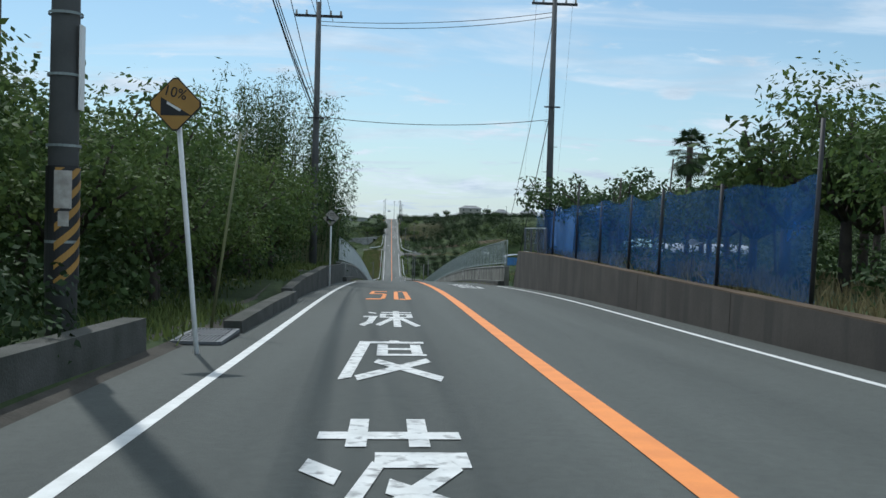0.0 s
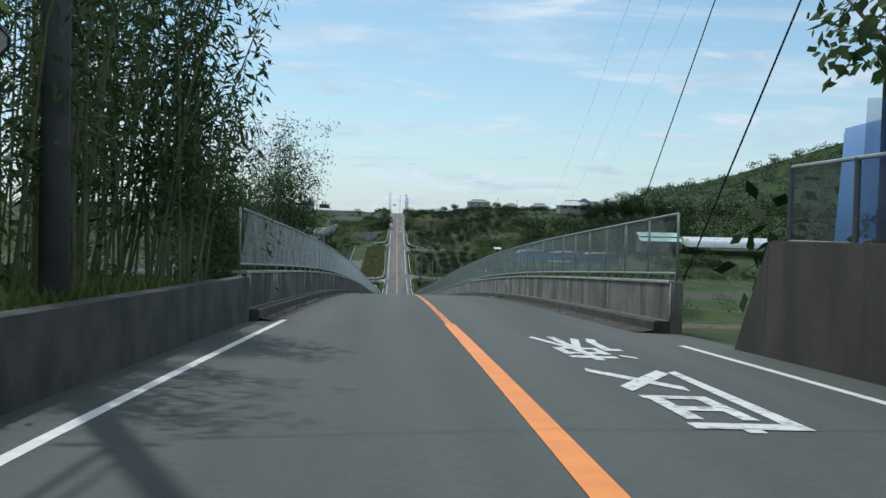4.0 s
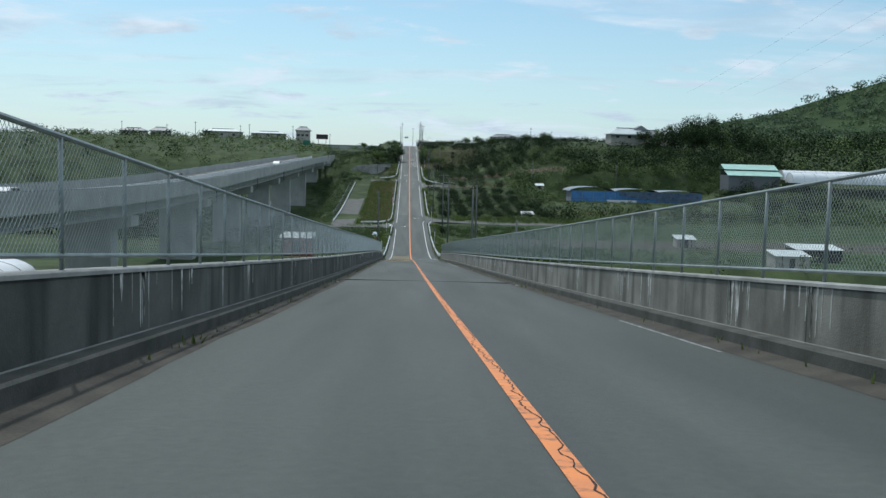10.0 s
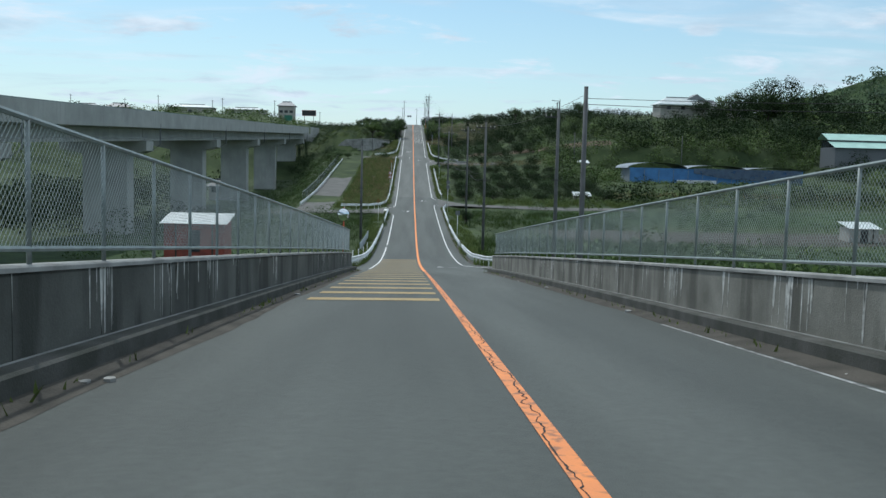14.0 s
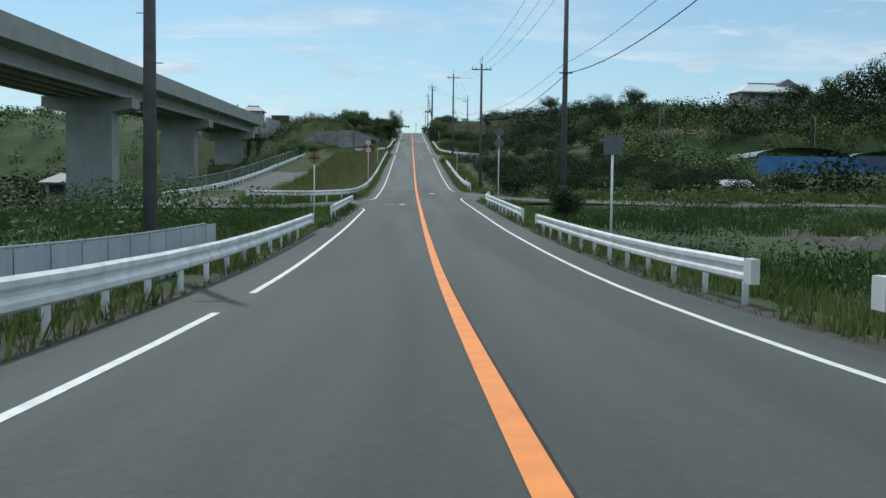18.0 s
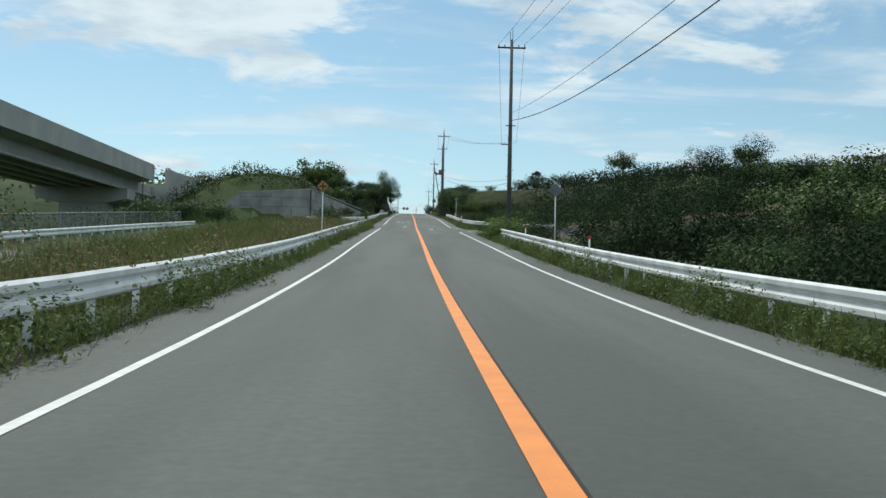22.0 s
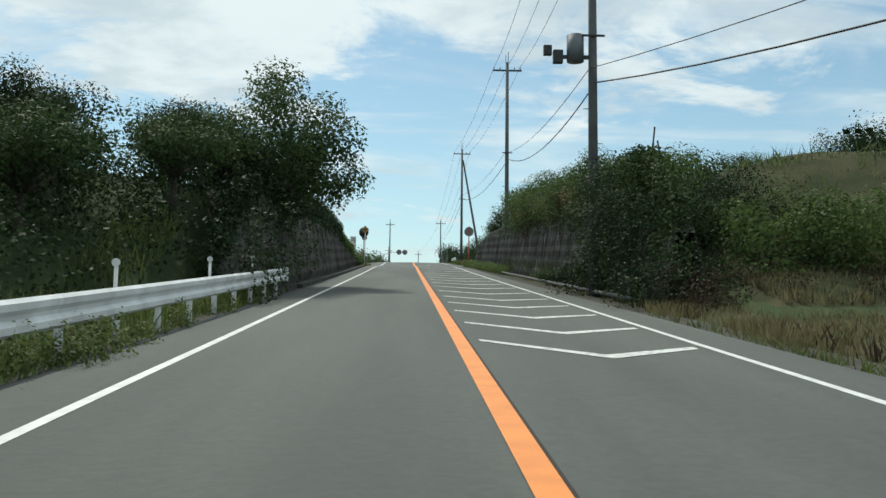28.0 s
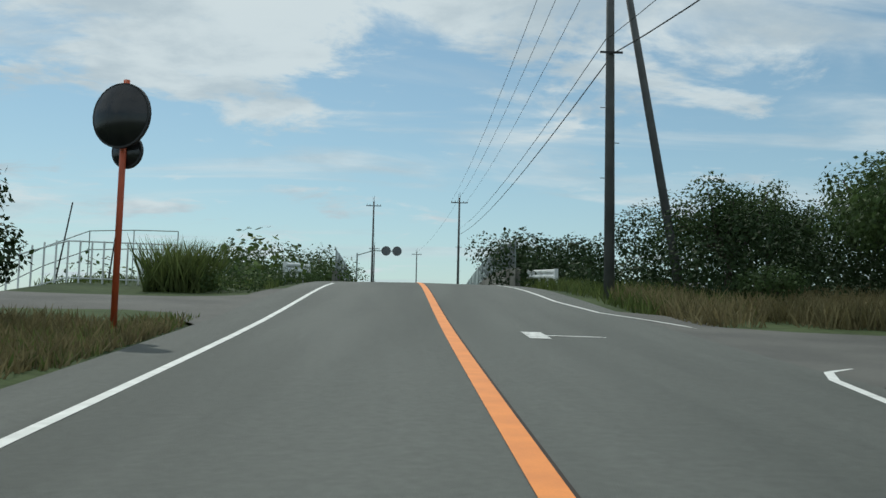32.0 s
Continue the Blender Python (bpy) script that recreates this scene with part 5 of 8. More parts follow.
# ---- walls ----
def retaining_wall(pts, label, material, cap=None, thick=0.3):
    """pts: (x, y, bottom, top)."""
    w = thing("retaining_wall", None, None, label, "wall")
    for a, b in zip(pts, pts[1:]):
        L = math.dist(a[:2], b[:2])
        k = max(1, int(L / 6))
        for i in range(k):
            p, q = [[u + (v - u) * f for u, v in zip(a, b)] for f in (i / k, (i + 1) / k)]
            d = Vector((q[0] - p[0], q[1] - p[1], 0)).normalized()
            s = Vector((d.y, -d.x, 0)) * thick / 2
            g = Geo()
            for e in (p, q):
                o = d * (0.012 if e is p else -0.012)
                g.v += [(e[0] - s.x + o.x, e[1] - s.y + o.y, e[2]), (e[0] + s.x + o.x, e[1] + s.y + o.y, e[2]), (e[0] + s.x * 0.9 + o.x, e[1] + s.y * 0.9 + o.y, e[3]), (e[0] - s.x * 0.9 + o.x, e[1] - s.y * 0.9 + o.y, e[3])]
            g.f += [(0, 1, 2, 3), (7, 6, 5, 4), (0, 4, 5, 1), (1, 5, 6, 2), (2, 6, 7, 3), (3, 7, 4, 0)]
            part("wall_panel", g, material, w)
        if cap:
            part("coping", Geo().sweep([(-thick / 2 - 0.03, 0), (thick / 2 + 0.03, 0), (thick / 2 + 0.03, 0.08), (-thick / 2 - 0.03, 0.08)], [(a[0], a[1], a[3]), (b[0], b[1], b[3])]), cap, w)
    return w


def rz_wall(x, ys, lo, tops):
    return [(x, y, road_z(y) + lo, t) for y, t in zip(ys, tops)]


orchard_wall = retaining_wall(rz_wall(4.28, (-30, -10, 10, 20, 32, 44, 52.5), -0.6, (0.7, 0.5, 0.2, 0.14, 0.15, 0.17, 0.08)), "dark stained concrete retaining wall below an orchard", WALL_DARK, None, 0.35)
z0, zt = road_z(52.5) - 0.6, 0.08
end = Geo()
end.v += [(4.105, 52.5, z0), (4.455, 52.5, z0), (4.437, 52.5, zt), (4.122, 52.5, zt), (4.105, 54.0, z0), (4.455, 54.0, z0)]
end.f += [(0, 3, 2, 1), (0, 4, 3), (1, 2, 5), (3, 4, 5, 2), (0, 1, 5, 4)]
part("sloping_end", end, WALL_DARK, orchard_wall)
part("worn_edge", Geo().sweep([(-0.15, 0), (0.15, 0), (0.15, 0.022), (-0.15, 0.022)], [(4.28, y, z) for y, z in ((-10, 0.5), (10, 0.2), (20, 0.14), (32, 0.15), (44, 0.17), (52.4, 0.08))]), SOIL, orchard_wall, "pale worn top edge")
scoop = thing("garden_pinwheel", None, None, "small white plastic pinwheel on a stake behind a net", "pinwheel", at=(5.6, 32.7, 0.05))
part("stake", Geo().pipe([(0, 0, -0.2), (0.03, 0, 0.9)], 0.012, 6), DARK, scoop)
part("blade", Geo().plate([(0.02 + 0.10 * math.cos(a), 0.87 + 0.085 * math.sin(a)) for a in [2 * math.pi * i / 14 for i in range(14)]], -0.03, -0.015), SIGN_WHITE, scoop)
part("blade", Geo().box(0.10, -0.03, 0.85, 0.26, -0.015, 0.88), SIGN_WHITE, scoop)
retaining_wall(rz_wall(-3.95, (24.2, 28, 32.5), -0.4, (road_z(24.2) + 0.14, road_z(28) + 0.2, road_z(32.5) + 0.22)), "low mossy concrete kerb wall under the trees", CONC_DARK, None, 0.3)
retaining_wall([(-4.12, y, road_z(y) - 0.5, road_z(y) + h) for y, h in ((33.2, 0.25), (36, 0.4), (46, 0.68), (58.5, 0.85))], "dark mossy concrete wall below trees", CONC_DARK, None, 0.3)
retaining_wall([(-4.75, 8, -1.0, 0.35), (-4.6, 21.3, -1.0, 0.0)], "low dark block wall overgrown with brush", CONC_DARK, None, 0.3)
grate = thing("drain_cover", None, None, "grey steel grating over a roadside drain", "drain cover")
part("pit", Geo().box(-4.45, 22.4, road_z(23.1) - 0.12, -3.8, 23.9, road_z(23.1) - 0.01), DARK, grate)
for xa, xb, ya, yb in ((-4.45, -4.40, 22.4, 23.9), (-3.85, -3.80, 22.4, 23.9), (-4.395, -3.855, 22.4, 22.45), (-4.395, -3.855, 23.85, 23.9), (-4.395, -3.855, 23.12, 23.17)):
    part("frame", Geo().box(xa, ya, road_z(23.1) - 0.008, xb, yb, road_z(23.1) + 0.032), SIGN_GREY, grate)
for k in range(11):
    part("bar", Geo().box(-4.385 + 0.05 * k, 22.46, road_z(23.1) - 0.008, -4.362 + 0.05 * k, 23.11, road_z(23.1) + 0.026), SIGN_GREY, grate)
    part("bar", Geo().box(-4.385 + 0.05 * k, 23.18, road_z(23.1) - 0.008, -4.362 + 0.05 * k, 23.84, road_z(23.1) + 0.026), SIGN_GREY, grate)

# wing wall of big precast blocks beside the motorway bank
block_wall = thing("block_wall", None, None, "grey wall of large precast concrete blocks under a grassy bank", "wall")


def blocks(a, b, rows, z0, h, tops, material, parent, thick=0.35, step=2.4):
    a, b = Vector((*a, 0)), Vector((*b, 0))
    L = (b - a).length
    d = (b - a) / L
    s = Vector((d.y, -d.x, 0))
    for r in range(rows):
        off = (r % 2) * step / 2
        u = -off
        while u < L:
            u0, u1 = max(u, 0) + 0.02, min(u + step, L) - 0.02
            u += step
            if u1 - u0 < 0.3:
                continue
            zb = z0 + r * h
            ta, tb = (np.interp(v, [0, L], tops) for v in (u0, u1))
            za, zt = min(zb + h - 0.03, ta), min(zb + h - 0.03, tb)
            if za < zb + 0.1 or zt < zb + 0.05:
                continue
            g = Geo()
            jut = 0.04 * rng.random()
            for uu, zz in ((u0, za), (u1, zt)):
                p = a + d * uu
                for k in (-thick / 2 - 0.02, thick / 2 + jut):
                    g.v += [(p.x + s.x * k, p.y + s.y * k, zb), (p.x + s.x * k, p.y + s.y * k, zz)]
            g.f += [(0, 2, 3, 1), (4, 5, 7, 6), (2, 6, 7, 3), (0, 1, 5, 4), (1, 3, 7, 5), (0, 4, 6, 2)]
            part("block", g, material, parent)


blocks((-20.5, 503.2), (-12.4, 503.5), 4, -10.6, 1.1, (-6.9, -6.3), CONC_BLOCK, block_wall)
blocks((-12.4, 503.5), (-7.0, 536), 4, -10.8, 1.12, (-6.3, -6.0), CONC_BLOCK, block_wall)
part("slanted_end", Geo().plate([(-24.5, -10.6), (-20.5, -10.6), (-20.5, -6.9), (-21.6, -7.6)], 503.0, 503.4), CONC_BLOCK, block_wall)
part("coping", Geo().sweep([(-0.22, 0), (0.26, 0), (0.26, 0.12), (-0.22, 0.12)], [(-20.5, 503.2, -6.9), (-12.4, 503.5, -6.3), (-7.0, 536, -6.0)]), CONC_CAP, block_wall)
part("core", Geo().sweep([(-0.15, -9), (0.12, -9), (0.12, -0.06), (-0.15, -0.06)], [(-20.5, 503.2, -6.9), (-12.4, 503.5, -6.3), (-7.0, 536, -6.0)]), CONC_DARK, block_wall)


# ribbed cutting walls near the crest
def ribbed_wall(x, y0, y1, tops, side, label):
    """A battered wall whose face is cast in slanting ribs, row by row."""
    w = thing("ribbed_wall", None, None, label, "wall", "cutting walls")
    bat = 0.16 * side
    g = Geo()
    ys = np.arange(y0, y1 + 0.1, 2.0)
    top = lambda y: road_z(y) + float(np.interp(y, *tops))
    g.quadstrip([[(x, y, road_z(y) - 0.4), (x + bat * (top(y) - road_z(y)), y, top(y)), (x + bat * (top(y) - road_z(y)) + 0.5 * side, y, top(y)), (x + 1.2 * side, y, road_z(y) - 0.4)] for y in ys], close=True)
    part("core", g, CONC_RIB, w)
    part("coping", Geo().sweep([(-0.2, 0), (0.2, 0), (0.2, 0.12), (-0.2, 0.12)], [(x + bat * (top(y) - road_z(y)) + 0.15 * side, y, top(y)) for y in ys]), CONC_DARK, w)
    # ribs that wander from side to side as they climb
    V = []
    pitch, step = 0.22, 0.12
    for y in np.arange(y0 + 0.2, y1 - 0.3, pitch):
        zb, zt = road_z(y) + 0.05, top(y) - 0.05
        zs = np.arange(zb, zt, step)
        f = lambda z: x + bat * (z - road_z(y))
        sway = lambda z: y + 0.17 * abs(((z - zb) * 1.9) % 1.0 - 0.5) + 0.012 * math.sin(y * 31 + z * 9)
        p = lambda dy_, z, o: (f(z) - side * o, sway(z) + dy_, z)
        for z0_, z1_ in zip(zs, zs[1:]):
            k0, k1 = 0.075 + 0.02 * math.sin(y * 5 + z0_ * 2), 0.075 + 0.02 * math.sin(y * 5 + z1_ * 2)
            V.append([p(-0.065, z0_, 0.0), p(0, z0_, k0), p(0, z1_, k1), p(-0.065, z1_, 0.0)])
            V.append([p(0, z0_, k0), p(0.065, z0_, 0.0), p(0.065, z1_, 0.0), p(0, z1_, k1)])
    part("rib_rows", quads_mesh("rib_rows", np.array(V), CONC_RIB), None, w, "slanting cast ribs, some streaked white")["kind"] = "stuff"
    return w


R_TOPS = ([545, 550, 575, 590, 600, 612], [0.8, 3.3, 3.1, 2.95, 2.75, 1.9])
L_TOPS = ([548, 553, 580, 589, 596, 601, 605], [0.6, 3.2, 2.7, 2.0, 1.35, 1.0, 0.3])
ribbed_wall(5.55, 547, 612, R_TOPS, 1, "dark ribbed concrete cutting wall with white streaks")
ribbed_wall(-5.05, 548, 605, L_TOPS, -1, "dark ribbed concrete cutting wall under hanging plants")
kerb = thing("gutter_kerb", Geo().sweep([(-0.09, -0.2), (0.09, -0.2), (0.09, 0.10), (-0.09, 0.10)], along(-4.32, 556, 604)), CONC_DARK, "mossy kerb at the foot of the wall", "kerb", kind="structure")
pipe_ = thing("drain_pipe", Geo().pipe(on_road([(4.95, y) for y in range(548, 606, 4)], 0.10), 0.065, 10), POLE, "long grey pipe along the foot of the wall", "pipe", smooth=True)

# chain-link fence on the right wall
fence = thing("wire_fence", None, None, "tall galvanised wire fence on top of the cutting wall", "fence")
fence_y = [583.6 + 2.4 * i for i in range(12)]
ft = lambda y: road_z(y) + float(np.interp(y, *R_TOPS))
for y in fence_y:
    part("post", Geo().tube((6.5, y, ft(y) - 0.2), (6.5, y, ft(y) + 1.6), 0.03, 0.03, 7), STEEL, fence, smooth=True)
part("top_rail", Geo().pipe([(6.5, y, ft(y) + 1.58) for y in fence_y], 0.024, 6), STEEL, fence)
V = []
for y in np.arange(fence_y[0], fence_y[-1] - 1.4, 0.1):
    for a, b in ((0.1, 1.55), (1.55, 0.1)):
        V.append([(6.5, y - 0.003, ft(y) + a), (6.5, y + 0.003, ft(y) + a), (6.5, y + 1.45, ft(y + 1.45) + b), (6.5, y + 1.444, ft(y + 1.45) + b)])
part("chain_link", quads_mesh("chain_link", np.array(V), MESH_WIRE), None, fence)["kind"] = "stuff"

# fence of the bridge beyond the crest
for side in (-1, 1):
    f2 = thing("bridge_fence", None, None, "grey wire fence of the bridge beyond the crest", "fence", "far bridge fences")
    first = 649 if side > 0 else 660
    ys = list(range(first, 700, 3))
    x = side * 4.6
    part("parapet", Geo().sweep([(-0.12, -0.5), (0.12, -0.5), (0.12, 0.8), (-0.12, 0.8)], along(x, first - 1, 700)), CONCRETE, f2)
    hh = lambda y: 2.1
    part("panel", Geo().quadstrip([[(x, y, road_z(y) + 0.7), (x, y, road_z(y) + hh(y))] for y in ys]), net_material("grey_mesh", (0.20, 0.23, 0.24), 0.25), f2)
    for y in ys:
        part("post", Geo().tube((x, y, road_z(y)), (x, y, road_z(y) + hh(y)), 0.03, 0.03, 6), STEEL, f2)

# grey sheet fence by the left pole
sheet = thing("sheet_fence", None, None, "low grey corrugated sheet fence behind the guard rail", "fence")
for i in range(15):
    y = 311 + i * 1.28
    z = road_z(y) - 0.1
    g = Geo().quadstrip([[(-5.75 - 0.02 * (k % 2), y + 1.24 * k / 8, z - 0.3) for k in range(9)], [(-5.75 - 0.02 * (k % 2), y + 1.24 * k / 8, z + 0.95) for k in range(9)]])
    part("sheet", g, FENCE_GREY, sheet)
    part("post", Geo().tube((-5.8, y, z - 0.3), (-5.8, y, z + 1.0), 0.03, 0.03, 6), STEEL, sheet)
part("top_rail", Geo().pipe([(-5.78, y, road_z(y) + 0.86) for y in range(311, 331, 3)], 0.025, 6), STEEL, sheet)
# wire fence above the service road
rf = thing("wire_fence", None, None, "low wire fence along the service road", "fence")
rows = [(-20.4, y, road_z(y) - 0.45) for y in range(390, 478, 4)]
for p in rows:
    part("post", Geo().tube(p, (p[0], p[1], p[2] + 1.5), 0.03, 0.03, 6), STEEL, rf)
part("top_rail", Geo().pipe([(p[0], p[1], p[2] + 1.5) for p in rows], 0.03, 6), STEEL, rf)
part("mesh_panel", Geo().quadstrip([[p, (p[0], p[1], p[2] + 1.48)] for p in rows]), net_material("dull_mesh", (0.20, 0.22, 0.22), 0.55), rf)
# white railing at the far left corner
wf = thing("white_railing", None, None, "white painted steel railing beside a yard", "railing")
for i in range(17):
    x = -13.5 + i * 0.36
    z = ground_z(x, 634)
    part("bar", Geo().tube((x, 634, z), (x, 634, z + 1.3), 0.032, 0.032, 6), WHITE_STEEL, wf)
for hz in (0.15, 1.28):
    part("rail", Geo().pipe([(x, 634, ground_z(x, 634) + hz) for x in (-13.5, -11, -9, -7.7)], 0.025, 6), WHITE_STEEL, wf)


yard = thing("plant_frame", None, None, "frame of thin grey poles for a vegetable net", "plant frame")
for i in range(6):
    xx = -16.0 + 1.5 * i
    zz = ground_z(xx, 637.5)
    part("pole", Geo().tube((xx, 637.5, zz - 0.2), (xx, 637.5, zz + 1.75), 0.02, 0.02, 6), STEEL, yard)
part("rail", Geo().pipe([(-16.0 + 1.5 * i, 637.5, ground_z(-16.0 + 1.5 * i, 637.5) + 1.75) for i in range(6)], 0.018, 5), STEEL, yard)
part("rail", Geo().pipe([(-16.0 + 1.5 * i, 637.5, ground_z(-16.0 + 1.5 * i, 637.5) + 1.1) for i in range(6)], 0.018, 5), STEEL, yard)
for xx, lean_ in ((-11.9, 0.45), (-10.2, 0.3)):
    zz = ground_z(xx, 635.5)
    thing("stake", Geo().tube((xx, 635.5, zz - 0.2), (xx + lean_, 635.5, zz + 2.7), 0.03, 0.025, 6), DARK, "leaning dark garden pole behind a railing", "stake", smooth=True)


# ---- buildings ----
def house(x, y, z, w, d, h, roof_h, turn=0.0, roof=None, wall=None, label="", eave=0.7, group="far houses", storeys=1):
    """A house with a hipped and gabled tile roof, windows and a door."""
    z = min(z, ground_z(x, y) + 1.8)
    ob = thing("house", None, None, label or "small house with grey tiled roof among trees", "house", group, at=pose(x, y, z, 0, 0, turn))
    part("wall", Geo().box(-w / 2, -d / 2, -2.4, w / 2, d / 2, h), wall or PLASTER, ob)
    e = eave
    g = Geo()
    a = [(-w / 2 - e, -d / 2 - e, h - 0.1), (w / 2 + e, -d / 2 - e, h - 0.1), (w / 2 + e, d / 2 + e, h - 0.1), (-w / 2 - e, d / 2 + e, h - 0.1)]
    r0, r1 = (-w * 0.28, 0, h + roof_h), (w * 0.28, 0, h + roof_h)
    g.v = a + [r0, r1] + [(p[0], p[1], p[2] - 0.18) for p in a]
    g.f = [(0, 1, 5, 4), (1, 2, 5), (2, 3, 4, 5), (3, 0, 4), (0, 6, 7, 1), (1, 7, 8, 2), (2, 8, 9, 3), (3, 9, 6, 0), (9, 8, 7, 6)]
    part("roof", g, roof or ROOF_TILE, ob)
    part("ridge", Geo().box(-w * 0.29, -0.18, h + roof_h - 0.08, w * 0.29, 0.18, h + roof_h + 0.22), ROOF_TILE, ob)
    for s in range(storeys):
        zb = 0.9 + s * 2.7
        for k in (-0.32, 0.0, 0.32):
            if zb + 1.2 < h:
                win = part("window", Geo().box(k * w - 0.8, -d / 2 - 0.06, zb, k * w + 0.8, -d / 2 - 0.005, zb + 1.2), SIGN_GREY, ob)
                part("pane", Geo().box(k * w - 0.72, -d / 2 - 0.08, zb + 0.08, k * w + 0.72, -d / 2 - 0.062, zb + 1.12), GLASS_DARK, win)
    return ob


big = house(99, 570, 8.2, 17, 9, 3.0, 2.6, 4, label="large farmhouse with pale tiled roofs on the ridge", roof=ROOF_WHITE)
part("upper_roof", Geo().plate([(2.0, 4.6), (10.5, 4.6), (6.3, 7.0)], -1.5, 3.5), ROOF_TILE, big)
part("lower_eave", Geo().box(-10, -6.5, 2.4, 10, -4.4, 2.7), ROOF_WHITE, big)
house(112, 578, 8.0, 9, 7, 3, 2.2, -10)
house(118, 566, 7.0, 6, 6, 2.6, 1.8, 15)
house(70, 848, 13.5, 19, 9, 6.0, 2.0, 0, storeys=2, label="long two-storey building on the far ridge")
house(98, 850, 13, 10, 8, 3.2, 2.4, 8)
house(118, 820, 15, 14, 8, 3.2, 2.4, -6)
house(140, 800, 16, 10, 8, 3.2, 2.2, 5)
house(160, 790, 17, 12, 8, 3.2, 2.4, 12)
house(165, 640, 9, 12, 8, 3.2, 2.4, 12)
house(190, 700, 12, 16, 8, 3.0, 2.0, 0, roof=ROOF_WHITE)
house(150, 620, 8, 9, 7, 3.0, 2.2, -12)
house(-100, 652, 6.1, 20, 8, 3.4, 1.2, 0, roof=ROOF_WHITE, label="long low building with a pale roof on the ridge")
house(-76, 655, 6.6, 18, 7, 2.6, 0.9, 0, roof=ROOF_WHITE, label="long low building with a pale roof on the ridge")
house(-57, 650, 6.9, 7, 6, 4.2, 1.8, 0, storeys=1)
house(-135, 660, 6.1, 10, 7, 3, 1.8, 6)
house(-148, 655, 6.1, 13, 7, 2.6, 1.4, 0)
house(-40, 420, -21.5, 7, 5, 2.4, 1.2, 10, label="small farm shed beyond the viaduct")

# the long beam bridge and board beyond the motorway
ob = thing("overbridge", None, None, "long pale overbridge across the motorway", "bridge")
part("beam", Geo().box(-48, 700, 2.4, -14, 704, 4.4), CONC_CLEAN, ob)
part("rail", Geo().box(-48, 699.8, 4.4, -14, 700, 5.0), STEEL, ob)
for x in (-44, -18):
    part("pier", Geo().box(x - 1, 701, -6, x + 1, 703, 2.4), CONC_CLEAN, ob)
bb = thing("billboard", None, None, "dark board on posts beside the motorway", "billboard", at=(-46, 640, 1))
part("board", Geo().box(-3, -0.1, 5.5, 3, 0.1, 7.8), DARK, bb)
part("border", Geo().box(-3.1, -0.08, 5.4, 3.1, 0.08, 7.9), SIGN_RED, bb)
for x in (-2, 2):
    part("post", Geo().box(x - 0.1, 0.1, -2, x + 0.1, 0.3, 5.6), DARK, bb)
gs = thing("motorway_sign", None, None, "green motorway sign on a post", "road sign", at=(-50, 600, -1))
part("board", Geo().box(-1.6, -0.08, 3.5, 1.6, 0.08, 5.6), mat("sign_green", (0.02, 0.16, 0.10), 0.5), gs)
part("post", Geo().box(-0.1, 0.08, -2, 0.1, 0.25, 5), STEEL, gs)

# barn with a pale green roof, film houses and the netted blue house
barn = thing("barn", None, None, "long barn with a pale green metal roof", "barn", at=pose(119, 465, ground_z(119, 465), 0, 0, 0))
zb = -9.5 - ground_z(119, 465)
part("wall", Geo().box(-9, -4, -1, 9, 5, zb + 3.0), SIGN_GREY, barn)
part("roof", Geo().quadstrip([[(-9.6, -5, zb + 2.9), (9.6, -5, zb + 2.9)], [(-9.6, -0.5, zb + 4.6), (9.6, -0.5, zb + 4.6)]]).quadstrip([[(-9.6, -0.7, zb + 5.0), (9.6, -0.7, zb + 5.0)], [(-9.6, 3.5, zb + 6.8), (9.6, 3.5, zb + 6.8)], [(-9.6, 6, zb + 5.2), (9.6, 6, zb + 5.2)]]), ROOF_GREEN, barn, "pale green metal roof")
part("clerestory", Geo().box(-9, -0.6, zb + 3.0, 9, 4.5, zb + 5.0), GLASS_DARK, barn)


def film_house(x, y, length, w, h, turn=90.0, label="white plastic film greenhouse", base=None):
    z = ground_z(x, y) if base is None else base
    t = thing("greenhouse", None, None, label, "greenhouse", "film greenhouses", at=pose(x, y, z, 0, 0, turn))
    arch = [(w / 2 * math.cos(a), h * math.sin(a)) for a in [math.pi * i / 12 for i in range(13)]]
    part("film", Geo().quadstrip([[(u, yy, max(v, -0.2)) for u, v in arch] for yy in np.linspace(-length / 2, length / 2, 12)]), FILM, t, smooth=True)
    for yy in np.linspace(-length / 2, length / 2, 12):
        part("hoop", Geo().pipe([(u * 1.01, yy, v * 1.01) for u, v in arch], 0.04, 5), STEEL, t)
    for yy in (-length / 2, length / 2):
        part("end_wall", Geo().poly([(u, yy, v) for u, v in arch]), FILM, t)
    return t


for k in range(2):
    film_house(152, 458 + k * 8, 44, 7, 3.4, base=-8.6 + k * 0.9)
for k in range(4):
    film_house(-57.5 - 11.5 * k, 246, 48, 11.3, 2.4, turn=0, base=-22.9 + 0.8 * k, label="wide white plastic film greenhouse beside the viaduct")

net = thing("net_house", None, None, "long low orchard house of blue sheet under grey shade net", "greenhouse", at=(0, 0, 0))
zn = -16.6
part("blue_wall", Geo().box(54, 452, zn - 2, 98, 452.15, zn + 3.5), BLUE_SHEET, net, "blue plastic sheet wall")
part("side_wall", Geo().box(54, 452.2, zn - 2, 54.15, 462, zn + 3.5), GREY_NET, net)
for k in range(3):
    x0 = 53.5 + k * 15.0
    arch = [(x0 + 7.45 - 7.6 * math.cos(a), zn + 3.4 + (1.5, 1.1, 0.8)[k] * math.sin(a)) for a in [math.pi * i / 10 for i in range(11)]]
    part("net_roof", Geo().quadstrip([[(u, yy, v) for u, v in arch] for yy in np.linspace(451.5, 466, 6)]), GREY_NET, net, "grey shade net roof", smooth=True)
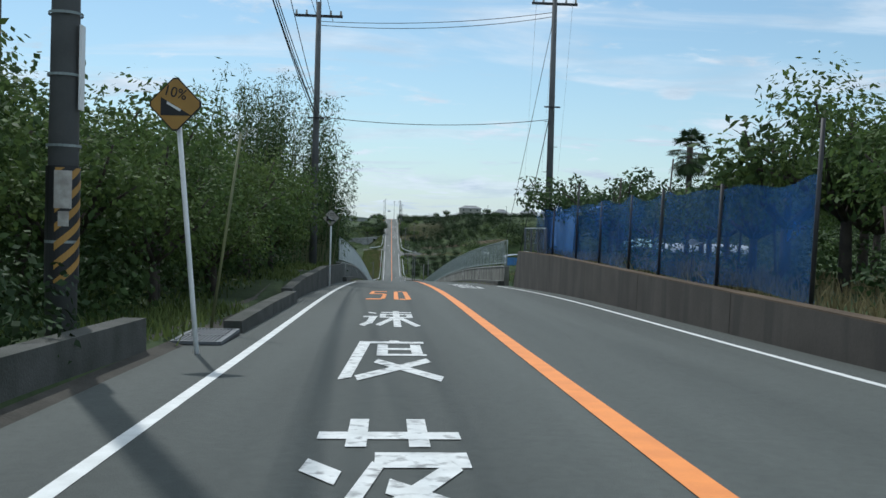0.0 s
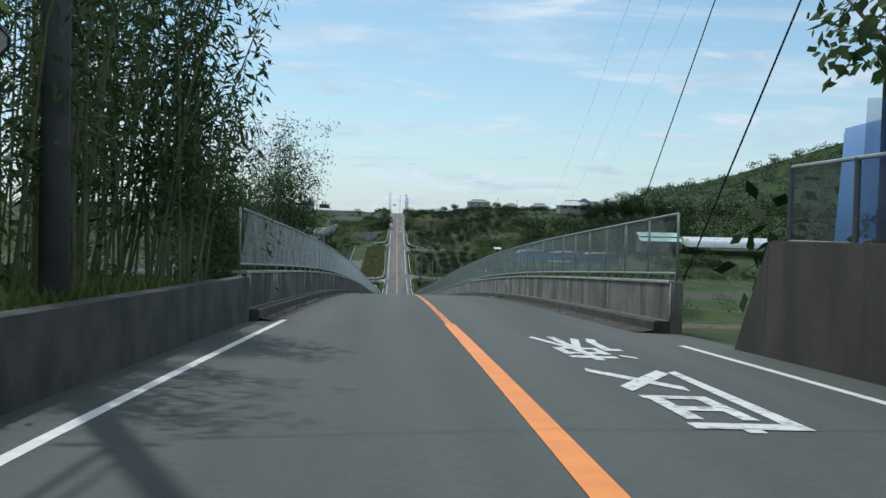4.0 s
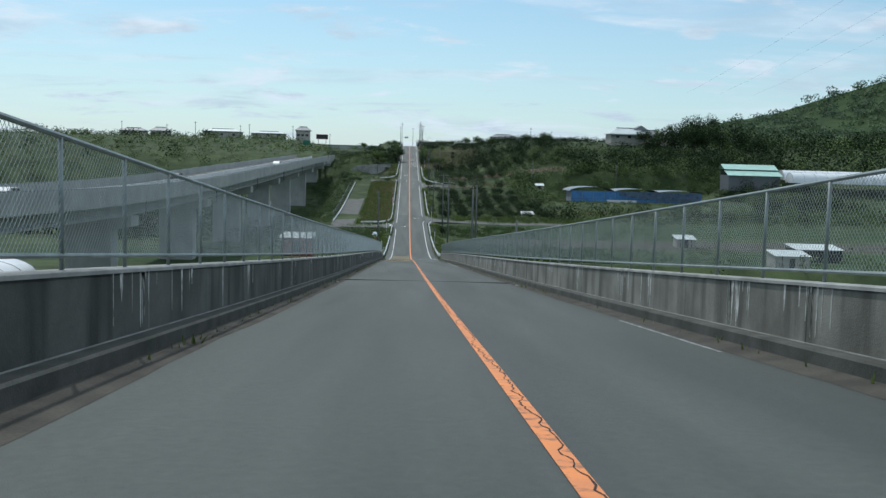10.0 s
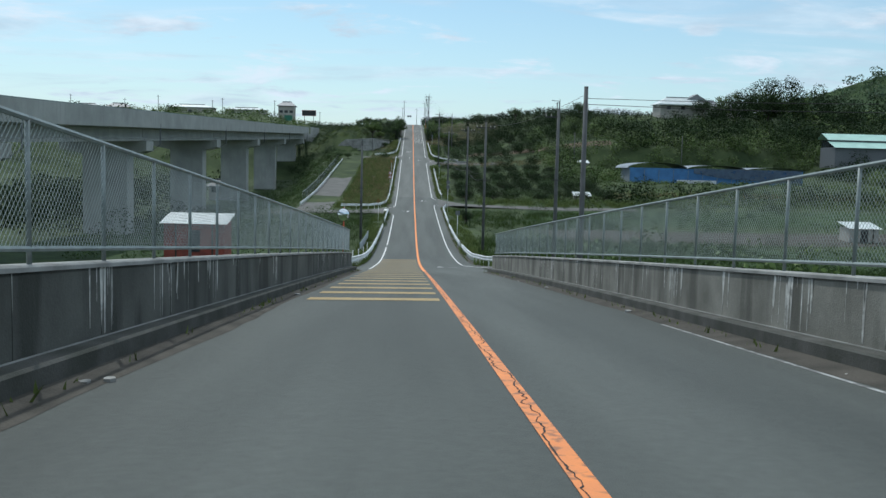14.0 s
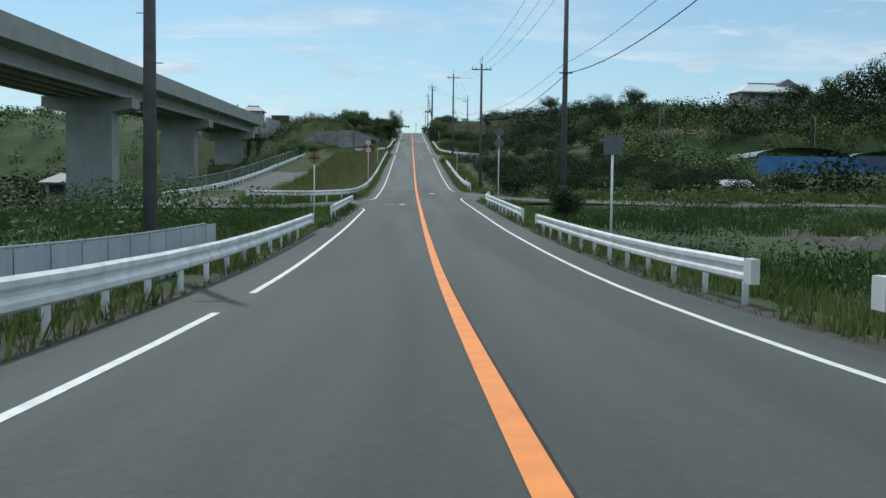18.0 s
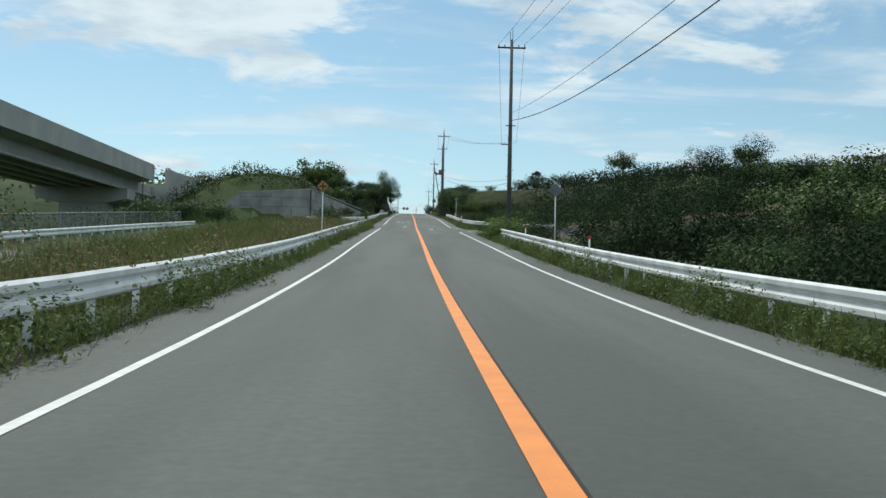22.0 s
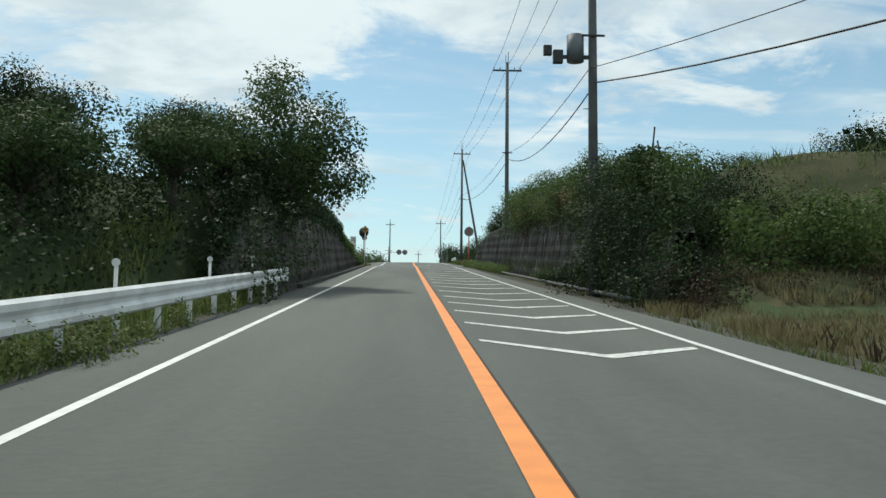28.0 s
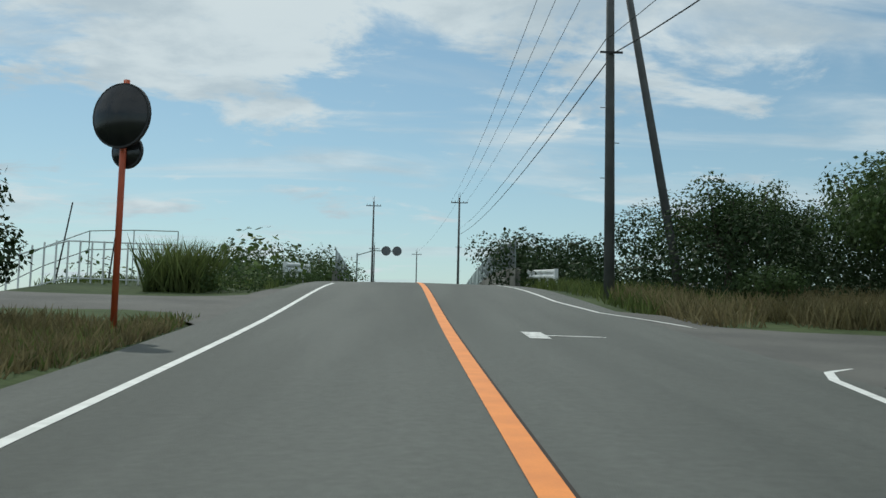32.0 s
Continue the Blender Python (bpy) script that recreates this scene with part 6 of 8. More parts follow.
for x in np.arange(54, 98, 3.7):
    part("post", Geo().tube((x, 451.9, zn - 2), (x, 451.9, zn + 3.1), 0.06, 0.06, 6), STEEL, net)
part("net_skirt", Geo().quadstrip([[(x, 451.3, zn + lerp(x, [70, 78, 97], [2.4, 1.2, 0.2])), (x, 451.45, zn + 3.7)] for x in np.linspace(70, 97.5, 12)]), SHADE_NET, net, "grey net hanging over the front")
part("film_strip", Geo().box(66, 451.8, zn - 2, 76, 451.9, zn + 0.7), FILM, net)


def shed(x, y, w, d, h, roof, wall, label, turn=0.0, base=None):
    z = ground_z(x, y) if base is None else base
    s = thing("shed", None, None, label, "shed", "farm sheds", at=pose(x, y, z, 0, 0, turn))
    part("wall", Geo().box(-w / 2, -d / 2, -0.8, w / 2, d / 2, h), wall, s)
    part("roof", Geo().quadstrip([[(-w / 2 - 0.3, -d / 2 - 0.4, h - 0.05), (w / 2 + 0.3, -d / 2 - 0.4, h - 0.05)], [(-w / 2 - 0.3, d / 2 + 0.3, h + 0.7), (w / 2 + 0.3, d / 2 + 0.3, h + 0.7)]]), roof, s)
    part("door", Geo().box(-0.5, -d / 2 - 0.05, 0, 0.5, -d / 2 - 0.003, min(1.9, h - 0.2)), DARK, s)
    for k in (-0.3, 0.3):
        part("post", Geo().box(k * w - 0.06, -d / 2 - 0.1, -0.5, k * w + 0.06, -d / 2 - 0.02, h), BARK, s)


shed(46.5, 476, 2.8, 2.2, 1.3, ROOF_WHITE, PLASTER, "tiny field shed with a pale roof", base=-13.4)
shed(33, 402, 3, 2, 1.0, ROOF_WHITE, PLASTER, "tiny field shed with a pale roof")
shed(78, 317, 9, 5, 2.6, ROOF_WHITE, DARK, "dark field shed with a pale roof")
shed(66, 300, 6, 4, 2.4, ROOF_WHITE, PLASTER, "small field shed with a pale roof")
shed(60, 342, 4, 3, 2.0, ROOF_WHITE, PLASTER, "tiny field shed with a pale roof")
hut = shed(-19.4, 300, 5.2, 3.2, 2.5, ROOF_WHITE, RUST, "roadside stall with a pale roof and red boards", base=-21.6)
for i in range(6):
    house(150 + 14 * (i % 3), 330 + 16 * (i // 3) + 5 * (i % 2), ground_z(150, 330) - 0.2, 9, 7, 3.4, 2.2, 20 * (i % 3), label="village house with grey tiled roof", group="village houses")
for i in range(5):
    house(120 + 16 * (i % 3), 280 + 18 * (i // 3), ground_z(130, 290), 9, 7, 3.2, 2.2, 15 * (i % 4), label="village house with grey tiled roof", group="village houses", roof=ROOF_WHITE if i == 2 else None)

for k, (x, y, h) in enumerate(((-150, 640, 8), (-128, 645, 7), (-112, 640, 8.5), (-90, 648, 7.5), (-84, 640, 8), (-62, 646, 8), (-46, 690, 9), (64, 640, 7), (84, 700, 8), (128, 690, 8), (150, 600, 7))):
    pp = thing("utility_pole", None, None, "thin far utility pole among houses on the ridge", "utility pole", "far poles", at=(x, y, ground_z(x, y)))
    part("shaft", Geo().tube((0, 0, -0.5), (0, 0, h), 0.16, 0.11, 7), POLE, pp)
    part("crossarm", Geo().box(-0.7, -0.05, h - 0.6, 0.7, 0.05, h - 0.48), DARK, pp)

# ---- orchard net by the start ----
nets = thing("net_fence", None, None, "tall blue windbreak net hung on dark posts above a wall", "net fence")
ny = [24.0, 28.1, 32.0, 34.8, 38.3, 41.8, 46.4]
for i, y in enumerate(ny):
    part("post", Geo().tube((4.6, y, -0.2), (4.6 + (0.05 if i == 0 else 0.03), y - 0.1, (2.9, 2.1, 2.15, 2.1, 2.0, 2.65, 1.95)[i]), 0.04, 0.035, 7), DARK, nets, smooth=True)
rows = []
for y in np.linspace(24.0, 51.0, 60):
    sagz = 0.10 * abs(math.sin(y * 0.9)) + 0.06 * math.sin(y * 2.3)
    rows.append([(4.66 + 0.05 * math.sin(y * 1.7 + k), y, z_) for k, z_ in enumerate((0.16 + 0.04 * math.sin(y), 0.7, 1.3, 2.06 + lerp(y, [24, 30, 50], [0.0, 0.02, -0.10]) - sagz))])
part("net", Geo().quadstrip(rows), BLUE_NET, nets, "sagging blue woven net", smooth=True)
sheet2 = thing("blue_tarpaulin", None, None, "bright blue sheet over a frame behind the net", "tarpaulin")
part("sheet", Geo().quadstrip([[(5.3, y, 0.1), (5.4, y, 1.75), (6.6, y, 2.1), (8.2, y, 1.5)] for y in np.linspace(46, 53, 6)]), BLUE_SHEET, sheet2, smooth=True)
gate = thing("pipe_railing", None, None, "grey steel pipe railing at the end of a wall", "railing")
for y in (46.8, 48.7, 50.6, 52.5):
    part("post", Geo().tube((4.42, y, -0.2), (4.42, y, 1.15), 0.042, 0.042, 8), SIGN_GREY, gate)
part("top_rail", Geo().pipe([(4.42, 46.8, 1.15), (4.42, 52.5, 1.13)], 0.028, 7), STEEL, gate)
part("mesh_panel", Geo().quadstrip([[(4.42, y, 0.12), (4.42, y, 1.12)] for y in (46.8, 49.6, 52.5)]), net_material("rail_mesh", (0.16, 0.17, 0.18), 0.62), gate)
part("bottom_rail", Geo().pipe([(4.42, 46.8, 0.12), (4.42, 52.5, 0.10)], 0.018, 6), STEEL, gate)

for x, y, h, lx in ((5.4, 22.3, 2.3, -0.1), (6.6, 30, 3.2, -0.2), (7.6, 35, 3.6, 0.2), (5.9, 41.5, 2.9, 0.1), (8.2, 44, 3.8, 0.3), (5.5, 23.1, 1.6, -0.3), (6.6, 20, 2.6, 0.2)):
    thing("stake", Geo().tube((x, y, -0.3), (x + lx, y, h), 0.035, 0.03, 7), BARK, "thin wooden orchard stake", "stake", "orchard stakes", smooth=True)
thing("stake", Geo().tube((-4.32, 24.3, road_z(24) - 0.3), (-3.95, 24.6, 2.45), 0.025, 0.02, 7), BAMBOO, "thin leaning bamboo cane", "stake", smooth=True)


# ---- plants ----
def branchy(height, spread, rng, n=7, base=0.16):
    """A trunk with limbs; returns the limbs' ends."""
    trunk, tips = Geo(), []
    fork = Vector((0.05, 0.0, height * 0.36))
    trunk.tube((0, 0, -0.3), fork, base, base * 0.7, 8)
    for i in range(n):
        a = 2 * math.pi * (i + 0.5 * rng.random()) / n
        r = spread * (0.45 + 0.5 * rng.random())
        mid = fork + Vector((math.cos(a) * r * 0.5, math.sin(a) * r * 0.5, height * (0.12 + 0.12 * rng.random())))
        end = Vector((math.cos(a) * r, math.sin(a) * r, height * (0.58 + 0.34 * rng.random())))
        trunk.tube(fork, mid, base * 0.5, base * 0.36, 6).tube(mid, end, base * 0.36, base * 0.12, 5)
        tips += [tuple(mid.lerp(end, 0.6)), tuple(end)]
    top = fork + Vector((0.1, 0.1, height * 0.5))
    trunk.tube(fork, top, base * 0.6, base * 0.15, 6)
    tips.append(tuple(top))
    return trunk, tips


def make_tree(name, height, spread, n_leaves, size, material, label, seed, clump=0.42, limbs=7, slim=0.5, droop=0.2, stem=1.0):
    r = np.random.default_rng(seed)
    trunk, tips = branchy(height, spread, r, limbs, base=(0.035 * height + 0.03) * stem)
    extra = [(t[0] * (0.5 + 0.7 * r.random()), t[1] * (0.5 + 0.7 * r.random()), t[2] * (0.8 + 0.3 * r.random())) for t in tips]
    cs = np.array(tips + extra)
    rad = spread * clump * (0.55 + 0.7 * r.random(len(cs)))
    radii = np.stack([rad, rad, rad * 0.72], 1)
    V = leaves(cs, radii, n_leaves, size, r, shell=0.35, slim=slim, droop=droop)
    tree = thing("tree", None, None, label, "tree")
    part("trunk", trunk, BARK, tree, smooth=True)
    part("crown", quads_mesh("crown", V, material), None, tree)
    return tree


def plant_all(proto, places, group, label=None):
    """The first place takes the pattern, the rest take copies."""
    proto["group"] = group
    for i, (x, y, s, *z) in enumerate(places):
        zz = z[0] if z else ground_z(x, y) - 0.05
        m = Matrix.Translation((x, y, zz)) @ Matrix.Rotation(rng.random() * 6.28, 4, "Z")
        ob = proto if i == 0 else copy_thing(proto, m)
        ob.scale = (s, s, s * (0.9 + 0.2 * rng.random()))
        if i == 0:
            ob.location, ob.rotation_euler = m.translation, m.to_euler()


persimmon = make_tree("tree", 4.2, 2.4, 4800, 0.155, LEAF_LIGHT, "leafy green persimmon tree in an orchard", 1, limbs=8)
persimmon2 = make_tree("tree", 3.6, 2.2, 4000, 0.155, LEAF_LIGHT, "light green fruit tree in an orchard", 2, limbs=8)
oak = make_tree("tree", 8.5, 4.2, 8000, 0.28, LEAF_DARK, "tall dark broadleaf tree", 3, limbs=10)
oak2 = make_tree("tree", 7.0, 3.6, 6400, 0.25, LEAF, "broadleaf tree with a loose crown", 4, limbs=9)
peach = make_tree("tree", 3.2, 2.4, 1500, 0.20, LEAF, "gnarled orchard tree with sparse leaves", 5, clump=0.26, limbs=7)
loose = make_tree("tree", 5.5, 2.4, 1500, 0.34, LEAF_LIGHT, "slim tree with tiers of feathery leaves", 6, clump=0.30, limbs=8)
sapling = make_tree("tree", 10.5, 2.1, 6600, 0.17, LEAF, "tall loose tree growing on the bank below the bridge", 7, clump=0.28, limbs=11, slim=0.3, droop=0.5, stem=0.24)
bush = make_tree("bush", 1.6, 1.1, 1500, 0.15, LEAF, "low green roadside bush", 8, clump=0.6, limbs=6)
bush.name, bush["category"] = "bush", "bush"

A = np.random.default_rng(11)
J = lambda a: (A.random() - 0.5) * a
# left of the start
citrus = make_tree("tree", 2.7, 2.0, 2300, 0.165, ORCHARD_DARK, "round dark green citrus tree in an orchard row", 9, clump=0.50, limbs=9)
citrus2 = make_tree("tree", 2.4, 1.9, 2200, 0.165, LEAF, "round mid-green citrus tree in an orchard row", 10, clump=0.50, limbs=9)
pl = [(-6.9, 25.5, 0.78), (-9.3, 24, 1.0), (-6.5, 30, 0.8), (-9.0, 29.5, 1.0), (-6.2, 34.5, 0.82), (-8.4, 35, 1.05), (-6.1, 39, 0.85), (-8.2, 40.5, 1.1), (-6.3, 44, 0.9), (-11.5, 31, 1.2), (-11.5, 25, 1.2), (-12.5, 37, 1.3), (-7.5, 20.2, 0.85), (-10, 19, 1.05), (-13, 21, 1.25), (-15, 28, 1.3), (-10, 46, 1.2), (-7.4, 48, 1.05), (-8, 15, 0.8), (-11, 13, 1.0)]
plant_all(persimmon, pl + [(7.2, 24.5, 0.78, 0.0), (7.6, 29, 0.9, 0.0), (10.5, 26.5, 0.98, 0.0), (7.4, 33.5, 0.74, 0.0), (10.5, 34, 0.9, 0.0)], "orchard trees")
plant_all(persimmon2, [(-5.9, 27.5, 0.62), (-5.7, 32.3, 0.62), (-5.6, 36.8, 0.62), (-5.6, 42, 0.66), (13, 31, 1.0, 0), (13.5, 39, 1.0, 0), (11.5, 21, 0.95, 0), (7.0, 20.5, 0.66, 0)], "orchard trees")
plant_all(peach, [(6.2, 49.6, 1.08, 0), (8.2, 50, 1.1, 0), (7.0, 30.6, 1.12, 0), (9.2, 28.0, 1.25, 0), (6.9, 46.6, 0.9, 0), (8.6, 38.5, 0.9, 0), (9.6, 43, 0.9, 0), (11, 48, 0.95, 0), (7.2, 41.5, 0.7, 0), (8.6, 52, 0.9, -0.5), (14, 46, 1.1, 0)], "gnarled orchard trees")
# tall growth on the bank beside the bridge head
plant_all(sapling, [(-6.9, 86.5, 1.32), (-7.6, 89, 1.36), (-8.4, 84, 1.3), (-7.6, 78, 1.1), (-8.6, 92, 1.25)], "slim bank trees")
# citrus rows above the road
ct = [(10.4 + 4.5 * i + J(1.6), 398.5 + 4.8 * j + J(1.8), 0.74 + 0.36 * A.random()) for i in range(7) for j in range(12)]
ct = [(*c, ground_z(c[0], c[1]) - 0.65) for c in ct if c[0] > lerp(c[1], [396, 448, 458], [9.3, 9.3, 14.5])]
plant_all(citrus, ct[::2] + ct[3::4], "citrus rows")
upper = [(11.5 + 4.8 * i + J(1.8), 491 + 5.4 * j + J(1.8), 0.62 + 0.3 * A.random()) for i in range(6) for j in range(7)]
plant_all(citrus2, ct[1::4] + [c for c in upper if c[1] < 509], "citrus rows")
plant_all(copy_thing(citrus, Matrix()), [c for c in upper if c[1] >= 509], "citrus rows")
# far trees: the cutting, the motorway bank, the ridge
plant_all(oak, [(-7.8, 553, 0.30), (-9.2, 557, 0.28), (-11.5, 551, 0.33), (-13.5, 556, 0.3), (-10, 548, 0.38), (-17, 547, 0.34), (105, 560, 0.9), (-9, 700, 0.7), (-13, 708, 0.7)], "dark trees")
plant_all(oak2, [(-6.9, 549, 0.42), (-9.4, 545.5, 0.46), (-12.4, 544, 0.5), (-15.5, 546, 0.5), (-7.0, 552.5, 0.34), (-5.7, 557.5, 0.66, -3.2), (-6.3, 553.5, 0.5, -2.8), (9.5, 634, 0.52), (12, 637, 0.56), (15.2, 634, 0.6), (18.5, 638, 0.56), (122, 541, 1.75), (36, 553, 0.7, 2.4), (60, 560, 0.8), (10.5, 624, 0.55), (13, 630, 0.6), (17, 634, 0.6), (22, 640, 0.6), (-14, 620, 0.5), (-8.6, 613, 0.34), (-10.4, 615, 0.3), (70, 700, 0.9), (30, 640, 0.6), (40, 700, 0.8)], "broadleaf trees")
plant_all(loose, [(-13.0, 520, 1.2), (-10.8, 526, 0.75), (-11.6, 530, 0.7), (-24, 640, 0.7)], "slim trees")
plant_all(bush, [(-5.9, 500, 0.7), (-8, 478, 1.2), (-20.5, 476, 1.2), (-22, 470, 1.3), (-18, 478, 1.1), (-6.9, 608.6, 0.9), (-6.6, 611, 0.9), (-9, 517, 0.9), (-8, 531, 0.9), (7.5, 608, 1.1), (8, 611.5, 1.1), (8.5, 628, 0.8), (5.3, 494, 0.5)]
          + [(-5.2 + J(0.4), 602 + 1.4 * i, 0.4 + 0.2 * A.random()) for i in range(6)] + [(-6.2 + J(1), 2 + 2.2 * i, 0.8) for i in range(5)] + [(5.2, 562.4, 0.45), (5.2, 564.0, 0.42)], "roadside bushes")

lush = make_tree("bush", 1.2, 1.0, 1300, 0.15, LEAF_LUSH, "lush light green bush at the foot of a wall", 12, clump=0.62, limbs=6)
lush.name, lush["category"] = "bush", "bush"
plant_all(lush, [(4.95 + J(0.2), 580.5 + 1.15 * i + J(0.8), 0.26 + 0.26 * A.random(), road_z(580.5 + 1.15 * i) - 0.1) for i in range(29) if i % 7 != 3] + [(4.95, 450.0, 1.0), (5.45, 451.4, 1.05), (4.8, 451.2, 0.75)], "lush bushes")
plant_all(make_tree("tree", 3.6, 2.2, 4200, 0.13, LEAF_DARK, "small dark fruit tree on the bank above the road", 13, limbs=8), [(14.4, 566, 0.48), (20.2, 567, 0.75, ground_z(20.2, 567) - 0.5), (23.8, 571, 1.25, ground_z(23.8, 571) - 1.0), (28, 568, 0.9, ground_z(28, 568) - 0.6), (12.5, 590, 0.6)], "bank trees")

ivy = make_tree("bush", 2.4, 1.0, 2600, 0.12, LEAF_DARK, "dark ivy heaped round the foot of a pole", 14, clump=0.6, limbs=7)
ivy.name, ivy["category"] = "bush", "bush"
plant_all(ivy, [(5.45, 553.6, 0.55), (5.4, 555.4, 0.5), (5.3, 557.4, 0.42), (5.25, 559.4, 0.36), (5.2, 561, 0.3)], "dark bushes under the wall")
plant_all(copy_thing(ivy, Matrix()), [(7.4, 354.2, 1.0), (7.6, 355.0, 0.7)], "ivy on a pole")

# palms
def palm(x, y, z, h, s=1.0):
    t = thing("palm_tree", None, None, "windmill palm with a shaggy fan crown", "palm tree", "palms", at=(x, y, z))
    part("trunk", Geo().tube((0, 0, -0.3), (0, 0, h), 0.13, 0.16, 9), BARK, t, smooth=True)
    rr = np.random.default_rng(int(x * 10))
    V, stalks = [], Geo()
    for k in range(34):
        az, el = 2.4 * k, math.radians(78 - 4.2 * k + 8 * rr.normal())
        d = np.array((math.cos(az) * math.cos(el), math.sin(az) * math.cos(el), math.sin(el)))
        side = np.array((-math.sin(az), math.cos(az), 0.0))
        hub = np.array((0, 0, h - 0.012 * s * k)) + d * 0.55 * s
        stalks.pipe([(0, 0, h - 0.012 * s * k), tuple(hub)], 0.012 * s, 4)
        for j in range(15):
            b = math.radians(-84 + 12 * j)
            u = d * math.cos(b) + side * math.sin(b) + np.array((0, 0, -0.22))
            w = np.cross(u, np.cross(d, side))
            w = w / np.linalg.norm(w) * 0.030 * s
            n = s * (0.50 + 0.08 * rr.random())
            V.append([hub, hub + u * n * 0.55 + w, hub + u * n + np.array((0, 0, -0.10 * s)), hub + u * n * 0.55 - w])
    part("crown", quads_mesh("crown", np.array(V), LEAF_DARK), None, t)
    part("leaf_stalks", stalks, BARK, t)["kind"] = "stuff"


palm(13.2, 56.8, ground_z(13.2, 56.8), 5.4 - ground_z(13.2, 56.8), 1.18)
palm(17.5, 527, ground_z(17.5, 527), 6.2, 1.2)

# bamboo by the bridge head
for k, (x, y, n) in enumerate(((-6.2, 51.5, 22), (-8.0, 58.5, 26), (-6.4, 57.5, 20), (-9.5, 62, 24), (-5.9, 62.0, 16), (-7.4, 70, 18), (-6.9, 86.5, 34), (-7.0, 83, 30), (-5.4, 55.8, 26), (-7.6, 50.0, 30), (-8.6, 47.0, 26))):
    g, tips = Geo(), []
    z = ground_z(x, min(y, 60)) - 0.1 if y < 60.5 else ground_z(x, y) - 0.1
    top = {0: 7.4, 1: 9.6, 2: 7.6, 3: 12.5, 4: 8.5, 5: 10.5, 6: 15.5, 7: 14.5, 8: 5.4, 9: 7.2, 10: 7.0}[k]
    for i in range(n):
        bx, by = J(2.4), J(3.0)
        lx, ly = bx + J(1.8) + 0.5, by + J(1.6)
        h = top * (0.65 + 0.4 * A.random())
        mid = (bx * 0.6 + lx * 0.4, by * 0.6 + ly * 0.4, h * 0.6)
        g.tube((bx, by, -0.3), mid, 0.03, 0.022, 5).tube(mid, (lx, ly, h), 0.022, 0.006, 4)
        for f in np.linspace(0.3, 1.0, 9):
            p = (bx + (lx - bx) * f, by + (ly - by) * f, h * f)
            tips.append(p)
    t = thing("bamboo_clump", None, None, "clump of arching bamboo with fine leaves", "bamboo", "bamboo clumps", at=(x, y, z))
    part("cane", g, BAMBOO, t)["kind"] = "stuff"
    tips = np.array(tips)
    part("leaves", quads_mesh("leaves", leaves(tips, np.full(len(tips), 0.62 if k in (4, 5, 6, 7) else 0.42), n * (430 if k in (4, 5, 6, 7) else 200), 0.20, A, shell=0.05, slim=0.24, droop=0.7), LEAF_DARK if k in (5, 6, 7) else LEAF), None, t)
for k, (x, y) in enumerate(((122, 543), (127, 541), (133, 543), (110, 547))):
    t = thing("bamboo_clump", None, None, "tall pale bamboo grove by the wood", "bamboo", "bamboo clumps", at=(x, y, ground_z(x, y)))
    cs = np.array([(J(7), J(5), 4 + 7 * A.random()) for i in range(30)])
    part("leaves", quads_mesh("leaves", leaves(cs, np.full(30, 1.3), 2200, 0.6, A, shell=0.1, slim=0.3, droop=0.6), LEAF_LIGHT), None, t)
    part("cane", Geo().pipe([(0, 0, -0.5), (0.2, 0.1, 5), (0.6, 0.2, 10)], 0.06, 5), BAMBOO, t)


# ---- masses of plants, one object each ----
def scatter(n, xr, yr, keep=None):
    x = xr[0] + (xr[1] - xr[0]) * A.random(n)
    y = yr[0] + (yr[1] - yr[0]) * A.random(n)
    if keep is not None:
        k = np.array([keep(a, b) for a, b in zip(x, y)], bool)
        x, y = x[k], y[k]
    return x, y


def gz(x, y):
    return np.array([ground_z(a, b) for a, b in zip(x, y)])


def bush_mass(name, label, x, y, r, per, size, material, category="bushes", flat=0.75, seed=1, up=0.45):
    rr = np.random.default_rng(seed)
    rad = r * (0.42 + 1.15 * rr.random(len(x)) ** 1.4)
    c = np.stack([x, y, gz(x, y) + rad * up], 1)
    V = leaves(c, np.stack([rad, rad, rad * flat], 1), per * len(x), size, rr, shell=0.55, slim=0.62)
    thing(name, quads_mesh(name, V, material), None, label, category, kind="stuff")


def rows_of(xr, yr, dx_, dy_, jit, keep=None):
    xs, ys = np.meshgrid(np.arange(*xr, dx_), np.arange(*yr, dy_))
    x, y = xs.ravel() + (A.random(xs.size) - 0.5) * jit, ys.ravel() + (A.random(xs.size) - 0.5) * jit
    if keep is not None:
        k = np.array([keep(a, b) for a, b in zip(x, y)], bool)
        x, y = x[k], y[k]
    return x, y


# undergrowth and hanging boughs at the start
x, y = rows_of((-13, -5.0), (22.5, 56), 1.7, 1.9, 1.3, lambda a, b: a < lerp(b, [22, 27, 33, 60], [-5.8, -5.6, -5.2, -5.2]))
bush_mass("undergrowth", "dense dark undergrowth below the trees", x, y, 1.15, 200, 0.14, LEAF, seed=61, up=0.7, flat=1.0)
x, y = rows_of((-12, -6.0), (24, 56), 2.0, 2.2, 1.5)
bush_mass("undergrowth", "leafy boughs hanging low under the trees", x, y, 1.1, 220, 0.14, LEAF, seed=62, up=1.7, flat=1.0)
x, y = rows_of((5.6, 16), (20, 52), 2.3, 2.6, 1.5)
bush_mass("undergrowth", "rough weeds under the orchard trees", x, y, 0.7, 120, 0.15, LEAF, seed=63, up=0.5)
x, y = rows_of((-7.5, -4.9), (10, 20.4), 0.8, 1.1, 0.6)
bush_mass("undergrowth", "dry tangled brush beside the pole", x, y, 0.5, 150, 0.10, LEAF_DARK, seed=64, up=0.9)
x, y = rows_of((-7.6, -5.3), (24.5, 40), 1.3, 1.5, 1.0)
